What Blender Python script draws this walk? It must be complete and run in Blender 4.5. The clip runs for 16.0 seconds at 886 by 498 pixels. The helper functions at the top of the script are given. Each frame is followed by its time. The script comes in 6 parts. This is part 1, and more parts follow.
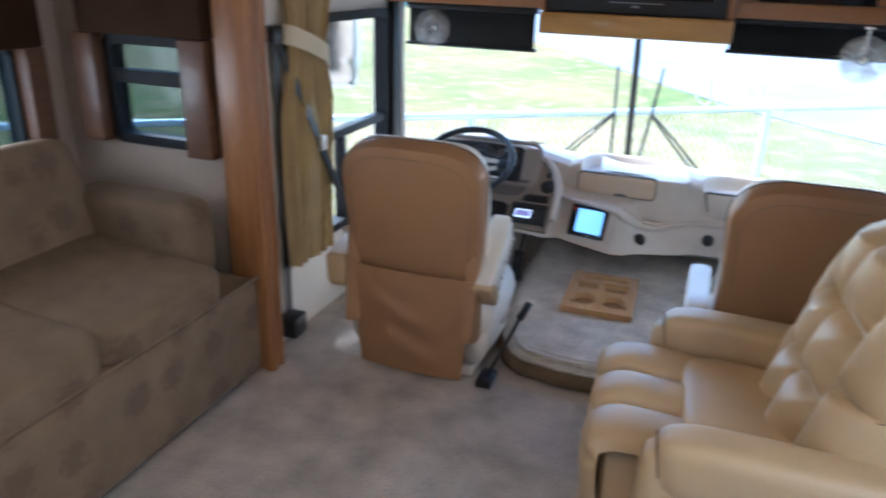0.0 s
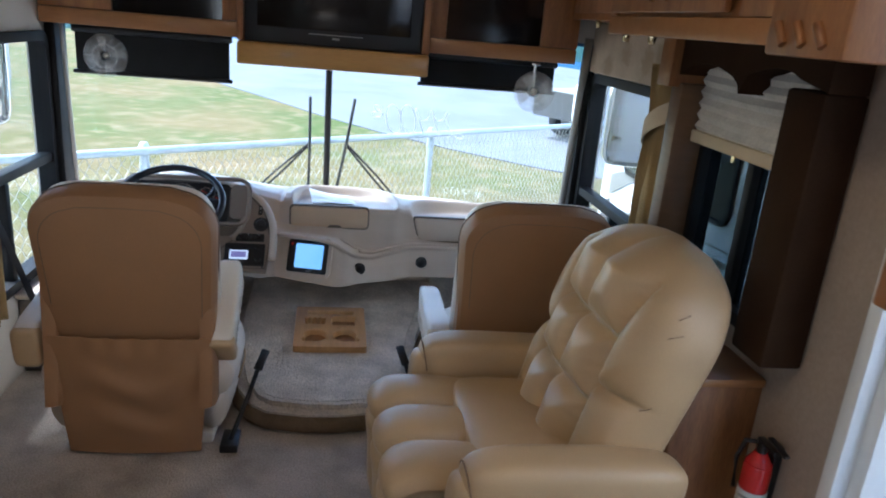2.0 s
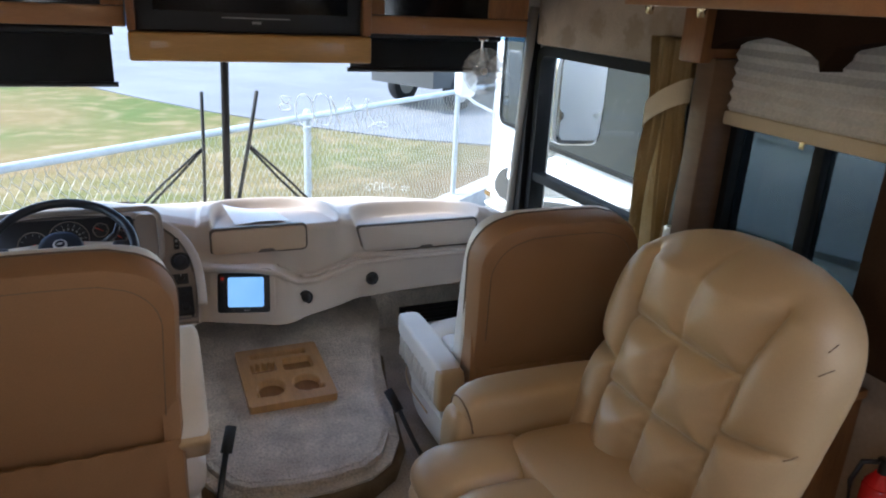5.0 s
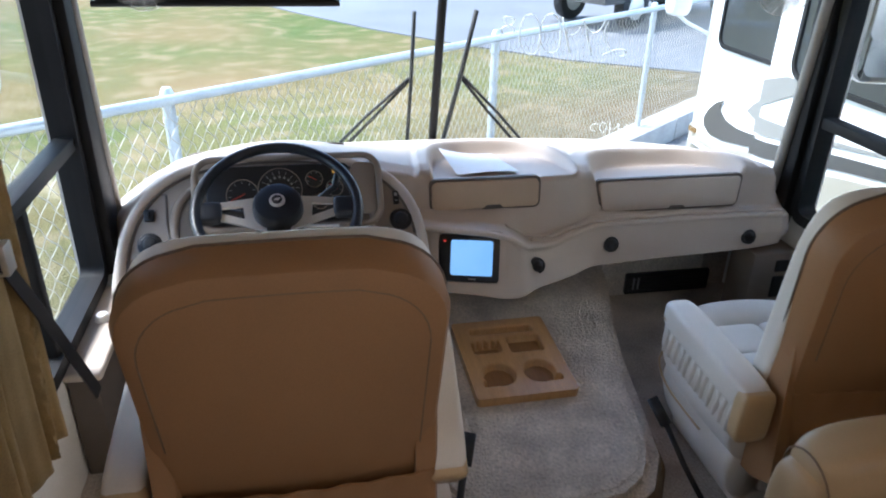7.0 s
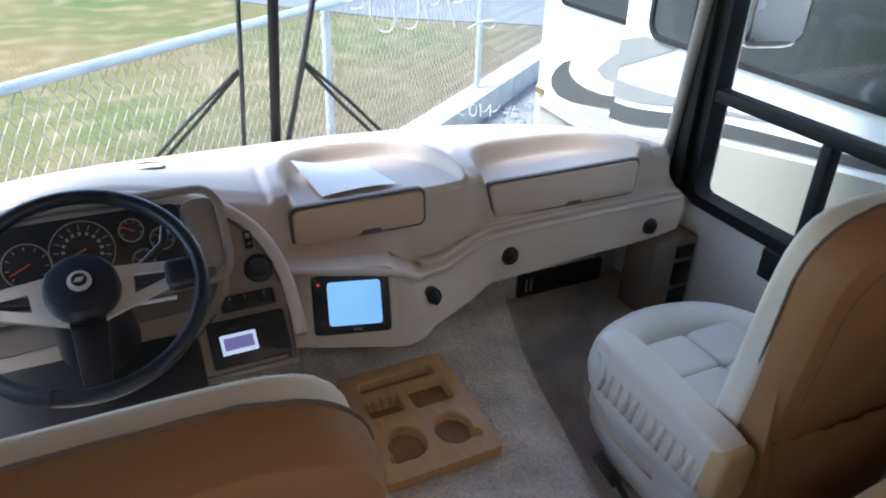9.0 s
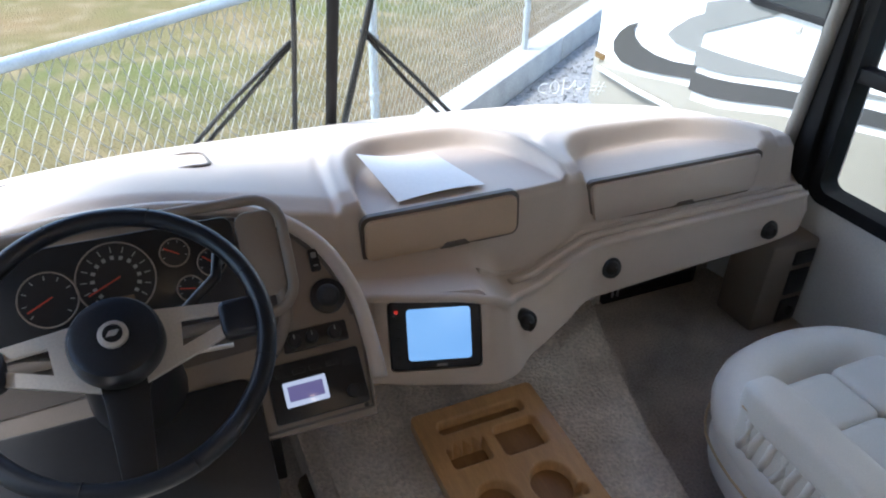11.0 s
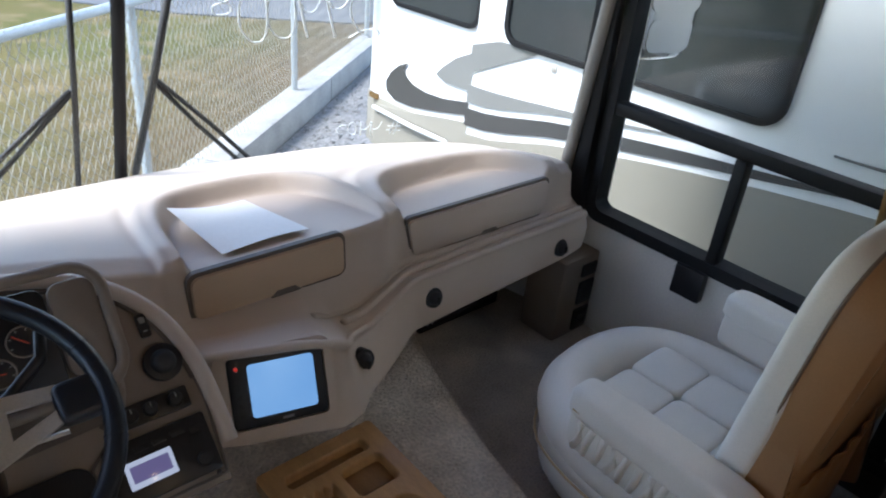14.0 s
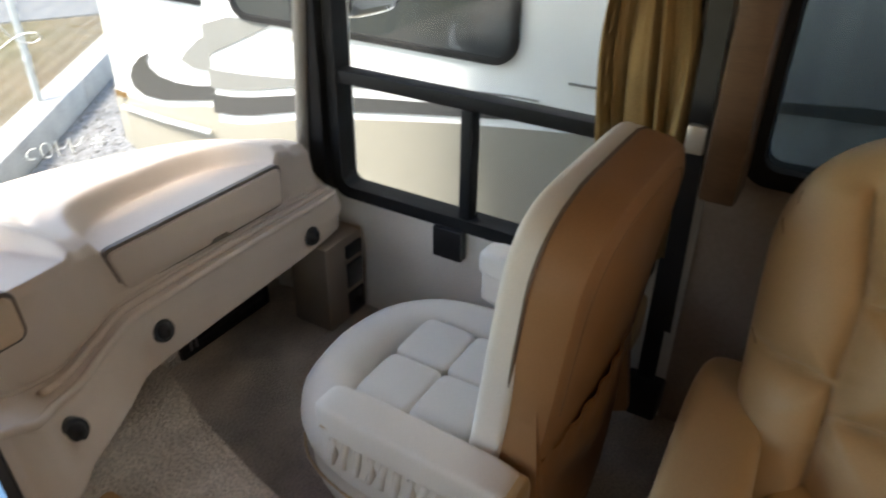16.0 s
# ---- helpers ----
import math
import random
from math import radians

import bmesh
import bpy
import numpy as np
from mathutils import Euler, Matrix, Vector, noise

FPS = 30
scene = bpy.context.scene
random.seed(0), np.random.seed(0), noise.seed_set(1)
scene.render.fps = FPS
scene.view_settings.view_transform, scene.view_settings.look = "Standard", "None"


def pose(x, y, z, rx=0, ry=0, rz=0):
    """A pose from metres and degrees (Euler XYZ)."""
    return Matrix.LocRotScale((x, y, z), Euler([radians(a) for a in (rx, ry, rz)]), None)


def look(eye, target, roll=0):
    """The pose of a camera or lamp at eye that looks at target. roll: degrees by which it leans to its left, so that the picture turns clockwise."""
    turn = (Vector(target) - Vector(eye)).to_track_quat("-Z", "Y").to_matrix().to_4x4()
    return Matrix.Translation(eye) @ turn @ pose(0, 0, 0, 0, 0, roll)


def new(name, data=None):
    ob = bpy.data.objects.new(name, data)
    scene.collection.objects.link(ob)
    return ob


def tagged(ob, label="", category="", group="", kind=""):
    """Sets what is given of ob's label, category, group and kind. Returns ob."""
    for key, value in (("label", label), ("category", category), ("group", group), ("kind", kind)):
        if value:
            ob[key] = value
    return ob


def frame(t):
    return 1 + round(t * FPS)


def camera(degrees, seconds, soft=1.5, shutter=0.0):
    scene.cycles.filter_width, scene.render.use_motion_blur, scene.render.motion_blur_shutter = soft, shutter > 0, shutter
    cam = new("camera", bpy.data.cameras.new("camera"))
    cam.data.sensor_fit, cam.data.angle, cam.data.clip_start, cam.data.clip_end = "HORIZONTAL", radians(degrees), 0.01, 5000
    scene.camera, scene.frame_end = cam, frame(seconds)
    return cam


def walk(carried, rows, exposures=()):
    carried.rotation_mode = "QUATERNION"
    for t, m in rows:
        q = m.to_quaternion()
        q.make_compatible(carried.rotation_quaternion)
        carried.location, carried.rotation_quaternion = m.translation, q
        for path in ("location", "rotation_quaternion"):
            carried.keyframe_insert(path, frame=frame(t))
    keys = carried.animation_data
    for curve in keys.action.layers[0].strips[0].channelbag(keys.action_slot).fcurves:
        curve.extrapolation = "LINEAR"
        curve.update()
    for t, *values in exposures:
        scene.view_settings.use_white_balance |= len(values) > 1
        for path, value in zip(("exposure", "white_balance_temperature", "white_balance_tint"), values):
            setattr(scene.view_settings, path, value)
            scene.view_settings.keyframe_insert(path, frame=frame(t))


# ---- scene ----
import functools

cam = camera(63.6, 16.0, soft=2.0, shutter=0.4)
# seconds, x, y, z, pitch, roll, yaw
ROWS = [
    (0.0, -0.011, 0.001, 1.493, -21.42, -1.78, 20.50),
    (0.5, 0.028, 0.054, 1.483, -21.50, -1.87, 9.54),
    (1.0, -0.069, 0.043, 1.481, -21.19, -3.30, 2.06),
    (1.5, -0.235, 0.013, 1.484, -19.09, -4.57, -4.96),
    (2.0, -0.304, 0.078, 1.479, -17.67, -4.78, -7.20),
    (2.5, -0.346, 0.220, 1.504, -17.82, -3.19, -5.88),
    (3.0, -0.426, 0.303, 1.496, -18.07, -2.97, -9.31),
    (3.5, -0.599, 0.338, 1.501, -17.44, -3.90, -15.79),
    (6.0, -0.811, 0.943, 1.471, -22.11, -3.09, -22.46),
    (6.5, -0.906, 1.070, 1.456, -24.07, -2.51, -17.93),
    (7.0, -0.903, 1.238, 1.425, -26.23, -1.29, -10.84),
    (7.5, -0.814, 1.417, 1.416, -26.78, -0.73, -13.82),
    (8.0, -0.757, 1.527, 1.397, -28.02, -1.09, -24.66),
    (8.5, -0.878, 1.626, 1.411, -28.55, -1.54, -25.53),
    (11.0, -0.881, 2.097, 1.358, -32.60, -1.21, -23.14),
    (11.5, -0.949, 2.132, 1.376, -30.43, -1.48, -30.71),
    (12.0, -0.972, 2.134, 1.381, -29.69, -1.71, -32.46),
    (12.5, -0.981, 2.137, 1.382, -29.78, -2.64, -33.74),
    (13.0, -0.990, 2.137, 1.377, -29.86, -4.11, -36.19),
    (13.5, -0.994, 2.140, 1.371, -29.40, -4.99, -38.96),
    (14.0, -0.988, 2.145, 1.370, -28.63, -5.34, -41.44),
    (14.5, -0.957, 2.144, 1.366, -29.11, -5.02, -45.46),
    (15.0, -0.854, 2.128, 1.344, -30.97, -4.07, -50.47),
    (15.5, -0.727, 2.078, 1.355, -32.03, -1.69, -51.75),
    (16.0, -0.687, 2.063, 1.373, -30.90, -0.54, -58.62),
]
walk(cam, [(t, pose(x, y, z, 90 + pitch, roll, yaw)) for t, x, y, z, pitch, roll, yaw in ROWS],
     exposures=[(0.0, 2.95, 5050, 7), (1.0, 2.5, 5050, 7), (1.5, 2.45, 5150, 7), (2.5, 2.25, 5350, 8), (3.5, 2.15, 5650, 10), (6.0, 2.2, 5700, 10), (8.5, 2.15, 5600, 9), (11.0, 1.98, 5750, 10), (12.0, 1.70, 5800, 11), (13.0, 1.60, 5800, 12), (14.5, 1.78, 6100, 11), (15.5, 2.12, 6900, 11), (16.0, 2.18, 6900, 11)])

# ---- world, sun, exposure ----
world = bpy.data.worlds.new("sky")
scene.world = world
world.use_nodes = True
wn = world.node_tree.nodes
sky = wn.new("ShaderNodeTexSky")
sky.sky_type = "NISHITA"
sky.sun_disc = False
sky.sun_elevation, sky.sun_rotation = radians(48), radians(-60)
wn["Background"].inputs[1].default_value = 0.15
world.node_tree.links.new(sky.outputs[0], wn["Background"].inputs[0])
sun = new("sun", bpy.data.lights.new("sun", "SUN"))
sun.data.energy, sun.data.angle, sun.data.color = 2.7, radians(20), (1, 0.95, 0.88)
sun.matrix_world = look((-6, 4, 9), (0, 2, 0))


# fill lamps at unseen openings added behind the aisle; daylight at the sofa window
for name, x, y, z, w, h, to, watts in (("galley_fill", 0.87, -1.1, 1.25, 1.15, 0.55, (-1, -1.1, 1.0), 0.4), ("dinette_fill", -1.57, -1.4, 1.18, 0.95, 0.70, (1, -0.6, 0.9), 1.2), ("sofa_window_daylight", -2.30, 1.32, 1.0, 1.08, 0.36, (1, 1.9, 0.8), 1.0)):
    lamp = new(name, bpy.data.lights.new(name, "AREA"))
    lamp.data.shape, lamp.data.size, lamp.data.size_y, lamp.data.energy, lamp.data.color = "RECTANGLE", w, h, watts, (1.0, 0.97, 0.93)
    lamp.matrix_world = look((x, y, z), to)

# ---- materials ----
def mat(name, color, rough=0.6, metal=0.0, var=0.12, scale=6.0, fine=120.0, bump=0.1, dist=0.002, coat=0.0, second=None, spec=0.5, stretch=None, per_object=0.0):
    """A surface with broad stains, fine grain and relief. second: the colour that the stains drift to."""
    m = bpy.data.materials.new(name)
    m.use_nodes = True
    n, l = m.node_tree.nodes, m.node_tree.links
    b = n["Principled BSDF"]
    b.inputs["Roughness"].default_value, b.inputs["Metallic"].default_value = rough, metal
    b.inputs["Coat Weight"].default_value = coat
    b.inputs["Specular IOR Level"].default_value = spec
    co = n.new("ShaderNodeTexCoord")
    src = co.outputs["Object"]
    if stretch:
        mp = n.new("ShaderNodeMapping")
        mp.inputs["Scale"].default_value = stretch
        l.new(src, mp.inputs[0])
        src = mp.outputs[0]
    t1, t2 = n.new("ShaderNodeTexNoise"), n.new("ShaderNodeTexNoise")
    t1.inputs["Scale"].default_value, t1.inputs["Detail"].default_value = scale, 4
    t2.inputs["Scale"].default_value, t2.inputs["Detail"].default_value = fine, 3
    l.new(src, t1.inputs[0])
    l.new(src, t2.inputs[0])
    ramp = n.new("ShaderNodeMapRange")
    ramp.inputs[1].default_value, ramp.inputs[2].default_value = 0.3, 0.7
    l.new(t1.outputs[0], ramp.inputs[0])
    mix = n.new("ShaderNodeMix")
    mix.data_type = "RGBA"
    c2 = second or tuple(max(0.0, c * (1 - 2 * var)) for c in color)
    mix.inputs[6].default_value, mix.inputs[7].default_value = (*color, 1), (*c2, 1)
    l.new(ramp.outputs[0], mix.inputs[0])
    hs = n.new("ShaderNodeHueSaturation")
    val = n.new("ShaderNodeMapRange")
    val.inputs[1].default_value, val.inputs[2].default_value = 0.3, 0.7
    val.inputs[3].default_value, val.inputs[4].default_value = 1 - var, 1 + var
    l.new(t2.outputs[0], val.inputs[0])
    last = val.outputs[0]
    if per_object:
        oi = n.new("ShaderNodeObjectInfo")
        pr = n.new("ShaderNodeMapRange")
        pr.inputs[3].default_value, pr.inputs[4].default_value = 1 - per_object, 1 + per_object
        l.new(oi.outputs["Random"], pr.inputs[0])
        mul = n.new("ShaderNodeMath")
        mul.operation = "MULTIPLY"
        l.new(last, mul.inputs[0])
        l.new(pr.outputs[0], mul.inputs[1])
        last = mul.outputs[0]
    l.new(last, hs.inputs["Value"])
    l.new(mix.outputs[2], hs.inputs["Color"])
    l.new(hs.outputs[0], b.inputs["Base Color"])
    rr = n.new("ShaderNodeMapRange")
    rr.inputs[3].default_value, rr.inputs[4].default_value = max(0.02, rough - 0.08), min(1, rough + 0.08)
    l.new(t1.outputs[0], rr.inputs[0])
    l.new(rr.outputs[0], b.inputs["Roughness"])
    if bump:
        bp = n.new("ShaderNodeBump")
        bp.inputs["Strength"].default_value, bp.inputs["Distance"].default_value = bump, dist
        l.new(t2.outputs[0], bp.inputs["Height"])
        l.new(bp.outputs[0], b.inputs["Normal"])
    return m


def glass_mat(name, tint=(1, 1, 1), rough=0.0, gloss=0.06):
    m = bpy.data.materials.new(name)
    m.use_nodes = True
    n, l = m.node_tree.nodes, m.node_tree.links
    n.remove(n["Principled BSDF"])
    tr, gl, mx, fr = n.new("ShaderNodeBsdfTransparent"), n.new("ShaderNodeBsdfGlossy"), n.new("ShaderNodeMixShader"), n.new("ShaderNodeLayerWeight")
    tr.inputs[0].default_value = (*tint, 1)
    gl.inputs["Roughness"].default_value = rough
    fr.inputs[0].default_value = 0.5
    pw, ma = n.new("ShaderNodeMath"), n.new("ShaderNodeMath")
    pw.operation, ma.operation = "POWER", "MULTIPLY_ADD"
    pw.inputs[1].default_value, ma.inputs[1].default_value, ma.inputs[2].default_value = 5.0, 0.35, gloss * 0.3
    l.new(fr.outputs["Facing"], pw.inputs[0])
    l.new(pw.outputs[0], ma.inputs[0])
    l.new(ma.outputs[0], mx.inputs[0])
    l.new(tr.outputs[0], mx.inputs[1])
    l.new(gl.outputs[0], mx.inputs[2])
    l.new(mx.outputs[0], n["Material Output"].inputs[0])
    return m


def glow_mat(name, color, strength, dark=None, scale=3.0):
    m = bpy.data.materials.new(name)
    m.use_nodes = True
    n, l = m.node_tree.nodes, m.node_tree.links
    b = n["Principled BSDF"]
    b.inputs["Base Color"].default_value = (0.02, 0.02, 0.02, 1)
    b.inputs["Roughness"].default_value = 0.15
    b.inputs["Emission Strength"].default_value = strength
    if dark:
        co, g, mx = n.new("ShaderNodeTexCoord"), n.new("ShaderNodeTexNoise"), n.new("ShaderNodeMix")
        g.inputs["Scale"].default_value = scale
        mx.data_type = "RGBA"
        mx.inputs[6].default_value, mx.inputs[7].default_value = (*color, 1), (*dark, 1)
        l.new(co.outputs["Object"], g.inputs[0])
        l.new(g.outputs[0], mx.inputs[0])
        l.new(mx.outputs[2], b.inputs["Emission Color"])
    else:
        b.inputs["Emission Color"].default_value = (*color, 1)
    return m


def fabric_print(name, color, motif, rough=0.9):
    """Upholstery cloth with scattered soft leaf-like motifs."""
    m = mat(name, color, rough, var=0.1, scale=9, fine=260, bump=0.35, dist=0.002)
    n, l = m.node_tree.nodes, m.node_tree.links
    b = n["Principled BSDF"]
    old = b.inputs["Base Color"].links[0].from_socket
    co, vo, no = n.new("ShaderNodeTexCoord"), n.new("ShaderNodeTexVoronoi"), n.new("ShaderNodeTexNoise")
    no.inputs["Scale"].default_value = 45
    vo.inputs["Scale"].default_value = 5.2
    vo.inputs["Randomness"].default_value = 0.45
    l.new(co.outputs["Object"], vo.inputs["Vector"])
    l.new(co.outputs["Object"], no.inputs[0])
    ad = n.new("ShaderNodeMath")
    ad.operation = "MULTIPLY_ADD"
    ad.inputs[1].default_value = 0.45
    l.new(no.outputs[0], ad.inputs[0])
    l.new(vo.outputs["Distance"], ad.inputs[2])
    mr = n.new("ShaderNodeMapRange")
    mr.inputs[1].default_value, mr.inputs[2].default_value, mr.inputs[3].default_value, mr.inputs[4].default_value = 0.42, 0.56, 0.75, 0.0
    l.new(ad.outputs[0], mr.inputs[0])
    mx = n.new("ShaderNodeMix")
    mx.data_type = "RGBA"
    mx.inputs[7].default_value = (*motif, 1)
    l.new(mr.outputs[0], mx.inputs[0])
    l.new(old, mx.inputs[6])
    l.new(mx.outputs[2], b.inputs["Base Color"])
    return m


M_CARPET = mat("beige_carpet", (0.60, 0.515, 0.43), 0.95, var=0.20, scale=6, fine=150, bump=1.0, dist=0.010, spec=0.1)
M_PAD = mat("cream_vinyl_wall", (0.70, 0.66, 0.60), 0.7, var=0.05, scale=3, fine=150, bump=0.15)
M_WALLPAPER = mat("beige_wallpaper", (0.37, 0.29, 0.225), 0.75, var=0.07, scale=3, fine=90, bump=0.1)
M_CEIL = mat("ceiling_vinyl", (0.68, 0.63, 0.55), 0.8, var=0.05)
M_DASH = mat("tan_dash_plastic", (0.575, 0.485, 0.40), 0.5, var=0.05, scale=4, fine=700, bump=0.3, dist=0.0008)
# dark taupe for seams and trim, also for shade painted behind the gauges
M_DASH_DARK = mat("taupe_trim_and_shade", (0.13, 0.105, 0.085), 0.5, var=0.08, fine=500, bump=0.2, dist=0.0008)
M_BEZEL = mat("taupe_panel_plastic", (0.25, 0.20, 0.157), 0.5, var=0.06, fine=600, bump=0.2, dist=0.0008)
M_BLACK = mat("black_plastic", (0.012, 0.012, 0.014), 0.35, var=0.15, bump=0.05)
M_RUBBER = mat("black_rubber", (0.016, 0.016, 0.017), 0.6, var=0.2, bump=0.1)
M_VISOR = mat("black_visor_cloth", (0.006, 0.006, 0.007), 0.85, var=0.2, bump=0.1)
M_WHEEL = mat("navy_black_leather", (0.012, 0.015, 0.022), 0.38, var=0.15, fine=300, bump=0.15)
M_STEEL = mat("brushed_steel", (0.74, 0.70, 0.64), 0.35, metal=0.55, var=0.06, fine=300, bump=0.05)
M_CHROME = mat("chrome", (0.8, 0.8, 0.8), 0.12, metal=1.0, var=0.03, bump=0.0)
M_BRASS = mat("polished_brass", (0.75, 0.62, 0.38), 0.25, metal=1.0, var=0.05, bump=0.0)
M_WOOD = mat("honey_oak", (0.32, 0.138, 0.044), 0.42, var=0.16, scale=3, fine=40, bump=0.08, coat=0.08, second=(0.20, 0.082, 0.028), stretch=(9, 9, 1))
M_WOOD_H = mat("honey_oak_rail", (0.36, 0.17, 0.06), 0.38, var=0.10, scale=3, fine=40, bump=0.08, coat=0.3, second=(0.33, 0.145, 0.05), stretch=(0.7, 9, 9))
M_WOODDARK = mat("walnut_trim", (0.11, 0.05, 0.025), 0.45, var=0.12, scale=4, fine=50, bump=0.1, coat=0.15, stretch=(1, 1, 8))
M_TRAYWOOD = mat("oak_tray", (0.55, 0.31, 0.12), 0.42, var=0.09, scale=5, fine=60, bump=0.06, coat=0.2, stretch=(9, 1, 1))
M_LEATHER = mat("cream_leather", (0.50, 0.345, 0.180), 0.42, var=0.05, scale=5, fine=380, bump=0.3, dist=0.0012)
M_SEATFRONT = mat("pale_cream_vinyl", (0.73, 0.665, 0.58), 0.45, var=0.04, scale=5, fine=380, bump=0.25, dist=0.001)
M_SEATBACK = mat("tan_vinyl", (0.32, 0.166, 0.070), 0.5, var=0.05, scale=4, fine=320, bump=0.25, dist=0.001)
M_PIPING = mat("brown_piping", (0.16, 0.11, 0.075), 0.6, var=0.1)
M_SEAM = mat("seam_thread", (0.22, 0.145, 0.085), 0.8, var=0.1)
M_SOFA = fabric_print("patterned_sofa_cloth", (0.20, 0.135, 0.078), (0.115, 0.072, 0.045))
M_CURTAIN = mat("gold_curtain_cloth", (0.38, 0.26, 0.11), 0.85, var=0.12, scale=7, fine=300, bump=0.3)
M_TIE = mat("cream_tieback_cloth", (0.66, 0.55, 0.38), 0.85, var=0.06, fine=300, bump=0.2)
M_VALANCE = mat("brown_suede_valance", (0.042, 0.022, 0.012), 0.95, var=0.12, fine=200, bump=0.3, spec=0.08)
M_PRINT = fabric_print("beige_print_cloth", (0.50, 0.40, 0.29), (0.33, 0.25, 0.16))
M_SHADE = mat("white_pleated_shade", (0.70, 0.67, 0.62), 0.85, var=0.1, scale=8, bump=0.1)
M_FRAME = mat("black_window_frame", (0.009, 0.009, 0.010), 0.6, var=0.15, bump=0.04, spec=0.25)
M_PILLAR = mat("grey_beige_pillar", (0.30, 0.275, 0.24), 0.5, var=0.06)
M_GLASS = glass_mat("clear_glass", (0.94, 0.965, 0.96))
M_TINT = glass_mat("tinted_glass", (0.33, 0.38, 0.40))
M_LID = mat("warm_tan_lid_plastic", (0.56, 0.42, 0.285), 0.5, var=0.05, scale=4, fine=700, bump=0.3, dist=0.0008)
M_WINDSHIELD = glass_mat("windshield_glass", (0.93, 0.965, 0.955))
M_BAND = glass_mat("blue_sun_band", (0.18, 0.42, 0.80))
M_TVGLASS = mat("tv_glass", (0.006, 0.006, 0.007), 0.12, var=0.05, bump=0.0)
M_DARKGLASS = mat("smoked_door_glass", (0.008, 0.008, 0.009), 0.08, var=0.05, bump=0.0)
M_PAPER = mat("white_paper", (0.82, 0.82, 0.80), 0.7, var=0.02, bump=0.02)
M_RED = mat("red_enamel", (0.55, 0.015, 0.015), 0.25, var=0.06, bump=0.02, coat=0.4)
M_LABEL = mat("white_label", (0.75, 0.74, 0.72), 0.5, var=0.05)
M_WHITE = mat("white_gelcoat", (0.80, 0.81, 0.80), 0.25, var=0.02, scale=2, fine=30, bump=0.0, coat=0.3)
M_TAUPE = mat("taupe_paint", (0.28, 0.26, 0.215), 0.35, var=0.03, scale=2, fine=30, bump=0.0, coat=0.3)
M_CHARCOAL = mat("charcoal_paint", (0.055, 0.055, 0.055), 0.35, var=0.04, bump=0.0, coat=0.3)
M_GREY = mat("mid_grey_paint", (0.20, 0.20, 0.19), 0.35, var=0.04, bump=0.0, coat=0.3)
M_RVGLASS = mat("dark_tinted_window", (0.035, 0.04, 0.042), 0.06, var=0.01, scale=3, bump=0.0)
M_GALV = mat("galvanised_steel", (0.50, 0.56, 0.60), 0.45, metal=0.35, var=0.08, bump=0.05)
M_WIRE = mat("galvanised_wire", (0.43, 0.41, 0.36), 0.5, metal=0.3, var=0.1, bump=0.0)
M_CONCRETE = mat("pale_concrete", (0.43, 0.42, 0.40), 0.9, var=0.12, scale=4, fine=60, bump=0.4, dist=0.006)
M_GRAVEL = mat("pale_gravel", (0.34, 0.33, 0.32), 0.9, var=0.25, scale=30, fine=90, bump=0.8, dist=0.02, per_object=0.2)
M_ASPHALT = mat("worn_asphalt", (0.15, 0.155, 0.165), 0.85, var=0.12, scale=0.6, fine=60, bump=0.3, dist=0.01)
M_MARK = mat("white_glass_marker", (0.80, 0.82, 0.82), 0.8, var=0.08)
M_STICKER = mat("sticker_grey", (0.30, 0.30, 0.30), 0.6, var=0.1)
M_SCREEN = glow_mat("lit_blue_screen", (0.16, 0.40, 0.80), 0.24, (0.34, 0.60, 0.95), 6)
M_RADIO = glow_mat("radio_display", (0.72, 0.78, 0.95), 0.18)
M_RADIO2 = glow_mat("radio_display_bar", (0.20, 0.17, 0.36), 0.18)
M_REDLED = glow_mat("red_led", (1.0, 0.05, 0.03), 0.12)
M_AMBER = glow_mat("amber_glow", (1.0, 0.55, 0.12), 0.10)
M_DIALMARK = mat("dial_marks", (0.30, 0.30, 0.28), 0.6, var=0.02, bump=0)
M_NEEDLE = mat("red_needle", (0.6, 0.06, 0.03), 0.5, var=0.02, bump=0)
M_LCD = mat("brown_lcd", (0.16, 0.10, 0.06), 0.3, var=0.05, bump=0)


# ---- mesh helpers ----
def part(name, bm, material, parent=None, label="", smooth=True, angle=0.7):
    me = bpy.data.meshes.new(name)
    if smooth:
        for f in bm.faces:
            f.smooth = True
        for e in bm.edges:
            if len(e.link_faces) == 2 and e.calc_face_angle(0) > angle:
                e.smooth = False
    bm.to_mesh(me)
    bm.free()
    me.materials.append(material)
    ob = new(name, me)
    ob.parent = parent
    if label:
        tagged(ob, label)
    return ob


def thing(name, label, category, m=None, group="", kind=""):
    ob = new(name)
    ob.empty_display_size = 0.05
    if m:
        ob.matrix_world = m
    return tagged(ob, label, category, group, kind)


def shift(x, y, z):
    return Matrix.Translation((x, y, z))


def box(bm, x0, x1, y0, y1, z0, z1, r=0.0, seg=2, m=None):
    """A box between two corners, its edges rounded by r, into bm."""
    b = bmesh.new()
    bmesh.ops.create_cube(b, size=1)
    bmesh.ops.transform(b, matrix=Matrix.Translation(((x0 + x1) / 2, (y0 + y1) / 2, (z0 + z1) / 2)) @ Matrix.Diagonal((x1 - x0, y1 - y0, z1 - z0, 1)), verts=b.verts)
    if r:
        bmesh.ops.bevel(b, geom=b.edges[:], offset=r, segments=seg, affect="EDGES", profile=0.5)
    return join(bm, b, m)


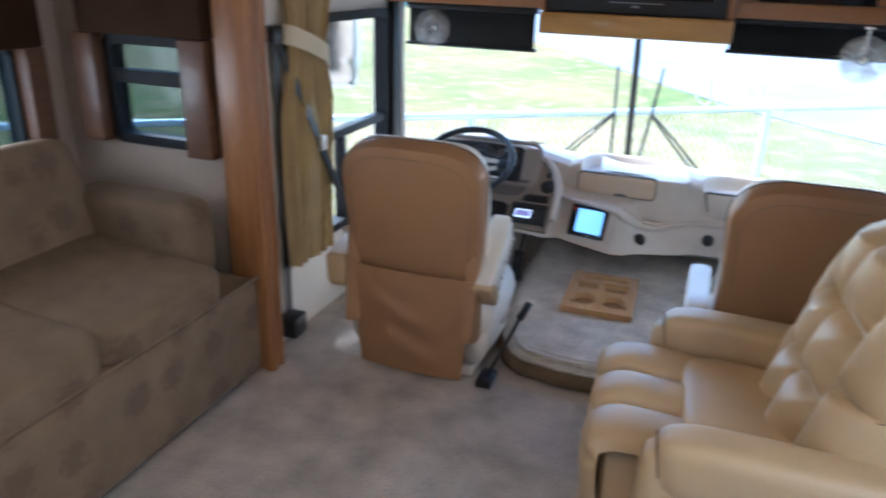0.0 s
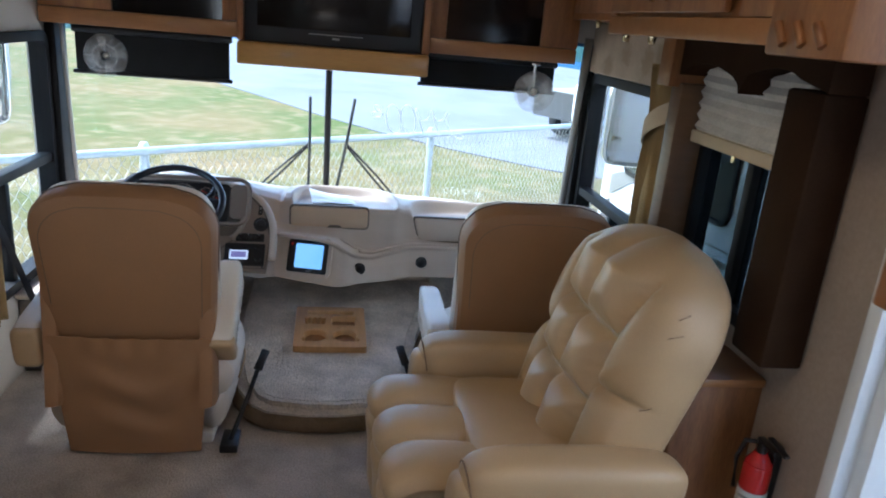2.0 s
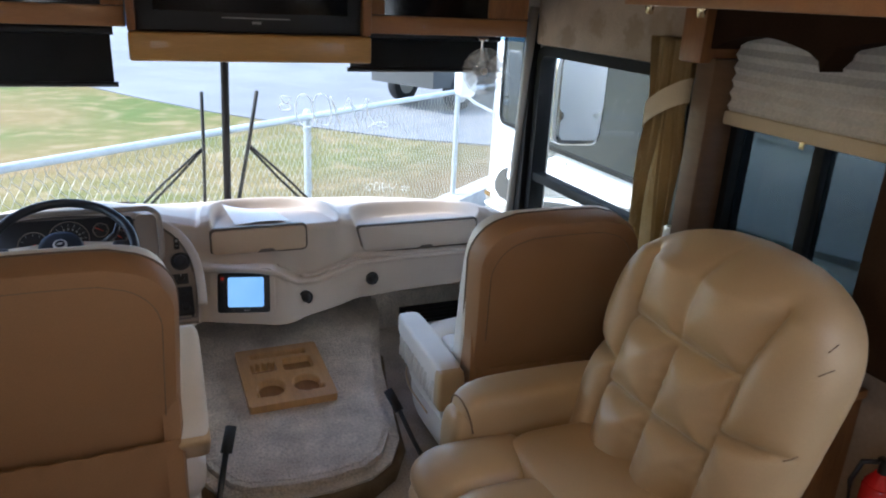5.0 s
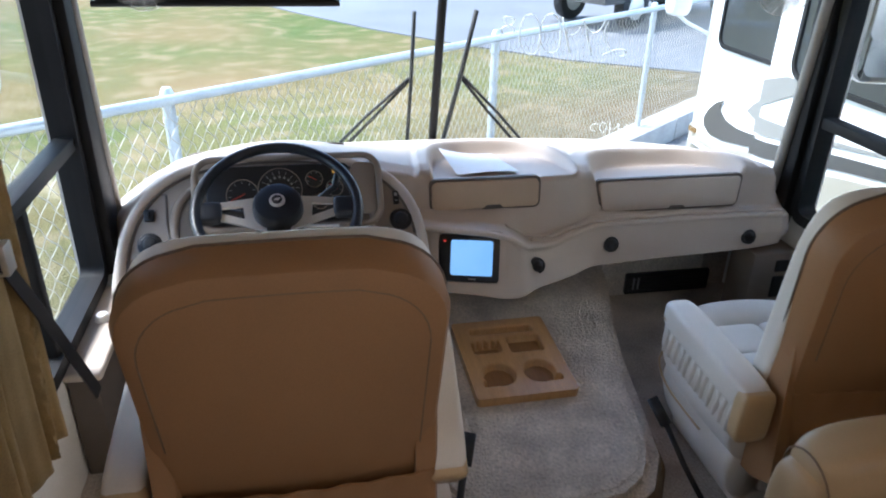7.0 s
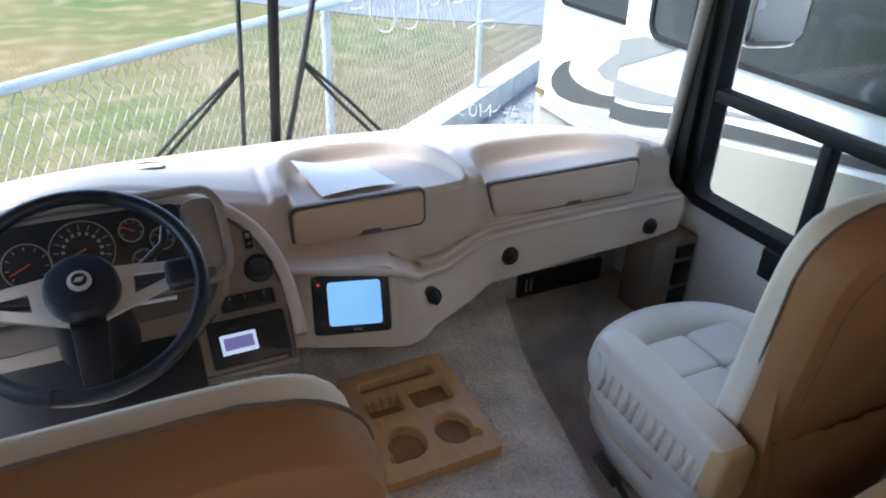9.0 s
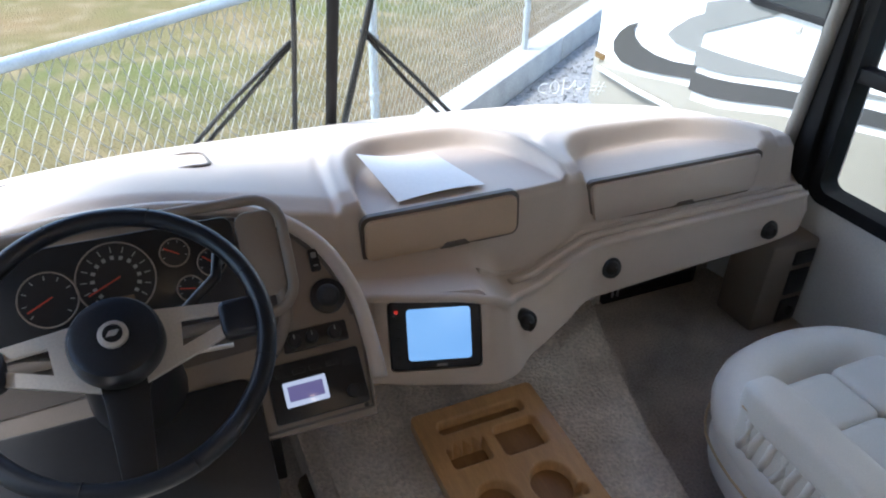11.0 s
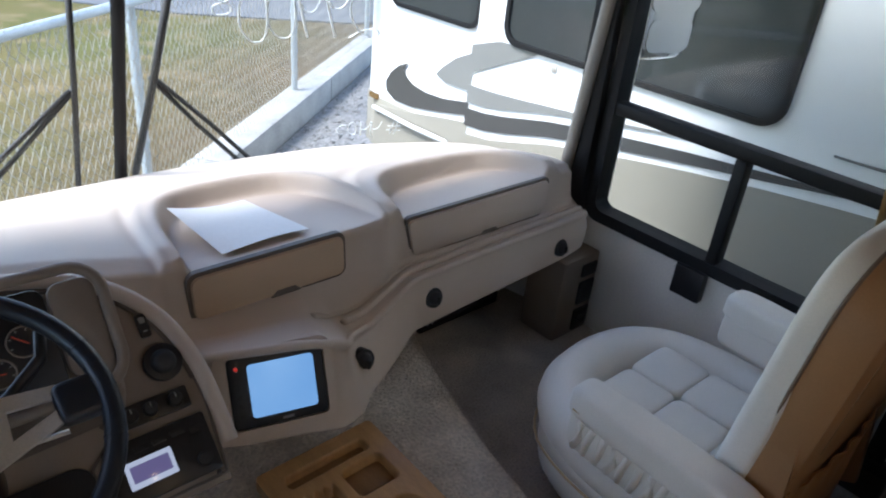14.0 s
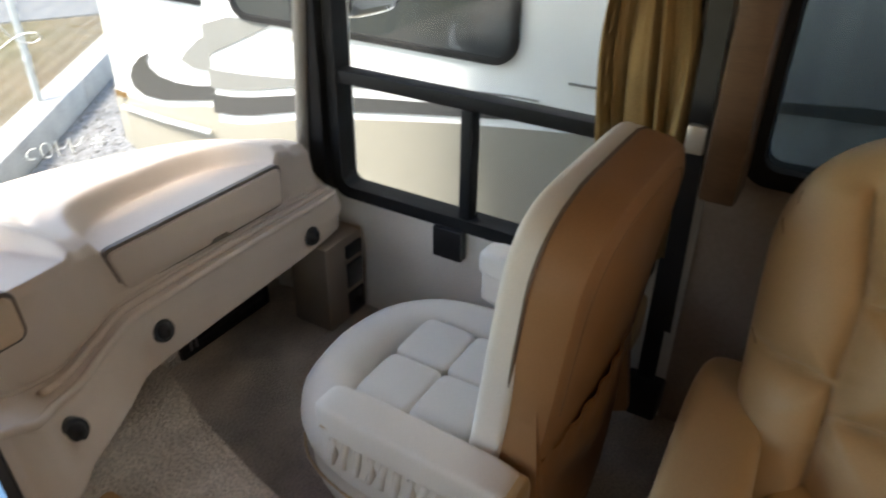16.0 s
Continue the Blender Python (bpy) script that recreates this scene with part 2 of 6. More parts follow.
def join(bm, b, m=None):
    if m:
        bmesh.ops.transform(b, matrix=m, verts=b.verts)
    me = bpy.data.meshes.new("tmp")
    b.to_mesh(me)
    b.free()
    bm.from_mesh(me)
    bpy.data.meshes.remove(me)
    return bm


def B(*a, **k):
    return box(bmesh.new(), *a, **k)


def pillow(bm, sx, sy, sz, e=0.45, n=14, m=None, puff=None):
    """A soft cushion: a rounded cube of these full sizes; e near 0 is boxy, 1 is a ball. puff(x, y, z) shifts its points."""
    b = bmesh.new()
    bmesh.ops.create_cube(b, size=2)
    bmesh.ops.subdivide_edges(b, edges=b.edges[:], cuts=n, use_grid_fill=True)
    p = 2 / max(e, 0.05)
    for v in b.verts:
        c = v.co
        k = (abs(c.x) ** p + abs(c.y) ** p + abs(c.z) ** p) ** (1 / p)
        v.co = Vector((c.x / k * sx / 2, c.y / k * sy / 2, c.z / k * sz / 2))
        if puff:
            v.co = Vector(puff(*v.co))
    return join(bm, b, m)


def cyl(bm, p0, p1, r, r2=None, seg=20, bev=0.0):
    p0, p1 = Vector(p0), Vector(p1)
    b = bmesh.new()
    bmesh.ops.create_cone(b, cap_ends=True, segments=seg, radius1=r, radius2=r if r2 is None else r2, depth=(p1 - p0).length)
    if bev:
        caps = [f for f in b.faces if len(f.verts) > 4]
        bmesh.ops.bevel(b, geom=[e for f in caps for e in f.edges], offset=bev, segments=2, affect="EDGES", profile=0.5)
    q = Vector((0, 0, 1)).rotation_difference(p1 - p0).to_matrix().to_4x4()
    return join(bm, b, Matrix.Translation((p0 + p1) / 2) @ q)


def tube(bm, pts, r, seg=8, closed=False, flat=1.0):
    """A tube along points; flat squeezes it across its second axis."""
    pts = [Vector(p) for p in pts]
    n = len(pts)
    rings = []
    up = Vector((0, 0, 1))
    for i, p in enumerate(pts):
        a, c = pts[(i - 1) % n] if closed or i else p, pts[(i + 1) % n] if closed or i < n - 1 else p
        d = (c - a).normalized()
        s = d.cross(up)
        if s.length < 1e-3:
            s = d.cross(Vector((0, 1, 0)))
        s.normalize()
        t = s.cross(d)
        rings.append([bm.verts.new(p + s * (r * math.cos(k * math.tau / seg)) + t * (r * flat * math.sin(k * math.tau / seg))) for k in range(seg)])
    for i in range(n if closed else n - 1):
        a, c = rings[i], rings[(i + 1) % n]
        for k in range(seg):
            bm.faces.new((a[k], a[(k + 1) % seg], c[(k + 1) % seg], c[k]))
    if not closed:
        bm.faces.new(rings[0][::-1])
        bm.faces.new(rings[-1])
    return bm


def sweep(f, nu, nv, closed_u=False):
    """A sheet of points f(u, v) for u, v in 0..1."""
    bm = bmesh.new()
    g = [[bm.verts.new(f(i / (nu - 1) if not closed_u else i / nu, j / (nv - 1))) for j in range(nv)] for i in range(nu)]
    for i in range(nu if closed_u else nu - 1):
        for j in range(nv - 1):
            bm.faces.new((g[i][j], g[(i + 1) % nu][j], g[(i + 1) % nu][j + 1], g[i][j + 1]))
    return bm


def thicken(bm, t):
    """Gives an open sheet a thickness."""
    bm.normal_update()
    bmesh.ops.solidify(bm, geom=bm.faces[:], thickness=t)
    bmesh.ops.recalc_face_normals(bm, faces=bm.faces[:])


def slab(bm, outline, thick, m=None, bev=0.0):
    """A flat outline in x, y given thickness along z (from 0 up), edges bevelled."""
    b = bmesh.new()
    f = b.faces.new([b.verts.new((x, y, 0)) for x, y in outline])
    r = bmesh.ops.extrude_face_region(b, geom=[f])
    bmesh.ops.translate(b, vec=(0, 0, thick), verts=[v for v in r["geom"] if isinstance(v, bmesh.types.BMVert)])
    bmesh.ops.recalc_face_normals(b, faces=b.faces[:])
    if bev:
        top = [e for e in b.edges if all(v.co.z > thick * 0.99 for v in e.verts)]
        bmesh.ops.bevel(b, geom=top, offset=bev, segments=2, affect="EDGES", profile=0.5)
    return join(bm, b, m)


def rounded(x0, x1, y0, y1, r, n=6):
    """A rectangle's outline with rounded corners."""
    out = []
    for cx, cy, a in ((x1 - r, y1 - r, 0), (x0 + r, y1 - r, 90), (x0 + r, y0 + r, 180), (x1 - r, y0 + r, 270)):
        out += [(cx + r * math.cos(radians(a + 90 * k / n)), cy + r * math.sin(radians(a + 90 * k / n))) for k in range(n + 1)]
    return out


def ring_frame(bm, outer, inner, z0, z1, m=None):
    """A frame between two outlines of the same count."""
    b = bmesh.new()
    rows = [[b.verts.new((x, y, z)) for x, y in o] for o, z in ((outer, z0), (outer, z1), (inner, z1), (inner, z0))]
    n = len(outer)
    for k in range(4):
        a, c = rows[k], rows[(k + 1) % 4]
        for i in range(n):
            b.faces.new((a[i], a[(i + 1) % n], c[(i + 1) % n], c[i]))
    bmesh.ops.recalc_face_normals(b, faces=b.faces[:])
    return join(bm, b, m)


def spline(keys, x):
    """A smooth curve through (x, value) keys (Hermite with limited slopes)."""
    if x <= keys[0][0]:
        return keys[0][1]
    if x >= keys[-1][0]:
        return keys[-1][1]
    for i in range(len(keys) - 1):
        if keys[i][0] <= x <= keys[i + 1][0]:
            break
    (x0, y0), (x1, y1) = keys[i], keys[i + 1]
    h = x1 - x0

    def slope(j):
        if j == 0 or j == len(keys) - 1:
            return 0.0
        a = (keys[j][1] - keys[j - 1][1]) / (keys[j][0] - keys[j - 1][0])
        c = (keys[j + 1][1] - keys[j][1]) / (keys[j + 1][0] - keys[j][0])
        return 0.0 if a * c <= 0 else 2 * a * c / (a + c)

    t = (x - x0) / h
    m0, m1 = slope(i) * h, slope(i + 1) * h
    return (2 * t ** 3 - 3 * t * t + 1) * y0 + (t ** 3 - 2 * t * t + t) * m0 + (-2 * t ** 3 + 3 * t * t) * y1 + (t ** 3 - t * t) * m1


def smooth01(a, b, x):
    t = min(1, max(0, (x - a) / (b - a)))
    return t * t * (3 - 2 * t)


# ---- the coach's shell ----
LX, RX, CEIL_Z = -1.54, 0.84, 2.06
WS = [(-1.53, 3.40), (-1.50, 3.58), (-1.40, 3.85), (-1.255, 3.985), (-0.807, 4.045), (-0.388, 4.058), (0.175, 4.005), (0.52, 3.885), (0.695, 3.76), (0.785, 3.56), (0.815, 3.38)]


def ws_y(x, z):
    """The windshield's place ahead, over the width and up its lean."""
    edge = min(1.0, max(0.0, min(x + 1.53, 0.815 - x) / 0.25))
    return spline(WS, x) - 0.28 * (z - 0.52) * (0.25 + 0.75 * edge)


def panel_with_holes(bm, u0, u1, z0, z1, holes, put):
    """A wall of boxes round its openings (u0, u1, z0, z1), sorted along u; put(u0, u1, z0, z1) adds one."""
    u = u0
    for a, b, c, d in holes:
        if a > u:
            put(u, a, z0, z1)
        if c > z0:
            put(a, b, z0, c)
        if d < z1:
            put(a, b, d, z1)
        u = b
    if u < u1:
        put(u, u1, z0, z1)


part("floor", B(-1.60, 0.90, -2.1, 3.66, -0.08, 0.0), M_CARPET)
tagged(bpy.data.objects["floor"], "beige cut-pile carpet floor of the coach", "floor", kind="structure")
part("ceiling", B(-1.60, 0.90, -2.1, 3.66, CEIL_Z, CEIL_Z + 0.05), M_CEIL)
tagged(bpy.data.objects["ceiling"], "pale padded vinyl ceiling", "ceiling", kind="structure")
part("wall_rear", B(-1.60, 0.90, -2.16, -2.10, -0.08, CEIL_Z), M_WALLPAPER)
tagged(bpy.data.objects["wall_rear"], "plain beige wall closing the coach", "wall", kind="structure")

bm = bmesh.new()
# the rearmost opening is unseen, added to hold the galley fill lamp
panel_with_holes(bm, -2.1, 2.30, 0.0, CEIL_Z, [(-1.7, -0.5, 0.95, 1.55), (0.42, 1.338, 0.0, 1.95), (1.66, 2.22, 0.74, 1.46)], lambda a, b, c, d: box(bm, RX, RX + 0.06, a, b, c, d))
part("wall_right", bm, M_WALLPAPER, smooth=False)
tagged(bpy.data.objects["wall_right"], "beige papered side wall with a window and an entry doorway", "wall", kind="structure")
bm = bmesh.new()
panel_with_holes(bm, 2.30, 3.42, 0.0, CEIL_Z, [(2.40, 3.33, 0.412, 1.29)], lambda a, b, c, d: box(bm, RX, RX + 0.06, a, b, c, d))
part("wall_right_cab", bm, M_PAD, smooth=False)
tagged(bpy.data.objects["wall_right_cab"], "pale cream vinyl cab wall under the passenger window", "wall", kind="structure")
bm = bmesh.new()
# the rearmost opening is unseen, added to hold the dinette fill lamp
panel_with_holes(bm, -2.1, 3.42, 0.0, CEIL_Z, [(-1.9, -0.9, 0.80, 1.55), (-0.6, 2.10, 0.0, 1.85), (2.42, 3.30, 0.37, 1.29)], lambda a, b, c, d: box(bm, LX - 0.06, LX, a, b, c, d))
part("wall_left", bm, M_PAD, smooth=False)
tagged(bpy.data.objects["wall_left"], "cream vinyl side wall with a window and a wide slide-out opening", "wall", kind="structure")

# slide-out alcove for the sofa
bm = bmesh.new()
panel_with_holes(bm, -0.66, 2.18, -0.05, 1.90, [(0.75, 1.90, 0.80, 1.20)], lambda a, b, c, d: box(bm, -2.40, -2.34, a, b, c, d))
part("wall_slide_side", bm, M_WALLPAPER, smooth=False)
tagged(bpy.data.objects["wall_slide_side"], "beige papered slide-out wall behind the sofa", "wall", kind="structure")
bm = bmesh.new()
panel_with_holes(bm, -2.34, -1.605, -0.05, 1.90, [(-2.10, -1.73, 0.86, 1.22)], lambda a, b, c, d: box(bm, a, b, 2.12, 2.18, c, d))
part("wall_slide_front", bm, M_WALLPAPER, smooth=False)
tagged(bpy.data.objects["wall_slide_front"], "beige papered end wall of the slide-out", "wall", kind="structure")
part("wall_slide_rear", B(-2.34, -1.605, -0.66, -0.60, -0.05, 1.90), M_WALLPAPER)
tagged(bpy.data.objects["wall_slide_rear"], "plain end wall of the slide-out", "wall", kind="structure")
part("floor_slide", B(-2.34, -1.605, -0.6, 2.12, -0.05, 0.0), M_CARPET)
tagged(bpy.data.objects["floor_slide"], "carpeted slide-out floor", "floor", kind="structure")
part("ceiling_slide", B(-2.34, -1.605, -0.6, 2.12, 1.85, 1.90), M_CEIL)
tagged(bpy.data.objects["ceiling_slide"], "pale slide-out ceiling", "ceiling", kind="structure")

# front: firewall, cap above the windshield, pillars
part("wall_front", B(-1.60, 0.90, 3.60, 3.66, 0.0, 0.30), M_CARPET)
tagged(bpy.data.objects["wall_front"], "carpeted firewall under the dash", "wall", kind="structure")
bm = sweep(lambda u, v: (-1.53 + 2.345 * u, ws_y(-1.53 + 2.345 * u, 1.44) + 0.004 - 0.02 * v, 1.42 + 0.68 * v), 60, 4)
thicken(bm, 0.03)
part("front_cap", bm, M_CEIL)
tagged(bpy.data.objects["front_cap"], "pale cap above the windshield", "wall", kind="structure")
bm = sweep(lambda u, v: (-1.53 + 2.345 * u, ws_y(-1.53 + 2.345 * u, 0.47) + 0.012, -0.45 + 0.90 * v), 60, 4)
thicken(bm, 0.03)
part("front_nose", bm, M_WHITE)
tagged(bpy.data.objects["front_nose"], "white front body panel below the windshield", "body panel", kind="structure")

windshield = thing("windshield", "two-piece clear windshield with a black centre bar", "windshield", kind="structure")
for a, b in ((0.0, 0.4868), (0.4868, 1.0)):
    bm = sweep(lambda u, v, a=a, b=b: (-1.53 + 2.345 * (a + (b - a) * u), ws_y(-1.53 + 2.345 * (a + (b - a) * u), 0.46 + 0.98 * v), 0.46 + 0.98 * v), 48, 8)
    pane = part("pane", bm, M_WINDSHIELD, windshield)
    pane.visible_shadow = False
bm = sweep(lambda u, v: (-1.53 + 2.345 * u, ws_y(-1.53 + 2.345 * u, 1.315 + 0.12 * v) - 0.006, 1.315 + 0.12 * v), 60, 4)
band = part("sun_band", bm, M_BAND, windshield, "blue tinted strip along the top")
band.visible_shadow = False
bm = bmesh.new()
tube(bm, [(-0.388, ws_y(-0.388, z) - 0.004, z) for z in (0.46, 0.7, 0.95, 1.2, 1.44)], 0.017, 8)
part("centre_bar", bm, M_FRAME, windshield)
for x, s in ((-1.515, 1), (0.80, -1)):
    bm = bmesh.new()
    tube(bm, [(x + s * 0.01, ws_y(x, z) - 0.015, z) for z in (0.40, 0.7, 1.0, 1.25, 1.46)], 0.020, 12)
    ob = part("pillar_trim", bm, M_PILLAR, windshield, "grey-beige corner pillar trim")


for x0, x1, n in ((0.795, RX - 0.002, "right"), (LX + 0.002, -1.495, "left")):
    part("corner_post_" + n, B(x0, x1, 3.365 if x0 > 0 else 3.325, 3.45, 0.36, 1.46, r=0.006), M_FRAME)
    tagged(bpy.data.objects["corner_post_" + n], "black corner post between windshield and side window", "post", kind="structure")


def side_window(name, label, x, y0, y1, z0, z1, bar_z, post_y, into, tint, group=""):
    """A black-framed coach window in a wall at x; the lower part has a slider with an upright at post_y. into: +1 if the room lies at lower x."""
    w = thing(name, label, "window", group=group, kind="structure")
    d0, d1 = (x - 0.018, x + 0.05) if into > 0 else (x - 0.05, x + 0.018)
    m = Matrix(((0, 0, 1, 0), (1, 0, 0, 0), (0, 1, 0, 0), (0, 0, 0, 1)))
    o = rounded(y0, y1, z0, z1, 0.055)
    i = rounded(y0 + 0.038, y1 - 0.038, z0 + 0.038, z1 - 0.038, 0.035)
    part("window_frame", ring_frame(bmesh.new(), o, i, d0, d1, m), M_FRAME, w)
    if bar_z:
        part("crossbar", B(d0 + 0.006, d1 - 0.01, y0 + 0.02, y1 - 0.02, bar_z - 0.019, bar_z + 0.019, r=0.004), M_FRAME, w)
    if post_y:
        part("slider_post", B(d0 + 0.008, d1 - 0.012, post_y - 0.017, post_y + 0.017, z0 + 0.02, (bar_z or z1) - 0.02, r=0.004), M_FRAME, w)
    xm = (d0 + d1) / 2
    for a, b in ((z0 + 0.02, bar_z), (bar_z, z1 - 0.02)) if bar_z else ((z0 + 0.02, z1 - 0.02),):
        g = part("pane", B(xm - 0.002, xm + 0.002, y0 + 0.02, y1 - 0.02, a, b), tint, w)
        g.visible_shadow = False
    return w


win_r = side_window("window_1", "black-framed passenger side window with a lower slider", RX, 2.38, 3.365, 0.392, 1.31, 0.762, 2.912, 1, M_GLASS)
part("latch_cover", B(RX - 0.034, RX - 0.002, 2.904, 2.998, 0.300, 0.396, r=0.004), M_BLACK, win_r, "square black plastic latch cover")
win_l = side_window("window_2", "black-framed driver side window with a lower slider", LX, 2.40, 3.33, 0.35, 1.31, 0.79, 2.86, -1, M_GLASS)
side_window("window_3", "dark-framed sliding window beside the recliner", RX, 1.64, 2.24, 0.72, 1.48, None, 1.93, 1, M_TINT)
w = thing("window_4", "small dark-framed window in the slide-out end wall", "window", kind="structure")
o, i = rounded(-2.12, -1.71, 0.84, 1.24, 0.05), rounded(-2.085, -1.745, 0.875, 1.205, 0.03)
mw = Matrix(((1, 0, 0, 0), (0, 0, -1, 0), (0, 1, 0, 0), (0, 0, 0, 1)))
part("window_frame", ring_frame(bmesh.new(), o, i, -2.17, -2.10, mw), M_FRAME, w)
part("crossbar", B(-2.09, -1.74, 2.104, 2.15, 1.065, 1.115, r=0.004), M_FRAME, w)
g = part("pane", B(-2.10, -1.73, 2.138, 2.142, 0.86, 1.22), M_TINT, w)
g.visible_shadow = False
side_window("window_5", "dark-framed window behind the sofa", -2.34, 0.73, 1.92, 0.78, 1.22, None, 1.30, -1, M_TINT)

# entry doorway
dw = thing("door_1", "open entry doorway with a white frame", "doorway", kind="structure")
for a, b in ((1.331, 1.374), (0.385, 0.465)):
    part("door_frame", B(RX - 0.012, RX + 0.09, a, b, -0.45, 1.95, r=0.006), M_WHITE, dw)
part("door_frame", B(RX - 0.012, RX + 0.09, 0.46, 1.336, 1.90, 1.985, r=0.006), M_WHITE, dw)
leaf = part("door_leaf", B(0.0, 0.80, -0.045, 0.0, -0.45, 1.88, r=0.012), M_WHITE, dw, "white entry door swung open")
leaf.matrix_world = pose(0.865, 1.335, 0.0, 0, 0, 2)
part("latch_plate", B(RX + 0.045, RX + 0.06, 1.331, 1.337, 0.40, 0.56, r=0.002), M_STEEL, dw)
for k in range(2):
    part("step", B(RX - 0.002 + 0.001, RX + 0.32 + 0.25 * k, 0.46, 1.26, -0.24 - 0.22 * k - 0.03, -0.24 - 0.22 * k, r=0.01), M_RUBBER, dw, "ribbed grey entry step")

# ---- outdoors ----
GZ = -0.85


def grass_mat():
    m = mat("autumn_grass", (0.088, 0.118, 0.031), 0.95, var=0.22, scale=0.35, fine=45, bump=1.0, dist=0.04, second=(0.21, 0.145, 0.07), spec=0.1)
    n, l = m.node_tree.nodes, m.node_tree.links
    b = n["Principled BSDF"]
    old = b.inputs["Base Color"].links[0].from_socket
    co, no, mr, mx = n.new("ShaderNodeTexCoord"), n.new("ShaderNodeTexNoise"), n.new("ShaderNodeMapRange"), n.new("ShaderNodeMix")
    no.inputs["Scale"].default_value, no.inputs["Detail"].default_value = 2.6, 6
    mr.inputs[1].default_value, mr.inputs[2].default_value, mr.inputs[4].default_value = 0.50, 0.66, 0.75
    mx.data_type = "RGBA"
    mx.inputs[7].default_value = (0.25, 0.19, 0.105, 1)
    l.new(co.outputs["Object"], no.inputs[0])
    l.new(no.outputs[0], mr.inputs[0])
    l.new(mr.outputs[0], mx.inputs[0])
    l.new(old, mx.inputs[6])
    # dry, worn strip along the fence
    dot, far, dry = n.new("ShaderNodeVectorMath"), n.new("ShaderNodeMapRange"), n.new("ShaderNodeMix")
    dot.operation, dry.data_type = "DOT_PRODUCT", "RGBA"
    dot.inputs[1].default_value = (-0.626, 0.78, 0)
    wob = n.new("ShaderNodeMath")
    wob.operation = "MULTIPLY_ADD"
    wob.inputs[1].default_value = 2.4
    l.new(co.outputs["Object"], dot.inputs[0])
    l.new(no.outputs[0], wob.inputs[0])
    l.new(dot.outputs["Value"], wob.inputs[2])
    far.inputs[1].default_value, far.inputs[2].default_value, far.inputs[3].default_value, far.inputs[4].default_value = 6.0, 8.4, 0.75, 0.0
    l.new(wob.outputs[0], far.inputs[0])
    l.new(far.outputs[0], dry.inputs[0])
    l.new(mx.outputs[2], dry.inputs[6])
    dry.inputs[7].default_value = (0.120, 0.084, 0.050, 1)
    l.new(dry.outputs[2], b.inputs["Base Color"])
    return m


M_GRASS = grass_mat()
bm = sweep(lambda u, v: (-300 + 600 * u, -300 + 600 * v, GZ), 3, 3)
part("ground", bm, M_GRASS)
tagged(bpy.data.objects["ground"], "patchy autumn grass field reaching the horizon", "ground", kind="structure")
F0, FD = Vector((-1.489, 4.608, 0)), Vector((0.78, 0.626, 0)).normalized()
FN = Vector((-FD.y, FD.x, 0))
FM = Matrix(((FD.x, FN.x, 0, F0.x), (FD.y, FN.y, 0, F0.y), (0, 0, 1, 0), (0, 0, 0, 1)))
bm = slab(bmesh.new(), [(-30, -60), (60, -60), (60, -0.15), (-30, -0.15)], 0.006, FM @ shift(0, 0, GZ))
part("gravel_lot", bm, M_GRAVEL)
tagged(bpy.data.objects["gravel_lot"], "pale gravel lot on which the coaches stand", "gravel", kind="structure")
bm = slab(bmesh.new(), [(-11.5, 34.0), (-7, 27.5), (-4.5, 23.4), (-2.3, 19.7), (-0.9, 17.2), (0.4, 15.2), (1.8, 13.5), (3.2, 12.1), (5.2, 10.9), (9, 9.9), (16, 8.6), (60, 2), (60, 60), (-12, 60)], 0.02, shift(0, 0, GZ))
part("road", bm, M_ASPHALT)
tagged(bpy.data.objects["road"], "worn blue-grey asphalt road beyond the grass", "road", kind="structure")

# loose stones by the kerb
rng = random.Random(5)
bm = bmesh.new()
for k in range(1500):
    s, t = rng.uniform(1.5, 9), -rng.uniform(0.16, 1.3)
    p = FM @ Vector((s, t, GZ + 0.006))
    r = rng.uniform(0.012, 0.035)
    q = Euler((rng.random() * 6, rng.random() * 6, rng.random() * 6)).to_matrix()
    vs = [bm.verts.new(p + q @ Vector(c) * r) for c in ((1, 0, -.3), (-.5, .8, -.2), (-.5, -.8, -.3), (0.1, 0.1, 0.8))]
    for a, b, c in ((0, 1, 2), (0, 3, 1), (1, 3, 2), (2, 3, 0)):
        bm.faces.new((vs[a], vs[b], vs[c]))
part("gravel_stones", bm, M_GRAVEL, smooth=False)
tagged(bpy.data.objects["gravel_stones"], "loose pale stones beside the concrete kerb", "gravel", kind="stuff")

kerb = thing("kerb_wall", "low pale concrete kerb under the fence", "kerb", kind="structure")
for k in range(7):
    part("block", B(-4 + 2.4 * k, -4 + 2.4 * k + 2.39, -0.14, 0.12, GZ - 0.05, GZ + 0.24, r=0.02, m=FM), M_CONCRETE, kerb)

fence = thing("chain_link_fence", "galvanised chain-link fence with a round top rail", "fence")
bm = bmesh.new()
tube(bm, [FM @ Vector((s, 0, 0.575 - 0.02 * s / 2.5)) for s in (-6, 0, 2.5, 6, 12)], 0.024, 10)
part("top_rail", bm, M_GALV, fence)
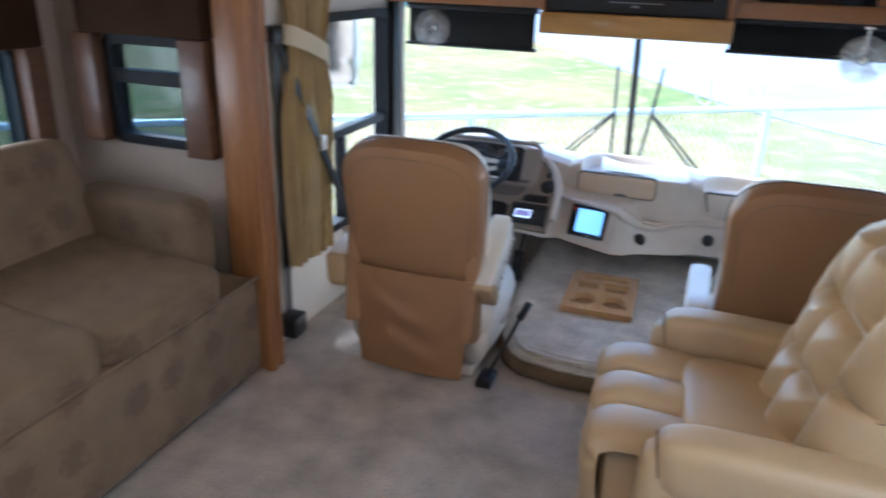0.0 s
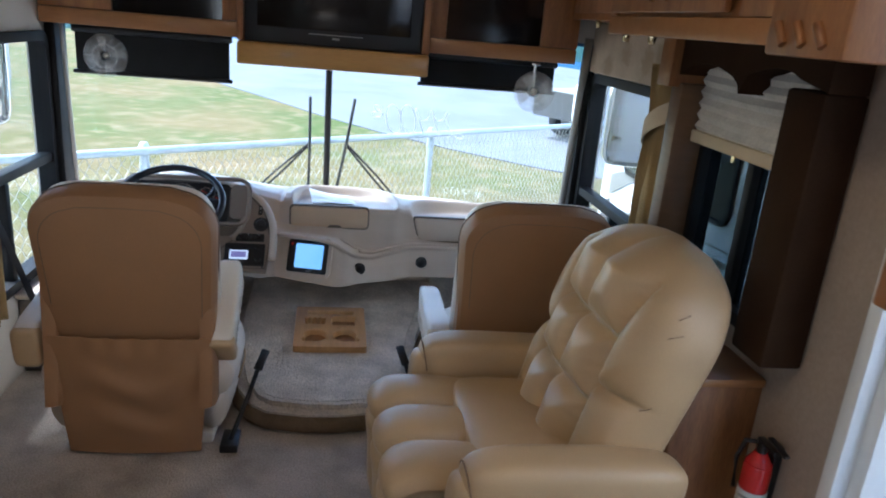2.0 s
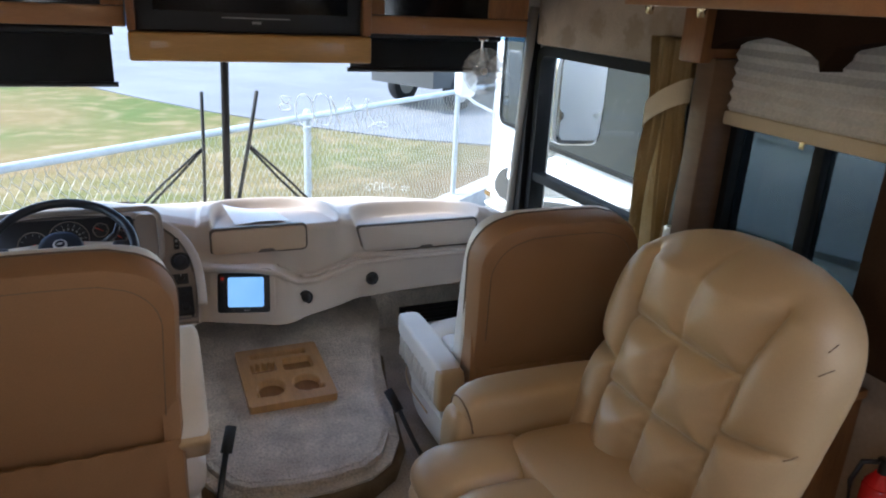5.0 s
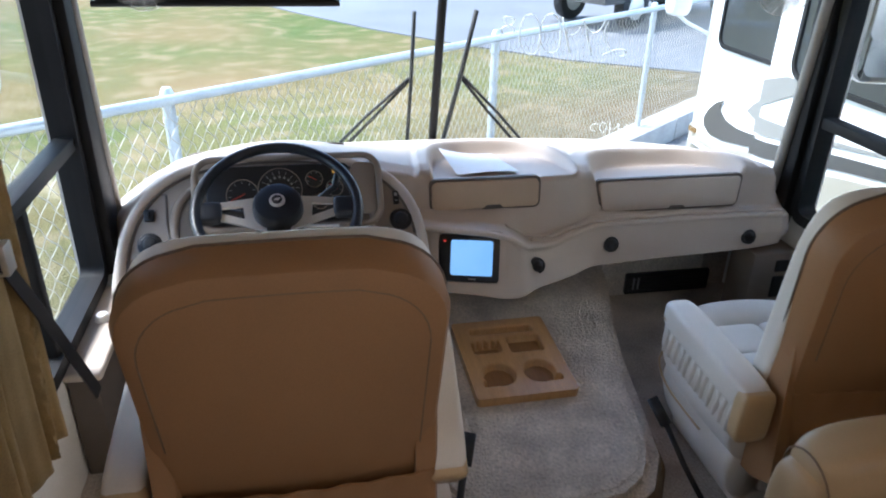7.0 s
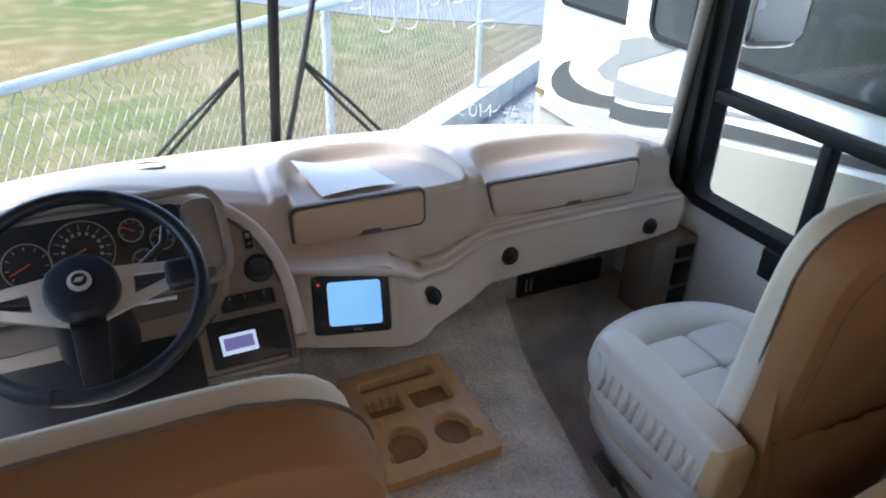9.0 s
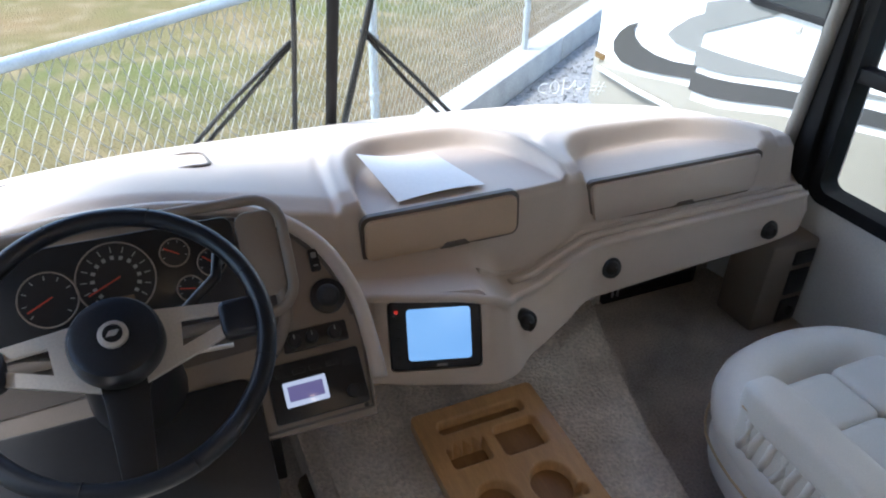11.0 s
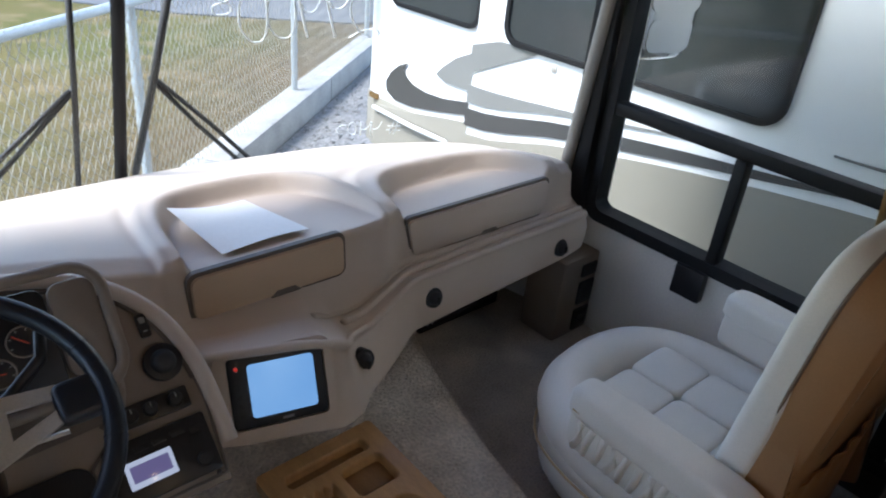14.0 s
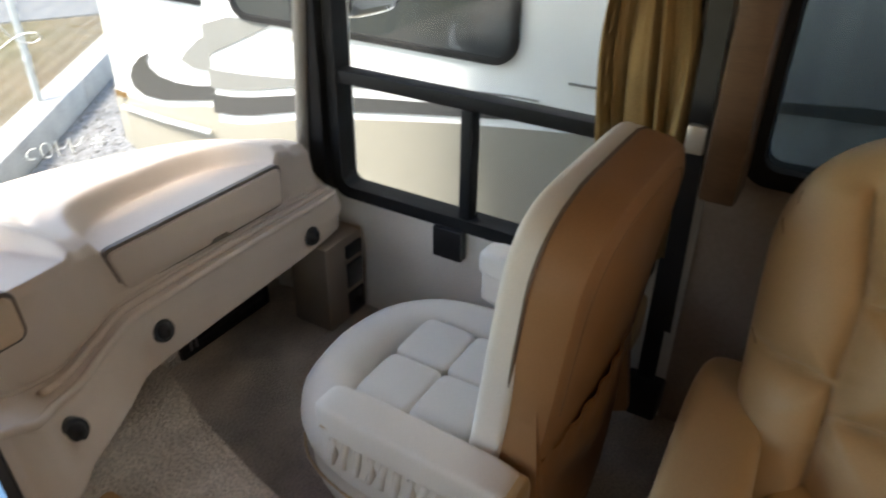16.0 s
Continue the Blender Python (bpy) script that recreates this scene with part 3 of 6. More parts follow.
for k in range(-1, 5):
    s = 2.507 * k
    z = 0.575 - 0.008 * s
    bm = cyl(bmesh.new(), FM @ Vector((s, 0.035, GZ)), FM @ Vector((s, 0.035, z + 0.015)), 0.028, seg=14)
    cyl(bm, FM @ Vector((s, 0.035, z + 0.015)), FM @ Vector((s, 0.035, z + 0.05)), 0.034, 0.02, seg=14, bev=0.004)
    post = part("post", bm, M_GALV, fence)
    for h in (0.10, 0.45, 0.8):
        bm = cyl(bmesh.new(), FM @ Vector((s, 0.035, z - h - 0.012)), FM @ Vector((s, 0.035, z - h + 0.012)), 0.033, seg=12)
        part("tie_band", bm, M_GALV, post)
bm = bmesh.new()
pitch, s0, s1, zb, zt = 0.062, -4.0, 10.0, GZ + 0.26, 0.60
for lean_ in (1, -1):
    for k in range(int((s1 - s0) / pitch)):
        a = s0 + k * pitch
        pts = []
        for j in range(25):
            q = j / 24
            s = a + lean_ * (zt - zb) * 0.62 * q + 0.007 * (1 if j % 2 else -1)
            pts.append(FM @ Vector((s, -0.012 + 0.005 * lean_ * (1 if j % 2 else -1), zb + (zt - zb) * q - 0.008 * s)))
        tube(bm, pts, 0.0024, 3)
part("wire_mesh", bm, M_WIRE, fence, "diamond wire mesh", smooth=False)
tagged(bpy.data.objects["wire_mesh"], kind="stuff")

# neighbouring motorhome
rv = thing("motorhome", "white motorhome with taupe skirt and charcoal swoosh graphics, parked alongside", "motorhome")
bm = bmesh.new()
out = [(1.93, -4.0), (4.35, -4.0), (4.35, 5.5), (4.1, 6.05), (3.6, 6.3), (2.7, 6.3), (2.2, 6.22), (2.0, 6.1), (1.93, 5.9)]
slab(bm, out, 2.75, shift(0, 0, -0.42), 0.08)
part("body", bm, M_WHITE, rv)
bm = bmesh.new()
out2 = [(1.925, -3.98), (4.3, -3.98), (4.345, 5.52), (4.105, 6.06), (3.6, 6.31), (2.7, 6.31), (2.2, 6.23), (1.99, 6.11), (1.922, 5.9)]
slab(bm, out2, 0.36, shift(0, 0, -0.44), 0.01)
part("skirt", bm, M_TAUPE, rv, "taupe painted lower skirt")
part("slide_out", B(1.50, 1.93, 1.75, 4.63, -0.30, 1.75, r=0.03), M_WHITE, rv, "white slide-out room")


def decal(name, pts, x, material, label):
    m = Matrix(((0, 0, -1, x), (1, 0, 0, 0), (0, 1, 0, 0), (0, 0, 0, 1)))
    return part(name, slab(bmesh.new(), pts, 0.004, m), material, rv, label, smooth=False)


def curve_band(top, bot, n=16, a=None, b=None):
    """The outline between two smooth edges over y."""
    a, b = a if a is not None else top[0][0], b if b is not None else top[-1][0]
    ys = [a + (b - a) * k / n for k in range(n + 1)]
    return [(y, spline(top, y)) for y in ys] + [(y, spline(bot, y)) for y in reversed(ys)]


tp = [(1.77, 0.535), (2.5, 0.50), (3.2, 0.425), (4.0, 0.29), (4.63, 0.15)]
decal("stripe", curve_band(tp, [(1.77, -0.29), (4.63, -0.29)]), 1.5, M_TAUPE, "taupe lower panel")
decal("stripe", curve_band([(2.5, 0.545), (3.2, 0.493), (4.0, 0.394), (4.63, 0.285)], [(2.5, 0.540), (3.2, 0.455), (4.0, 0.325), (4.63, 0.195)], a=2.5, b=4.63), 1.496, M_CHARCOAL, "charcoal stripe")
decal("stripe", curve_band([(3.0, 0.56), (4.0, 0.455), (4.63, 0.405)], [(3.0, 0.553), (4.0, 0.43), (4.63, 0.315)]), 1.496, M_GREY, "grey wedge stripe")
decal("stripe", [(4.63, 0.46), (4.63, 0.60), (4.45, 0.655), (4.19, 0.66)], 1.496, M_GREY, "grey wedge stripe")
decal("stripe", curve_band([(1.77, 0.73), (2.9, 0.64)], [(1.77, 0.683), (2.9, 0.632)]), 1.496, M_GREY, "thin grey sweep")
cres = [(5.608, 0.225), (5.70, 0.185), (5.78, 0.12), (5.825, 0.05), (5.81, -0.01), (5.72, -0.05), (5.55, -0.045), (5.3, 0.0), (5.04, 0.055), (5.04, 0.135), (5.25, 0.095), (5.42, 0.085), (5.55, 0.10), (5.63, 0.14), (5.645, 0.18)]
decal("swoosh", cres, 1.922, M_CHARCOAL, "charcoal crescent swoosh")
decal("swoosh", [(5.34, 0.225), (5.30, 0.27), (5.18, 0.36), (5.04, 0.425), (4.64, 0.50), (4.64, 0.20), (5.04, 0.20), (5.25, 0.195)], 1.922, M_GREY, "grey swoosh")
decal("stripe", curve_band([(4.0, 0.09), (5.07, 0.005), (5.6, -0.09), (5.93, -0.13)], [(4.0, -0.43), (5.93, -0.43)]), 1.922, M_TAUPE, "taupe lower panel")


def rv_window(y0, y1, z0, z1, x):
    o, i = rounded(y0, y1, z0, z1, 0.09), rounded(y0 + 0.025, y1 - 0.025, z0 + 0.025, z1 - 0.025, 0.07)
    m = Matrix(((0, 0, -1, x), (1, 0, 0, 0), (0, 1, 0, 0), (0, 0, 0, 1)))
    w = part("window", ring_frame(bmesh.new(), o, i, 0, 0.02, m), M_FRAME, rv)
    part("pane", slab(bmesh.new(), i, 0.008, m), M_RVGLASS, w)


rv_window(3.09, 4.43, 0.655, 1.38, 1.5)
rv_window(5.02, 5.82, 0.545, 1.30, 1.93)
part("compartment_door", B(1.488, 1.50, 2.45, 2.83, 1.02, 1.30, r=0.004), M_WHITE, rv, "square white hatch door")
part("door_latch", B(1.49, 1.50, 4.10, 4.13, 0.60, 0.63, r=0.003), M_STEEL, rv)
bm = bmesh.new()
tube(bm, [(1.90, 5.92, -0.15), (1.88, 5.5, -0.15), (1.88, 5.15, -0.145)], 0.016, 8)
part("trim_bar", bm, M_WHITE, rv, "white moulding bar")
bm = bmesh.new()
tube(bm, [(1.93, 5.98, 0.60), (1.82, 6.10, 0.66), (1.74, 6.12, 0.72)], 0.014, 8)
mir = part("mirror_arm", bm, M_WHITE, rv)
part("mirror_head", pillow(bmesh.new(), 0.16, 0.14, 0.38, 0.4, 6, m=shift(1.72, 6.08, 0.90)), M_WHITE, rv, "white outside mirror")
bm = cyl(bmesh.new(), (1.925, 5.97, -0.02), (1.905, 5.97, -0.02), 0.02)
part("marker_light", B(1.915, 1.93, 5.90, 6.0, -0.10, -0.06, r=0.004), M_AMBER, rv, "small amber side marker")
for y in (4.6, -2.0):
    bm = cyl(bmesh.new(), (2.02, y, GZ + 0.42), (2.30, y, GZ + 0.42), 0.42, seg=32, bev=0.03)
    wh = part("wheel", bm, M_RUBBER, rv)
    part("rim", cyl(bmesh.new(), (2.005, y, GZ + 0.42), (2.05, y, GZ + 0.42), 0.25, 0.22, seg=24, bev=0.01), M_STEEL, wh)

# a dark vehicle on the far road
car = thing("pickup_truck", "black pickup truck parked on the far road", "car", pose(6.6, 16.4, GZ + 0.02, 0, 0, 28))
bm = slab(bmesh.new(), [(-2.6, 0.5), (2.6, 0.5), (2.65, 0.85), (2.5, 1.05), (1.1, 1.1), (0.45, 1.65), (-0.75, 1.68), (-1.0, 1.1), (-2.6, 1.08)], 1.8, Matrix(((1, 0, 0, 0), (0, 0, 1, -0.9), (0, 1, 0, 0), (0, 0, 0, 1))), 0.06)
part("body", bm, M_CHARCOAL, car)
for x in (-1.65, 1.65):
    for y in (-0.92, 0.68):
        wh = part("wheel", cyl(bmesh.new(), (x, y, 0.40), (x, y + 0.24, 0.40), 0.40, seg=28, bev=0.03), M_RUBBER, car)
        part("rim", cyl(bmesh.new(), (x, y - 0.01, 0.40), (x, y + 0.25, 0.40), 0.23, seg=20, bev=0.01), M_STEEL, wh)


# ---- dash ----
XS = (-1.52, -1.44, -1.30, -1.00, -0.74, -0.64, -0.58, -0.50, -0.40, -0.325, -0.28, -0.22, -0.15, -0.06, 0.04, 0.35, 0.60, 0.74, 0.80)
LIP_Y = (3.42, 3.36, 3.335, 3.325, 3.33, 3.325, 3.32, 3.315, 3.31, 3.307, 3.305, 3.302, 3.30, 3.308, 3.34, 3.35, 3.36, 3.38, 3.45)
LIP_Z = (0.48, 0.55, 0.665, 0.725, 0.68, 0.655, 0.645, 0.64, 0.638, 0.637, 0.636, 0.635, 0.632, 0.622, 0.60, 0.598, 0.59, 0.56, 0.49)
FACE_Y = (3.41, 3.32, 3.29, 3.29, 3.29, 3.287, 3.287, 3.288, 3.288, 3.288, 3.288, 3.288, 3.288, 3.298, 3.34, 3.348, 3.354, 3.365, 3.39)
FACE_Z = (0.44, 0.50, 0.60, 0.645, 0.62, 0.58, 0.545, 0.533, 0.531, 0.53, 0.527, 0.523, 0.518, 0.50, 0.474, 0.470, 0.465, 0.455, 0.44)
COVE_Y = (3.405, 3.27, 3.225, 3.22, 3.22, 3.225, 3.245, 3.24, 3.222, 3.212, 3.232, 3.270, 3.282, 3.300, 3.328, 3.336, 3.342, 3.354, 3.37)
COVE_Z = (0.42, 0.485, 0.565, 0.60, 0.58, 0.555, 0.530, 0.516, 0.514, 0.506, 0.480, 0.436, 0.424, 0.442, 0.452, 0.454, 0.450, 0.443, 0.43)
ROLL_Y = (3.40, 3.22, 3.16, 3.15, 3.155, 3.17, 3.186, 3.156, 3.120, 3.098, 3.120, 3.186, 3.214, 3.240, 3.265, 3.273, 3.279, 3.298, 3.34)
ROLL_Z = (0.40, 0.47, 0.53, 0.55, 0.545, 0.53, 0.524, 0.526, 0.525, 0.514, 0.480, 0.434, 0.424, 0.444, 0.458, 0.460, 0.456, 0.446, 0.42)
BROW_Y = (3.395, 3.18, 3.11, 3.10, 3.10, 3.12, 3.199, 3.178, 3.143, 3.112, 3.120, 3.184, 3.212, 3.240, 3.264, 3.272, 3.278, 3.296, 3.33)
BROW_Z = (0.385, 0.44, 0.48, 0.49, 0.49, 0.48, 0.505, 0.506, 0.505, 0.492, 0.455, 0.414, 0.405, 0.424, 0.436, 0.437, 0.434, 0.426, 0.40)
KNOB_Y = (3.39, 3.14, 3.06, 3.05, 3.05, 3.075, 3.182, 3.154, 3.119, 3.092, 3.104, 3.157, 3.188, 3.224, 3.256, 3.268, 3.274, 3.285, 3.32)
KNOB_Z = (0.37, 0.41, 0.43, 0.43, 0.43, 0.41, 0.425, 0.425, 0.425, 0.42, 0.40, 0.385, 0.38, 0.385, 0.39, 0.388, 0.384, 0.38, 0.37)
LOW_Y = (3.40, 3.13, 3.04, 3.03, 3.03, 3.05, 3.14, 3.112, 3.077, 3.052, 3.062, 3.105, 3.145, 3.20, 3.252, 3.266, 3.276, 3.29, 3.33)
LOW_Z = (0.34, 0.37, 0.38, 0.38, 0.375, 0.36, 0.335, 0.332, 0.33, 0.328, 0.325, 0.325, 0.32, 0.312, 0.312, 0.318, 0.323, 0.33, 0.34)
DASH_KEYS = [list(zip(XS, row)) for row in (LIP_Y, LIP_Z, FACE_Y, FACE_Z, COVE_Y, COVE_Z, ROLL_Y, ROLL_Z, BROW_Y, BROW_Z, KNOB_Y, KNOB_Z, LOW_Y, LOW_Z)]
# the two shelf trays: x0, x1, front, back, floor at the front and at the back, reach
TRAYS = ((-0.525, -0.035, 3.29, 3.655, 0.624, 0.592, 0.25), (0.025, 0.605, 3.32, 3.565, 0.583, 0.553, 0.20))


def tray_inside(tray, x, y):
    """About how far inside a tray's rim a place lies, in metres; negative outside."""
    x0, x1, yf, yb, _, _, reach = tray
    u = abs(x - (x0 + x1) / 2) / ((x1 - x0) / 2)
    v = max(0.0, (y - yf) / (yb - yf))
    return (1 - (u ** 3.4 + v ** 2.1) ** 0.42) * reach


def dash_skin(x, y):
    """The top of the dash before its trays are sunk."""
    yr, ly, lz = ws_y(x, 0.5) - 0.012, spline(DASH_KEYS[0], x), spline(DASH_KEYS[1], x)
    t = min(1, max(0, (y - ly) / (yr - ly)))
    z = lz + 0.012 + (0.515 - lz) * (t ** 1.25) + 0.012 * math.sin(math.pi * min(1, t * 1.6)) * (1 if t < 0.625 else 0)
    return z + 0.020 * math.exp(-((t - 0.42) / 0.25) ** 2) * math.exp(-((x + 0.28) / 0.36) ** 2)


def dash_top_z(x, y):
    s = [tray_inside(q, x, y) for q in TRAYS]
    near = max(s)
    # a stepped moulding runs round both trays
    z = dash_skin(x, y) + 0.010 * smooth01(-0.072, -0.050, near) - 0.006 * math.exp(-((near + 0.080) / 0.016) ** 2) + 0.004 * math.exp(-((near + 0.012) / 0.012) ** 2)
    for q, d in zip(TRAYS, s):
        k = smooth01(-0.004, 0.020, d)
        v = min(1, max(0, (y - q[2]) / (q[3] - q[2])))
        z += (min(z, q[4] + (q[5] - q[4]) * v) - z) * k
    return z


@functools.lru_cache(maxsize=None)
def dash_keys(x):
    return [spline(q, x) for q in DASH_KEYS], ws_y(x, 0.5) - 0.012


def dash_point(u, v):
    x = XS[0] + (XS[-1] - XS[0]) * u
    k, yr = dash_keys(x)
    if v < 0.52:
        t = v / 0.52
        y = yr + (k[0] + 0.004 - yr) * t
        return x, y, dash_top_z(x, y) - 0.014 * smooth01(0.93, 1.0, t) * (1 - smooth01(-0.02, 0.02, max(tray_inside(q, x, y) for q in TRAYS))) - 0.03 * smooth01(0.06, 0.0, t)
    t = (v - 0.52) / 0.48 * 7
    top = dash_top_z(x, k[0] + 0.004) - 0.018
    ys = [(0, k[0]), (1, k[2]), (2, k[4]), (3, k[6]), (4, k[8]), (5, k[10]), (6, k[12]), (7, 3.57)]
    zs = [(0, min(k[1] - 0.004, top)), (1, k[3]), (2, k[5]), (3, k[7]), (4, k[9]), (5, k[11]), (6, k[13]), (7, k[13] + 0.01)]
    i = min(6, int(t))
    w = t - i
    w = w * w * (3 - 2 * w) * 0.25 + w * 0.75
    y, z = ys[i][1] + (ys[i + 1][1] - ys[i][1]) * w, zs[i][1] + (zs[i + 1][1] - zs[i][1]) * w
    return x, y * 0.75 + spline(ys, t) * 0.25, z * 0.75 + spline(zs, t) * 0.25


dash = thing("dashboard", "tan moulded plastic dashboard with sunken trays and a driver pod", "dashboard")
part("dash_body", sweep(dash_point, 330, 220), M_DASH, dash, angle=1.4)
# moulded beads along the nose of the ledge and in the cove above it
for ka, kb, rad, dy, dz, x0, x1 in ((6, 7, 0.0095, 0.003, -0.004, -0.575, 0.77), (4, 5, 0.0070, 0.004, 0.001, -0.30, 0.77)):
    led = [x0 + (x1 - x0) * k / 110 for k in range(111)]
    part("dash_ledge", tube(bmesh.new(), [(x, spline(DASH_KEYS[ka], x) + dy, spline(DASH_KEYS[kb], x) + dz) for x in led], rad, 10), M_DASH, dash)
led = [-0.21 + 0.97 * k / 80 for k in range(81)]
part("dash_ledge", tube(bmesh.new(), [(x, 0.55 * spline(DASH_KEYS[4], x) + 0.45 * spline(DASH_KEYS[6], x), 0.5 * spline(DASH_KEYS[5], x) + 0.5 * spline(DASH_KEYS[7], x) + 0.004) for x in led], 0.0085, 10), M_DASH, dash)
# seam line round the top where it meets the glass
bm = bmesh.new()
tube(bm, [(x, ws_y(x, 0.53) - 0.03, 0.522) for x in [-1.46 + 2.22 * k / 60 for k in range(61)]], 0.006, 6)
part("defrost_lip", bm, M_DASH, dash)


def face_plate(x0, x1, z0, z1, y, lean, skew, label, material):
    """A drop-down compartment lid with a shadow gap and a finger notch."""
    m = Matrix(((1, 0, 0, 0), (0, lean, -1, y - lean * (z0 + z1) / 2), (0, 1, 0, 0), (0, 0, 0, 1)))

    def sk(o):
        return [(x + skew * (z1 - z) * max(0, 1 - (x - x0) / (x1 - x0)), z) for x, z in o]

    gap = part("lid_gap", slab(bmesh.new(), sk(rounded(x0 - 0.007, x1 + 0.007, z0 - 0.007, z1 + 0.009, 0.022)), 0.012, m), M_DASH_DARK, dash, "dark shadow gap")
    lid = part("compartment_lid", slab(bmesh.new(), sk(rounded(x0, x1, z0, z1, 0.018)), 0.020, m, 0.005), material, dash, label)
    xc = x0 + (x1 - x0) * 0.57
    part("finger_notch", slab(bmesh.new(), [(xc - 0.035, z0 - 0.001), (xc + 0.035, z0 - 0.001), (xc + 0.022, z0 + 0.012), (xc - 0.022, z0 + 0.012)], 0.0215, m), M_DASH_DARK, lid)


face_plate(-0.526, -0.176, 0.533, 0.623, 3.305, 0.10, 0.0, "tan flip-down lid of the centre compartment", M_LID)
face_plate(0.045, 0.575, 0.472, 0.581, 3.352, -0.04, 0.28, "tan flip-down lid of the passenger compartment", M_DASH)


def air_vent(x, y, z, r=0.023):
    n = Vector((0, -0.95, 0.3)).normalized()
    p = Vector((x, y, z))
    bm = cyl(bmesh.new(), p + n * -0.03, p + n * 0.006, r, seg=24, bev=0.003)
    v = part("ball_vent", bm, M_BLACK, dash, "round black ball vent")
    b = bmesh.new()
    bmesh.ops.create_uvsphere(b, u_segments=16, v_segments=10, radius=r * 0.72)
    part("ball", join(bmesh.new(), b, Matrix.Translation(p + n * 0.002)), M_RUBBER, v)
    part("tab", B(-0.003, 0.003, -0.016, 0.0, -0.010, 0.010, r=0.001, m=Matrix.Translation(p + n * 0.010)), M_RUBBER, v)


air_vent(-0.207, 3.158, 0.379, 0.027)
air_vent(0.085, 3.258, 0.387, 0.027)
air_vent(0.609, 3.272, 0.374, 0.027)

# instrument panel, a sloped plate under the hood
PN = Vector((0, -0.68, 0.73)).normalized()
PU = Vector((0, 0.73, 0.68)).normalized()
PM = Matrix(((1, PU.x, PN.x, 0), (0, PU.y, PN.y, 3.161), (0, PU.z, PN.z, 0.555), (0, 0, 0, 1)))
panel = part("instrument_panel", slab(bmesh.new(), [(-1.42, -0.20), (-0.605, -0.225), (-0.592, -0.08), (-0.605, 0.03), (-0.65, 0.12), (-0.72, 0.172), (-0.82, 0.205), (-1.0, 0.222), (-1.18, 0.21), (-1.30, 0.17), (-1.38, 0.08), (-1.415, -0.05)], 0.02, PM @ shift(0, 0, -0.008), 0.006), M_BEZEL, dash, "taupe driver instrument panel")
arch = [(-1.425, -0.20), (-1.425, -0.05), (-1.39, 0.085), (-1.305, 0.18), (-1.18, 0.222), (-1.0, 0.236), (-0.82, 0.219), (-0.715, 0.184), (-0.64, 0.128), (-0.594, 0.035), (-0.580, -0.08), (-0.592, -0.225)]
bm = bmesh.new()
fine = []
for k in range(len(arch) - 1):
    for j in range(5):
        a, b = arch[k], arch[k + 1]
        fine.append((a[0] + (b[0] - a[0]) * j / 5, a[1] + (b[1] - a[1]) * j / 5))
fine = [tuple(sum(fine[min(len(fine) - 1, max(0, i + d))][c] for d in range(-4, 5)) / 9 for c in (0, 1)) for i in range(len(fine))]
tube(bm, [PM @ Vector((x, y, 0.010)) for x, y in fine], 0.016, 10)
part("panel_rim", bm, M_DASH, dash, "raised tan rim round the panel")
# right wing: switches, vent, controls and radio
wing = [(-0.69, 0.155), (-0.645, 0.118), (-0.608, 0.03), (-0.598, -0.08), (-0.61, -0.21), (-0.80, -0.21), (-0.80, -0.12), (-0.735, -0.06), (-0.70, 0.04), (-0.70, 0.13)]
bm = bmesh.new()
tube(bm, [PM @ Vector((x, y, 0.0125)) for x, y in wing], 0.0034, 6, closed=True)
part("wing_seam", bm, M_DASH_DARK, dash)
for x, y in ((-0.672, 0.125), (-0.622, -0.205)):
    part("screw", cyl(bmesh.new(), PM @ Vector((x, y, 0.011)), PM @ Vector((x, y, 0.0145)), 0.0045, seg=12, bev=0.001), M_BLACK, dash)


ridge = [(-1.245, -0.085), (-1.275, -0.04), (-1.285, 0.04), (-1.26, 0.115), (-1.19, 0.155), (-1.08, 0.172), (-0.955, 0.178), (-0.84, 0.170), (-0.765, 0.145), (-0.725, 0.09), (-0.718, 0.01), (-0.735, -0.05), (-0.78, -0.085)]
run = []
for k in range(len(ridge) - 1):
    run += [tuple(ridge[k][c] + (ridge[k + 1][c] - ridge[k][c]) * j / 4 for c in (0, 1)) for j in range(4)]
run = [tuple(sum(run[min(len(run) - 1, max(0, i + d))][c] for d in (-2, -1, 0, 1, 2)) / 5 for c in (0, 1)) for i in range(len(run))]
part("recess_ridge", tube(bmesh.new(), [PM @ Vector((x, y, 0.012)) for x, y in run], 0.013, 10), M_BEZEL, dash, "rounded taupe ridge round the gauges")
# dark plate that paints the shade inside the gauge recess
part("recess_floor", slab(bmesh.new(), [(x, y) for x, y in run[::3]][::-1], 0.003, PM @ shift(0, 0, 0.0115)), M_DASH_DARK, dash, "dark recess plate painting the shade behind the wheel")
# black plate over the lower part of the panel, below the column
part("lower_plate", slab(bmesh.new(), rounded(-1.24, -0.80, -0.33, -0.105, 0.03), 0.010, PM @ shift(0, 0, 0.012), 0.004), M_BLACK, dash, "black plate under the column")
lwing = [(-1.385, 0.06), (-1.33, 0.125), (-1.305, 0.12), (-1.30, 0.03), (-1.285, -0.06), (-1.25, -0.12), (-1.30, -0.18), (-1.40, -0.18), (-1.402, -0.05)]
part("wing_seam", tube(bmesh.new(), [PM @ Vector((x, y, 0.0125)) for x, y in lwing], 0.0034, 6, closed=True), M_DASH_DARK, dash)
part("rim_gap", tube(bmesh.new(), [PM @ Vector((-0.99 + (x + 0.99) * 0.957, y * 0.945 - 0.004, 0.0125)) for x, y in fine[4:-6]], 0.0045, 6), M_DASH_DARK, dash, "dark gap inside the rim")


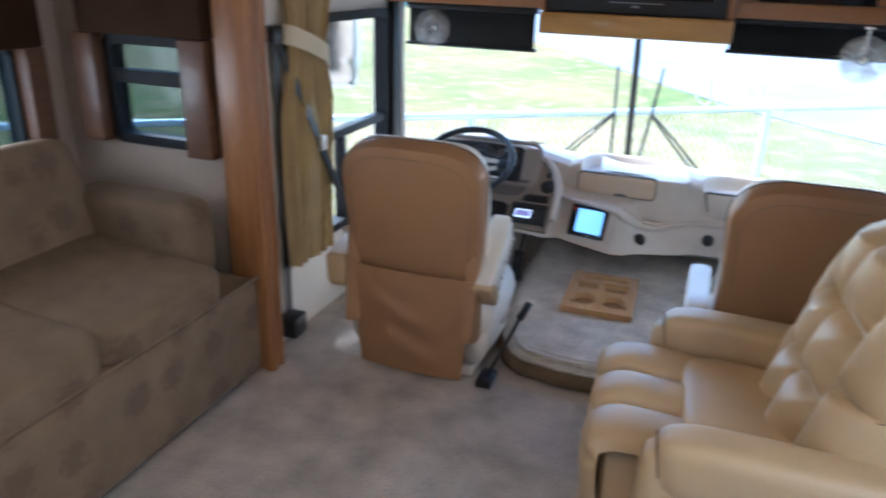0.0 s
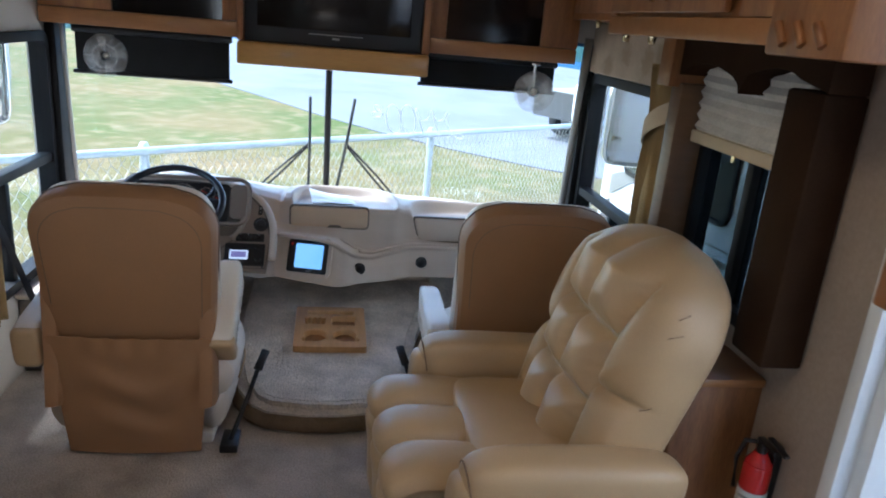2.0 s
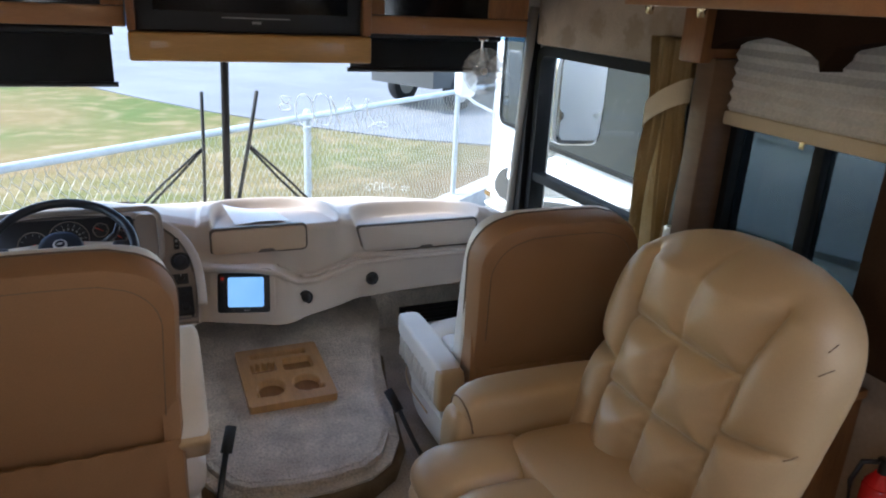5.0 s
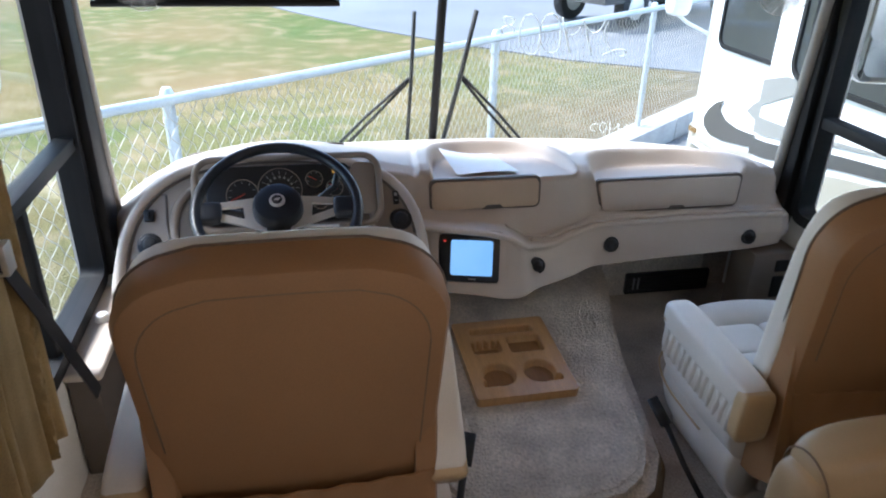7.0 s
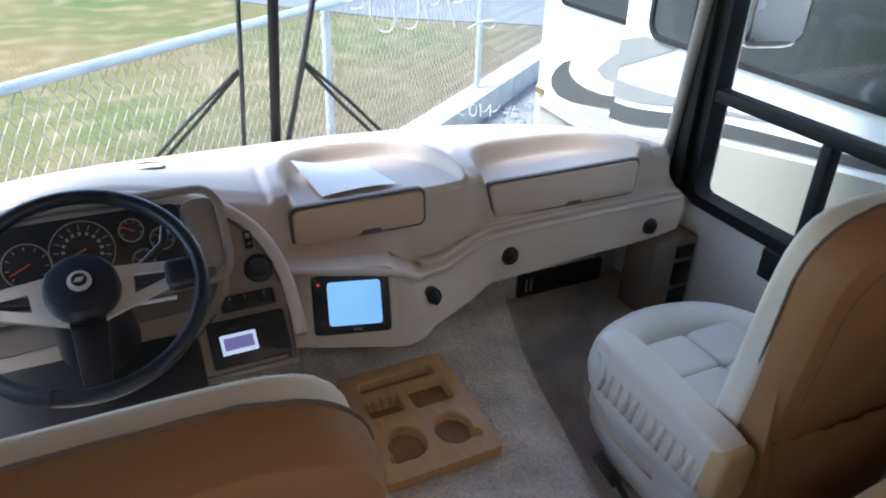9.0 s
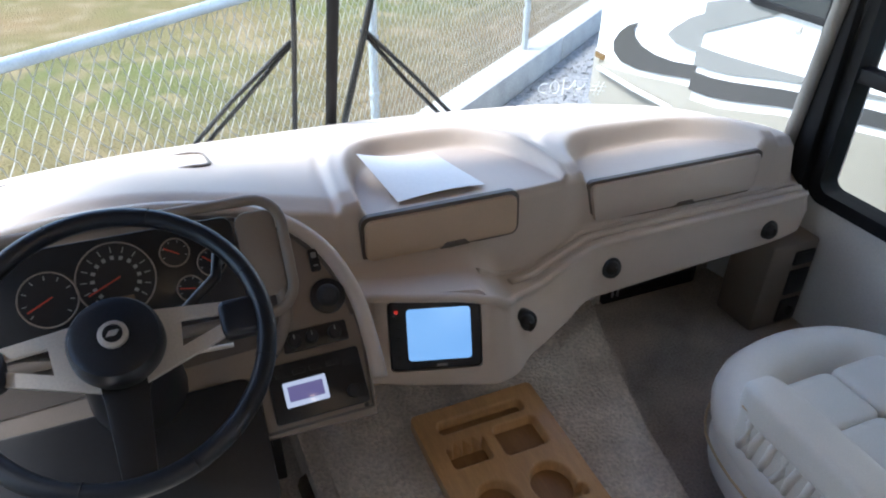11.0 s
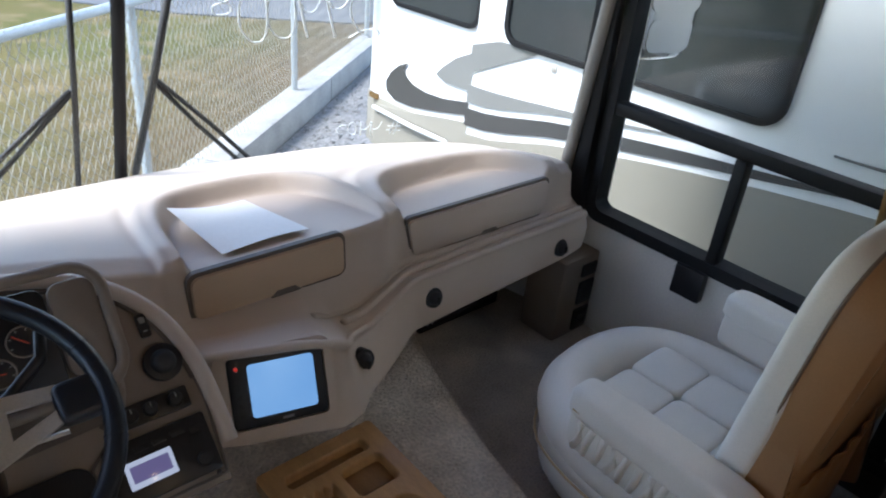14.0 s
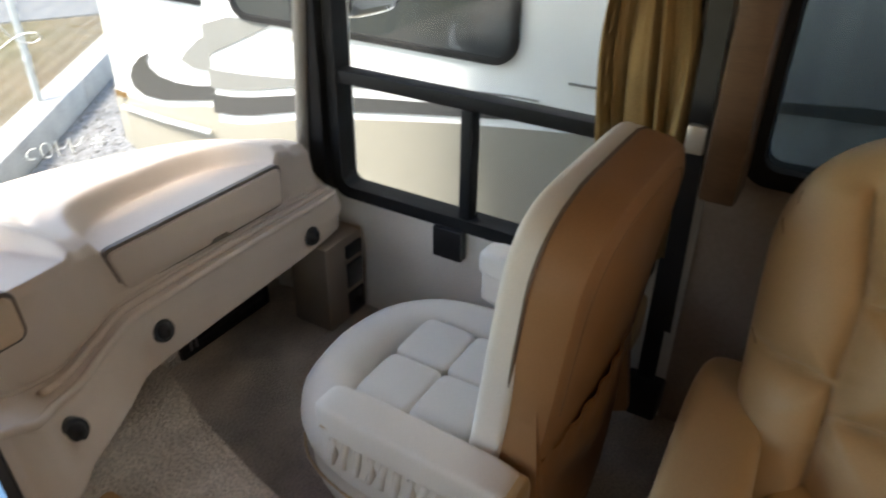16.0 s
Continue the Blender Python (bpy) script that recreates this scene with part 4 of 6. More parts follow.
def on_panel(name, x0, x1, y0, y1, h, material, parent, label="", r=0.004, h0=0.0):
    return part(name, slab(bmesh.new(), rounded(x0, x1, y0, y1, r), h, PM @ shift(0, 0, 0.012 + h0), min(r, h) * 0.4), material, parent, label)


sw = on_panel("rocker_switch", -0.660, -0.642, 0.055, 0.098, 0.006, M_BLACK, dash, "black rocker switch")
on_panel("legend", -0.656, -0.646, 0.080, 0.091, 0.0015, M_DIALMARK, sw, h0=0.006, r=0.002)
on_panel("legend", -0.655, -0.647, 0.064, 0.067, 0.0015, M_DIALMARK, sw, h0=0.006, r=0.001)
vent = part("round_vent", cyl(bmesh.new(), PM @ Vector((-0.643, 0.005, 0.004)), PM @ Vector((-0.643, 0.005, 0.022)), 0.033, seg=28, bev=0.003), M_BLACK, dash, "round black air vent")
part("vent_ball", cyl(bmesh.new(), PM @ Vector((-0.643, 0.005, 0.02)), PM @ Vector((-0.643, 0.005, 0.032)), 0.024, 0.014, seg=24, bev=0.004), M_RUBBER, vent)
vent = part("round_vent", cyl(bmesh.new(), PM @ Vector((-1.345, -0.03, 0.004)), PM @ Vector((-1.345, -0.03, 0.022)), 0.033, seg=28, bev=0.003), M_BLACK, dash, "round black air vent")
part("vent_ball", cyl(bmesh.new(), PM @ Vector((-1.345, -0.03, 0.02)), PM @ Vector((-1.345, -0.03, 0.032)), 0.024, 0.014, seg=24, bev=0.004), M_RUBBER, vent)
on_panel("rocker_switch", -1.362, -1.335, 0.04, 0.075, 0.007, M_BLACK, dash, "black mirror control")
on_panel("rocker_switch", -1.352, -1.345, 0.05, 0.066, 0.012, M_RUBBER, dash)
hv = on_panel("heater_control", -0.742, -0.624, -0.082, -0.045, 0.008, M_BLACK, dash, "black heater control strip")
for x in (-0.722, -0.690, -0.648):
    kn = part("knob", cyl(bmesh.new(), PM @ Vector((x, -0.063, 0.018)), PM @ Vector((x, -0.063, 0.032)), 0.013, 0.011, seg=18, bev=0.002), M_RUBBER, hv)
    part("pointer", B(-0.0012, 0.0012, 0.002, 0.010, 0.0, 0.001, m=PM @ shift(x, -0.063, 0.0325)), M_DIALMARK, kn)
rad = on_panel("car_radio", -0.782, -0.615, -0.200, -0.098, 0.014, M_BLACK, dash, "black radio with a lit display", r=0.006)
on_panel("display", -0.760, -0.684, -0.176, -0.132, 0.0015, M_RADIO, rad, "pale lit display", h0=0.014, r=0.002)
on_panel("display_bar", -0.753, -0.691, -0.167, -0.140, 0.0015, M_RADIO2, rad, h0=0.0155, r=0.002)
part("knob", cyl(bmesh.new(), PM @ Vector((-0.640, -0.175, 0.02)), PM @ Vector((-0.640, -0.175, 0.036)), 0.013, 0.012, seg=20, bev=0.002), M_RUBBER, rad)
for k in range(4):
    on_panel("button", -0.768 + 0.030 * k, -0.745 + 0.030 * k, -0.122, -0.112, 0.003, M_RUBBER, rad, h0=0.014, r=0.002)
on_panel("button", -0.648, -0.632, -0.128, -0.118, 0.003, M_RUBBER, rad, h0=0.014, r=0.002)
for k in range(3):
    s = on_panel("rocker_switch", -1.40 + 0.034 * k, -1.374 + 0.034 * k, -0.155, -0.115, 0.008, M_BLACK, dash, "black rocker switch")
    on_panel("legend", -1.392 + 0.034 * k, -1.382 + 0.034 * k, -0.132, -0.124, 0.0015, M_DIALMARK, s, h0=0.008, r=0.002)

# gauge cluster, more upright, in a dark recess
CN = Vector((0, -0.84, 0.54)).normalized()
CU = Vector((0, 0.54, 0.84)).normalized()
CM = Matrix(((1, 0, 0, -0.985), (0, CU.y, CN.y, 3.208), (0, CU.z, CN.z, 0.645), (0, 0, 0, 1)))
cluster = part("gauge_housing", slab(bmesh.new(), rounded(-0.205, 0.20, -0.085, 0.085, 0.02), 0.012, CM @ shift(0, 0, -0.004), 0.004), M_BLACK, dash, "black gauge cluster")
part("side_plate", slab(bmesh.new(), rounded(0.205, 0.275, -0.07, 0.085, 0.02), 0.012, CM @ shift(0, 0, -0.006), 0.003), M_BEZEL, dash, "taupe plate beside the gauges")
bm = bmesh.new()
tube(bm, [CM @ Vector((x, y, 0.012)) for x, y in rounded(-0.235, 0.285, -0.10, 0.105, 0.05)], 0.010, 8, closed=True)
part("cluster_rim", bm, M_BEZEL, dash)


def gauge(cx, cy, r, a0, a1, n, needle, big):
    g = part("gauge", cyl(bmesh.new(), CM @ Vector((cx, cy, 0.007)), CM @ Vector((cx, cy, 0.0105)), r, seg=36), M_BLACK, cluster, "round gauge with white ticks")
    bm = bmesh.new()
    tube(bm, [CM @ Vector((cx + r * math.cos(k * math.tau / 36), cy + r * math.sin(k * math.tau / 36), 0.011)) for k in range(36)], 0.0016, 5, closed=True)
    part("gauge_ring", bm, M_BEZEL, g)
    bm = bmesh.new()
    for k in range(n + 1):
        a = radians(a0 + (a1 - a0) * k / n)
        box(bm, r * 0.72, r * 0.88, -0.0009, 0.0009, 0, 0.0008, m=CM @ shift(cx, cy, 0.011) @ pose(0, 0, 0, 0, 0, math.degrees(a)))
        if big:
            box(bm, r * 0.53, r * 0.64, -0.003, 0.003, 0, 0.0006, m=CM @ shift(cx, cy, 0.011) @ pose(0, 0, 0, 0, 0, math.degrees(a)))
    part("dial_scale", bm, M_DIALMARK, g, smooth=False)
    bm = box(bmesh.new(), -0.008, r * 0.8, -0.0011, 0.0011, 0, 0.0016, m=CM @ shift(cx, cy, 0.0122) @ pose(0, 0, 0, 0, 0, needle))
    part("needle", bm, M_NEEDLE, g)
    return g


g = gauge(0.0, 0.012, 0.062, 220, -40, 12, 203, True)
part("odometer", slab(bmesh.new(), rounded(-0.022, 0.022, -0.034, -0.018, 0.002), 0.001, CM @ shift(0, 0, 0.0112)), M_LCD, g)
gauge(-0.105, 0.0, 0.045, 220, -40, 8, 205, False)
gauge(0.098, 0.038, 0.024, 200, -20, 5, 150, False)
gauge(0.112, -0.028, 0.022, 200, -20, 5, 170, False)
gauge(0.155, 0.010, 0.024, 200, -20, 5, 140, False)
# an amber reflection on the cluster, put in as a small glowing patch
part("amber_glint", slab(bmesh.new(), rounded(0.150, 0.164, 0.054, 0.064, 0.003), 0.001, CM @ shift(0, 0, 0.009)), M_AMBER, cluster, "small amber glow standing in for a reflection")

# top-of-dash lid over the driver pod
bm = bmesh.new()
o = rounded(-1.28, -0.78, 3.55, 3.80, 0.035)
tube(bm, [(x, y, dash_top_z(x, y) + 0.0025) for x, y in o], 0.0040, 6, closed=True)
part("top_lid_seam", bm, M_DASH_DARK, dash)

# rear-view monitor pod
r_ = Vector((0.174, -0.058, 0.008)).normalized()
u_ = Vector((0.0, 0.055, 0.132))
u_ = (u_ - r_ * u_.dot(r_)).normalized()
n_ = r_.cross(u_)
MM = Matrix(((r_.x, u_.x, n_.x, -0.437), (r_.y, u_.y, n_.y, 3.127), (r_.z, u_.z, n_.z, 0.438), (0, 0, 0, 1)))
part("monitor_rim", ring_frame(bmesh.new(), rounded(-0.118, 0.110, -0.090, 0.088, 0.026), rounded(-0.094, 0.094, -0.074, 0.074, 0.012), -0.03, 0.008, MM), M_DASH, dash, "tan moulded rim round the monitor")
monitor = part("monitor", slab(bmesh.new(), rounded(-0.092, 0.092, -0.072, 0.072, 0.010), 0.012, MM @ shift(0, 0, -0.004), 0.003), M_BLACK, dash, "black rear-view monitor, switched on")
part("screen", slab(bmesh.new(), rounded(-0.056, 0.072, -0.052, 0.056, 0.008), 0.0015, MM @ shift(0, 0, 0.008)), M_SCREEN, monitor, "glowing pale blue screen")
part("power_light", cyl(bmesh.new(), MM @ Vector((-0.076, 0.052, 0.008)), MM @ Vector((-0.076, 0.052, 0.010)), 0.004, seg=10), M_REDLED, monitor)
for k in range(5):
    part("button", slab(bmesh.new(), rounded(-0.082, -0.070, 0.028 - 0.019 * k, 0.036 - 0.019 * k, 0.003), 0.002, MM @ shift(0, 0, 0.008)), M_RUBBER, monitor)
part("maker_mark", B(0.0, 0.022, -0.066, -0.061, 0.008, 0.009, m=MM), M_STICKER, monitor)

# ---- steering wheel ----
WN = Vector((0, -0.515, 0.857)).normalized()
WU = Vector((0, 0.857, 0.515)).normalized()
WM = Matrix(((1, WU.x, WN.x, -0.985), (0, WU.y, WN.y, 2.985), (0, WU.z, WN.z, 0.695), (0, 0, 0, 1)))
wheel = thing("steering_wheel", "dark leather steering wheel with brushed steel spokes", "steering wheel", WM)
R = 0.205
bm = tube(bmesh.new(), [(R * math.cos(k * math.tau / 64), R * math.sin(k * math.tau / 64), 0) for k in range(64)], 0.0145, 14, closed=True)
part("rim", bm, M_WHEEL, wheel)
for a in (20, 70, 110, 160, 200, 250, 290, 340):
    c, s = math.cos(radians(a)), math.sin(radians(a))
    bm = tube(bmesh.new(), [(R * c + 0.0155 * math.cos(k * math.tau / 14) * c, R * s + 0.0155 * math.cos(k * math.tau / 14) * s, 0.0155 * math.sin(k * math.tau / 14)) for k in range(14)], 0.0008, 4, closed=True)
    part("rim_stitch", bm, M_RUBBER, wheel)
for sx in (-1, 1):
    o = [(0.035, 0.044), (0.16, 0.030), (0.16, -0.018), (0.03, -0.064)]
    i = [(0.088, 0.017), (0.143, 0.013), (0.143, -0.003), (0.084, -0.024)]
    bm = ring_frame(bmesh.new(), [(sx * x, y) for x, y in o], [(sx * x, y) for x, y in i], -0.014, -0.006)
    part("spoke", bm, M_STEEL, wheel, "brushed steel spoke with a cut-out", smooth=False)
    part("grip_block", pillow(bmesh.new(), 0.062, 0.058, 0.032, 0.35, 6, m=shift(sx * 0.172, 0.0, -0.009)), M_WHEEL, wheel)
part("lower_spoke", slab(bmesh.new(), [(-0.045, -0.03), (0.045, -0.03), (0.03, -0.07), (0.022, -0.19), (-0.022, -0.19), (-0.03, -0.07)], 0.008, shift(0, 0, -0.024), 0.002), M_BLACK, wheel)
bm = bmesh.new()
cyl(bm, (0, 0, -0.022), (0, 0, 0.032), 0.066, 0.062, seg=40, bev=0.014)
hub = part("hub_pad", bm, M_WHEEL, wheel)
part("badge", cyl(bmesh.new(), (0, 0, 0.030), (0, 0, 0.038), 0.020, seg=28, bev=0.002), M_STEEL, hub, "round silver badge")
part("badge_mark", cyl(bmesh.new(), (0, 0, 0.038), (0, 0, 0.0395), 0.013, seg=24), M_BLACK, hub)
part("badge_stroke", slab(bmesh.new(), [(-0.009, -0.004), (0.004, -0.004), (0.009, 0.004), (-0.004, 0.004)], 0.001, shift(0, 0, 0.0395)), M_STEEL, hub)
bm = cyl(bmesh.new(), (0, 0, -0.30), (0, 0, -0.02), 0.085, 0.060, seg=24, bev=0.006)
part("column_shroud", bm, M_BLACK, wheel)
bm = cyl(bmesh.new(), (0, 0.0, -0.55), (0, 0, -0.28), 0.03, seg=16)
part("column_shaft", bm, M_RUBBER, wheel)
bm = tube(bmesh.new(), [(0.03, 0.02, -0.05), (0.10, 0.05, -0.045), (0.15, 0.085, -0.03), (0.16, 0.12, -0.02)], 0.009, 8)
part("shift_lever", bm, M_BLACK, wheel)
bm = tube(bmesh.new(), [(0.04, -0.01, -0.07), (0.12, -0.015, -0.07), (0.155, -0.018, -0.066)], 0.004, 8)
part("tilt_lever", bm, M_STEEL, wheel)
bm = tube(bmesh.new(), [(-0.03, 0.01, -0.05), (-0.13, 0.03, -0.045), (-0.17, 0.035, -0.04)], 0.008, 8)
part("signal_stalk", bm, M_BLACK, wheel)


def pedal(x, y, z, w, h, label):
    p = thing("pedal", label, "pedal", group="foot pedals")
    part("pad", B(-w / 2, w / 2, -0.012, 0.0, 0.0, h, r=0.005, m=pose(x, y, z, -25, 0, 0)), M_RUBBER, p)
    bm = cyl(bmesh.new(), (x, y + 0.02, z + h * 0.6), (x, y + 0.26, z + h + 0.16), 0.009, seg=10)
    part("arm", bm, M_BLACK, p)


pedal(-0.78, 3.22, 0.05, 0.055, 0.15, "black hinged accelerator pedal")
pedal(-0.90, 3.22, 0.10, 0.11, 0.07, "black rubber brake pedal")
pedal(-1.06, 3.24, 0.10, 0.08, 0.06, "black rubber parking brake pedal")

# ---- engine cover with its carpet ----
def dog_top(y):
    return 0.100 + max(0.0, y - 2.42) * 0.072


o = [(0.20, 3.58), (-0.72, 3.58), (-0.715, 3.2), (-0.70, 2.75), (-0.66, 2.58), (-0.60, 2.475), (-0.54, 2.43), (-0.40, 2.405), (-0.28, 2.405), (-0.16, 2.425), (-0.08, 2.48), (-0.02, 2.58), (0.01, 2.75), (0.05, 3.0), (0.10, 3.2), (0.165, 3.40)]
b = bmesh.new()
f = b.faces.new([b.verts.new((x, y, 0.0)) for x, y in o])
for inset, h in ((0.0, 0.075), (0.035, 0.022), (0.02, 0.003)):
    if inset:
        bmesh.ops.inset_region(b, faces=[f], thickness=inset)
    r = bmesh.ops.extrude_face_region(b, geom=[f])
    nf = [g for g in r["geom"] if isinstance(g, bmesh.types.BMFace)][0]
    bmesh.ops.translate(b, vec=(0, 0, h), verts=nf.verts[:])
    b.faces.remove(f) if f.is_valid else None
    f = nf
for v in b.verts:
    if v.co.z > 0.01:
        v.co.z += max(0.0, v.co.y - 2.42) * 0.072
bmesh.ops.recalc_face_normals(b, faces=b.faces[:])
M_CARPET2 = mat("grey_beige_carpet", (0.77, 0.68, 0.575), 0.95, var=0.17, scale=9, fine=120, bump=1.0, dist=0.014, spec=0.1)
cover = thing("engine_cover", "low carpeted engine cover between the front seats", "engine cover")
part("carpet_cover", b, M_CARPET2, cover, angle=1.0)
M_EDGE = mat("brown_carpet_edge", (0.22, 0.155, 0.095), 0.95, var=0.2, scale=9, fine=300, bump=1.0, dist=0.006, spec=0.1)
part("edge_binding", tube(bmesh.new(), [(x, y - 0.004, 0.036) for x, y in o[2:15]], 0.022, 8, flat=1.5), M_EDGE, cover, "worn brown carpet edge")


# ---- oak console tray ----
TM = Matrix.Translation((-0.326, 2.984, dog_top(2.984) + 0.003)) @ pose(0, 0, 0, math.degrees(math.atan(0.072)), 0, 1.0) @ Matrix.Diagonal((1, 1.055, 1, 1))


def tray_height(x, y):
    """Depth of the tray's pockets at a place on it (0 is the face)."""
    def rect(x0, x1, y0, y1, r=0.012):
        dx, dy = max(x0 + r - x, 0, x - x1 + r), max(y0 + r - y, 0, y - y1 - -r)
        return r - math.hypot(dx, dy)
    def disc(cx, cy, r):
        return r - math.hypot(x - cx, y - cy)
    deep = max(rect(-0.105, 0.105, 0.105, 0.138), rect(0.005, 0.112, 0.010, 0.085), max(disc(-0.062, -0.078, 0.048), rect(-0.118, -0.07, -0.125, -0.10, 0.01)), max(disc(0.062, -0.078, 0.048), rect(0.08, 0.122, -0.125, -0.10, 0.01)))
    w = rect(-0.112, -0.022, 0.018, 0.068 + 0.008 * math.cos(x * 280), 0.010)
    return -0.0265 * smooth01(-0.0015, 0.0025, max(deep, w))


def tray_point(u, v):
    return -0.145 + 0.29 * u, -0.165 + 0.33 * v, 0.028 + tray_height(-0.145 + 0.29 * u, -0.165 + 0.33 * v)


tray = thing("console_tray", "oak console tray with cup holders on the engine cover", "tray", TM)
part("tray_face", sweep(tray_point, 130, 146), M_TRAYWOOD, tray, angle=0.5)
# the pockets' shade is put in as a darker oak on their floors
M_POCKET = mat("shaded_oak_pocket", (0.30, 0.15, 0.05), 0.5, var=0.1, scale=5, fine=60, bump=0.06, stretch=(9, 1, 1))
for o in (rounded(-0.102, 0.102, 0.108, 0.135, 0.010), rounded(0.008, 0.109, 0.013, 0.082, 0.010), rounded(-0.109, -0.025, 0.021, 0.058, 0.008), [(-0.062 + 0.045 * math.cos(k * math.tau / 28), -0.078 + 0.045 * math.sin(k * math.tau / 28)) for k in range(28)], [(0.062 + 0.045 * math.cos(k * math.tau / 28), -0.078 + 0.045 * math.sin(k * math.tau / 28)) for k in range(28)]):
    part("pocket_floor", slab(bmesh.new(), o, 0.002, shift(0, 0, 0.0015)), M_POCKET, tray, "pocket floor with its shade painted as darker oak")
bm = ring_frame(bmesh.new(), rounded(-0.152, 0.152, -0.172, 0.172, 0.012), rounded(-0.1445, 0.1445, -0.1645, 0.1645, 0.008), 0.0, 0.0285)
part("tray_edge", bm, M_TRAYWOOD, tray)

# ---- sheet of paper on the dash ----
def paper_point(u, v):
    a, b_, c, d = Vector((-0.458, 3.561)), Vector((-0.263, 3.583)), Vector((-0.225, 3.355)), Vector((-0.434, 3.347))
    p = a.lerp(b_, u).lerp(d.lerp(c, u), v)
    return p.x, p.y, 0.612 + 0.014 * v + 0.036 * (1 - u) ** 2 * (1 - v) + 0.006 * math.sin(u * 3.1) * v


bm = sweep(paper_point, 16, 16)
thicken(bm, 0.0006)
part("paper_sheet", bm, M_PAPER)
tagged(bpy.data.objects["paper_sheet"], "curled white sheet of paper lying in the dash tray", "paper")

# ---- fuse and speaker column under the dash, heater grille ----
M_KICK = mat("grey_brown_kick_plastic", (0.21, 0.165, 0.125), 0.5, var=0.06, fine=500, bump=0.2, dist=0.0008)
hb = thing("kick_panel", "brown-grey plastic switch column beside the footwell", "kick panel")
part("column_body", B(0.655, 0.835, 3.27, 3.42, 0.0, 0.30, r=0.012), M_KICK, hb)
for a, b_, mt in ((0.225, 0.27, M_RUBBER), (0.12, 0.205, M_BLACK), (0.02, 0.10, M_BLACK)):
    part("socket_plate", B(0.745, 0.818, 3.262, 3.275, a, b_, r=0.004), mt, hb)
part("socket", cyl(bmesh.new(), (0.78, 3.265, 0.06), (0.78, 3.252, 0.06), 0.014, seg=16, bev=0.002), M_RUBBER, hb)
gr = thing("heater_grille", "black louvred heater grille on the firewall", "vent")
GM = Matrix(((1, 0, 0, 0), (0, 0, -1, 3.556), (0, 1, 0, 0), (0, 0, 0, 1)))
part("frame", ring_frame(bmesh.new(), rounded(0.31, 0.67, 0.010, 0.10, 0.008), rounded(0.325, 0.655, 0.024, 0.086, 0.004), 0, 0.012, GM), M_BLACK, gr)
part("backing", B(0.322, 0.658, 3.553, 3.5555, 0.02, 0.09), M_RUBBER, gr)
for k in range(3):
    part("louvre", B(0.325, 0.655, 3.546, 3.553, 0.034 + 0.019 * k, 0.041 + 0.019 * k, r=0.001), M_BLACK, gr)
for x in (0.345, 0.365):
    part("slide_tab", B(x - 0.003, x + 0.003, 3.540, 3.546, 0.030, 0.080, r=0.001), M_STICKER, gr)
part("toe_board", B(0.17, 0.64, 3.557, 3.598, 0.0, 0.30, r=0.004), M_CARPET2)
tagged(bpy.data.objects["toe_board"], "carpeted toe board under the dash", "wall", kind="structure")

# ---- ledge beside the driver's seat ----
led = thing("side_console", "grey-tan plastic ledge under the driver window", "console")
part("console_top", B(-1.538, -1.442, 2.83, 3.30, 0.315, 0.34, r=0.010, seg=3), M_DASH, led)
part("console_side", B(-1.535, -1.462, 2.85, 3.30, 0.0, 0.314, r=0.004), M_DASH_DARK, led, "dark brown lower panel")
part("knob", cyl(bmesh.new(), (-1.495, 3.09, 0.338), (-1.495, 3.09, 0.362), 0.020, 0.017, seg=20, bev=0.004), M_LABEL, led, "round white knob")


# ---- captain's chairs ----
def back_outline(w0, w1, z0, z1, r):
    """Half-widths w0 at the foot to w1 at the shoulder, with rounded top corners."""
    o = [(-w0, z0), (w0, z0)]
    zs = z1 - r
    o += [(w0 + (w1 - w0) * k / 4, z0 + (zs - z0) * k / 4) for k in range(1, 5)]
    o += [(w1 - r * 1.05 + r * 1.05 * math.cos(radians(a)), zs + r * math.sin(radians(a))) for a in range(10, 81, 10)]
    o += [(x * 1.0, z1 + 0.010 * math.cos(x / w1 * 1.5)) for x in (w1 - r * 1.15, w1 * 0.3, 0, -w1 * 0.3, -w1 + r * 1.15)]
    o += [(-x, z) for x, z in reversed(o[2:14])]
    return o


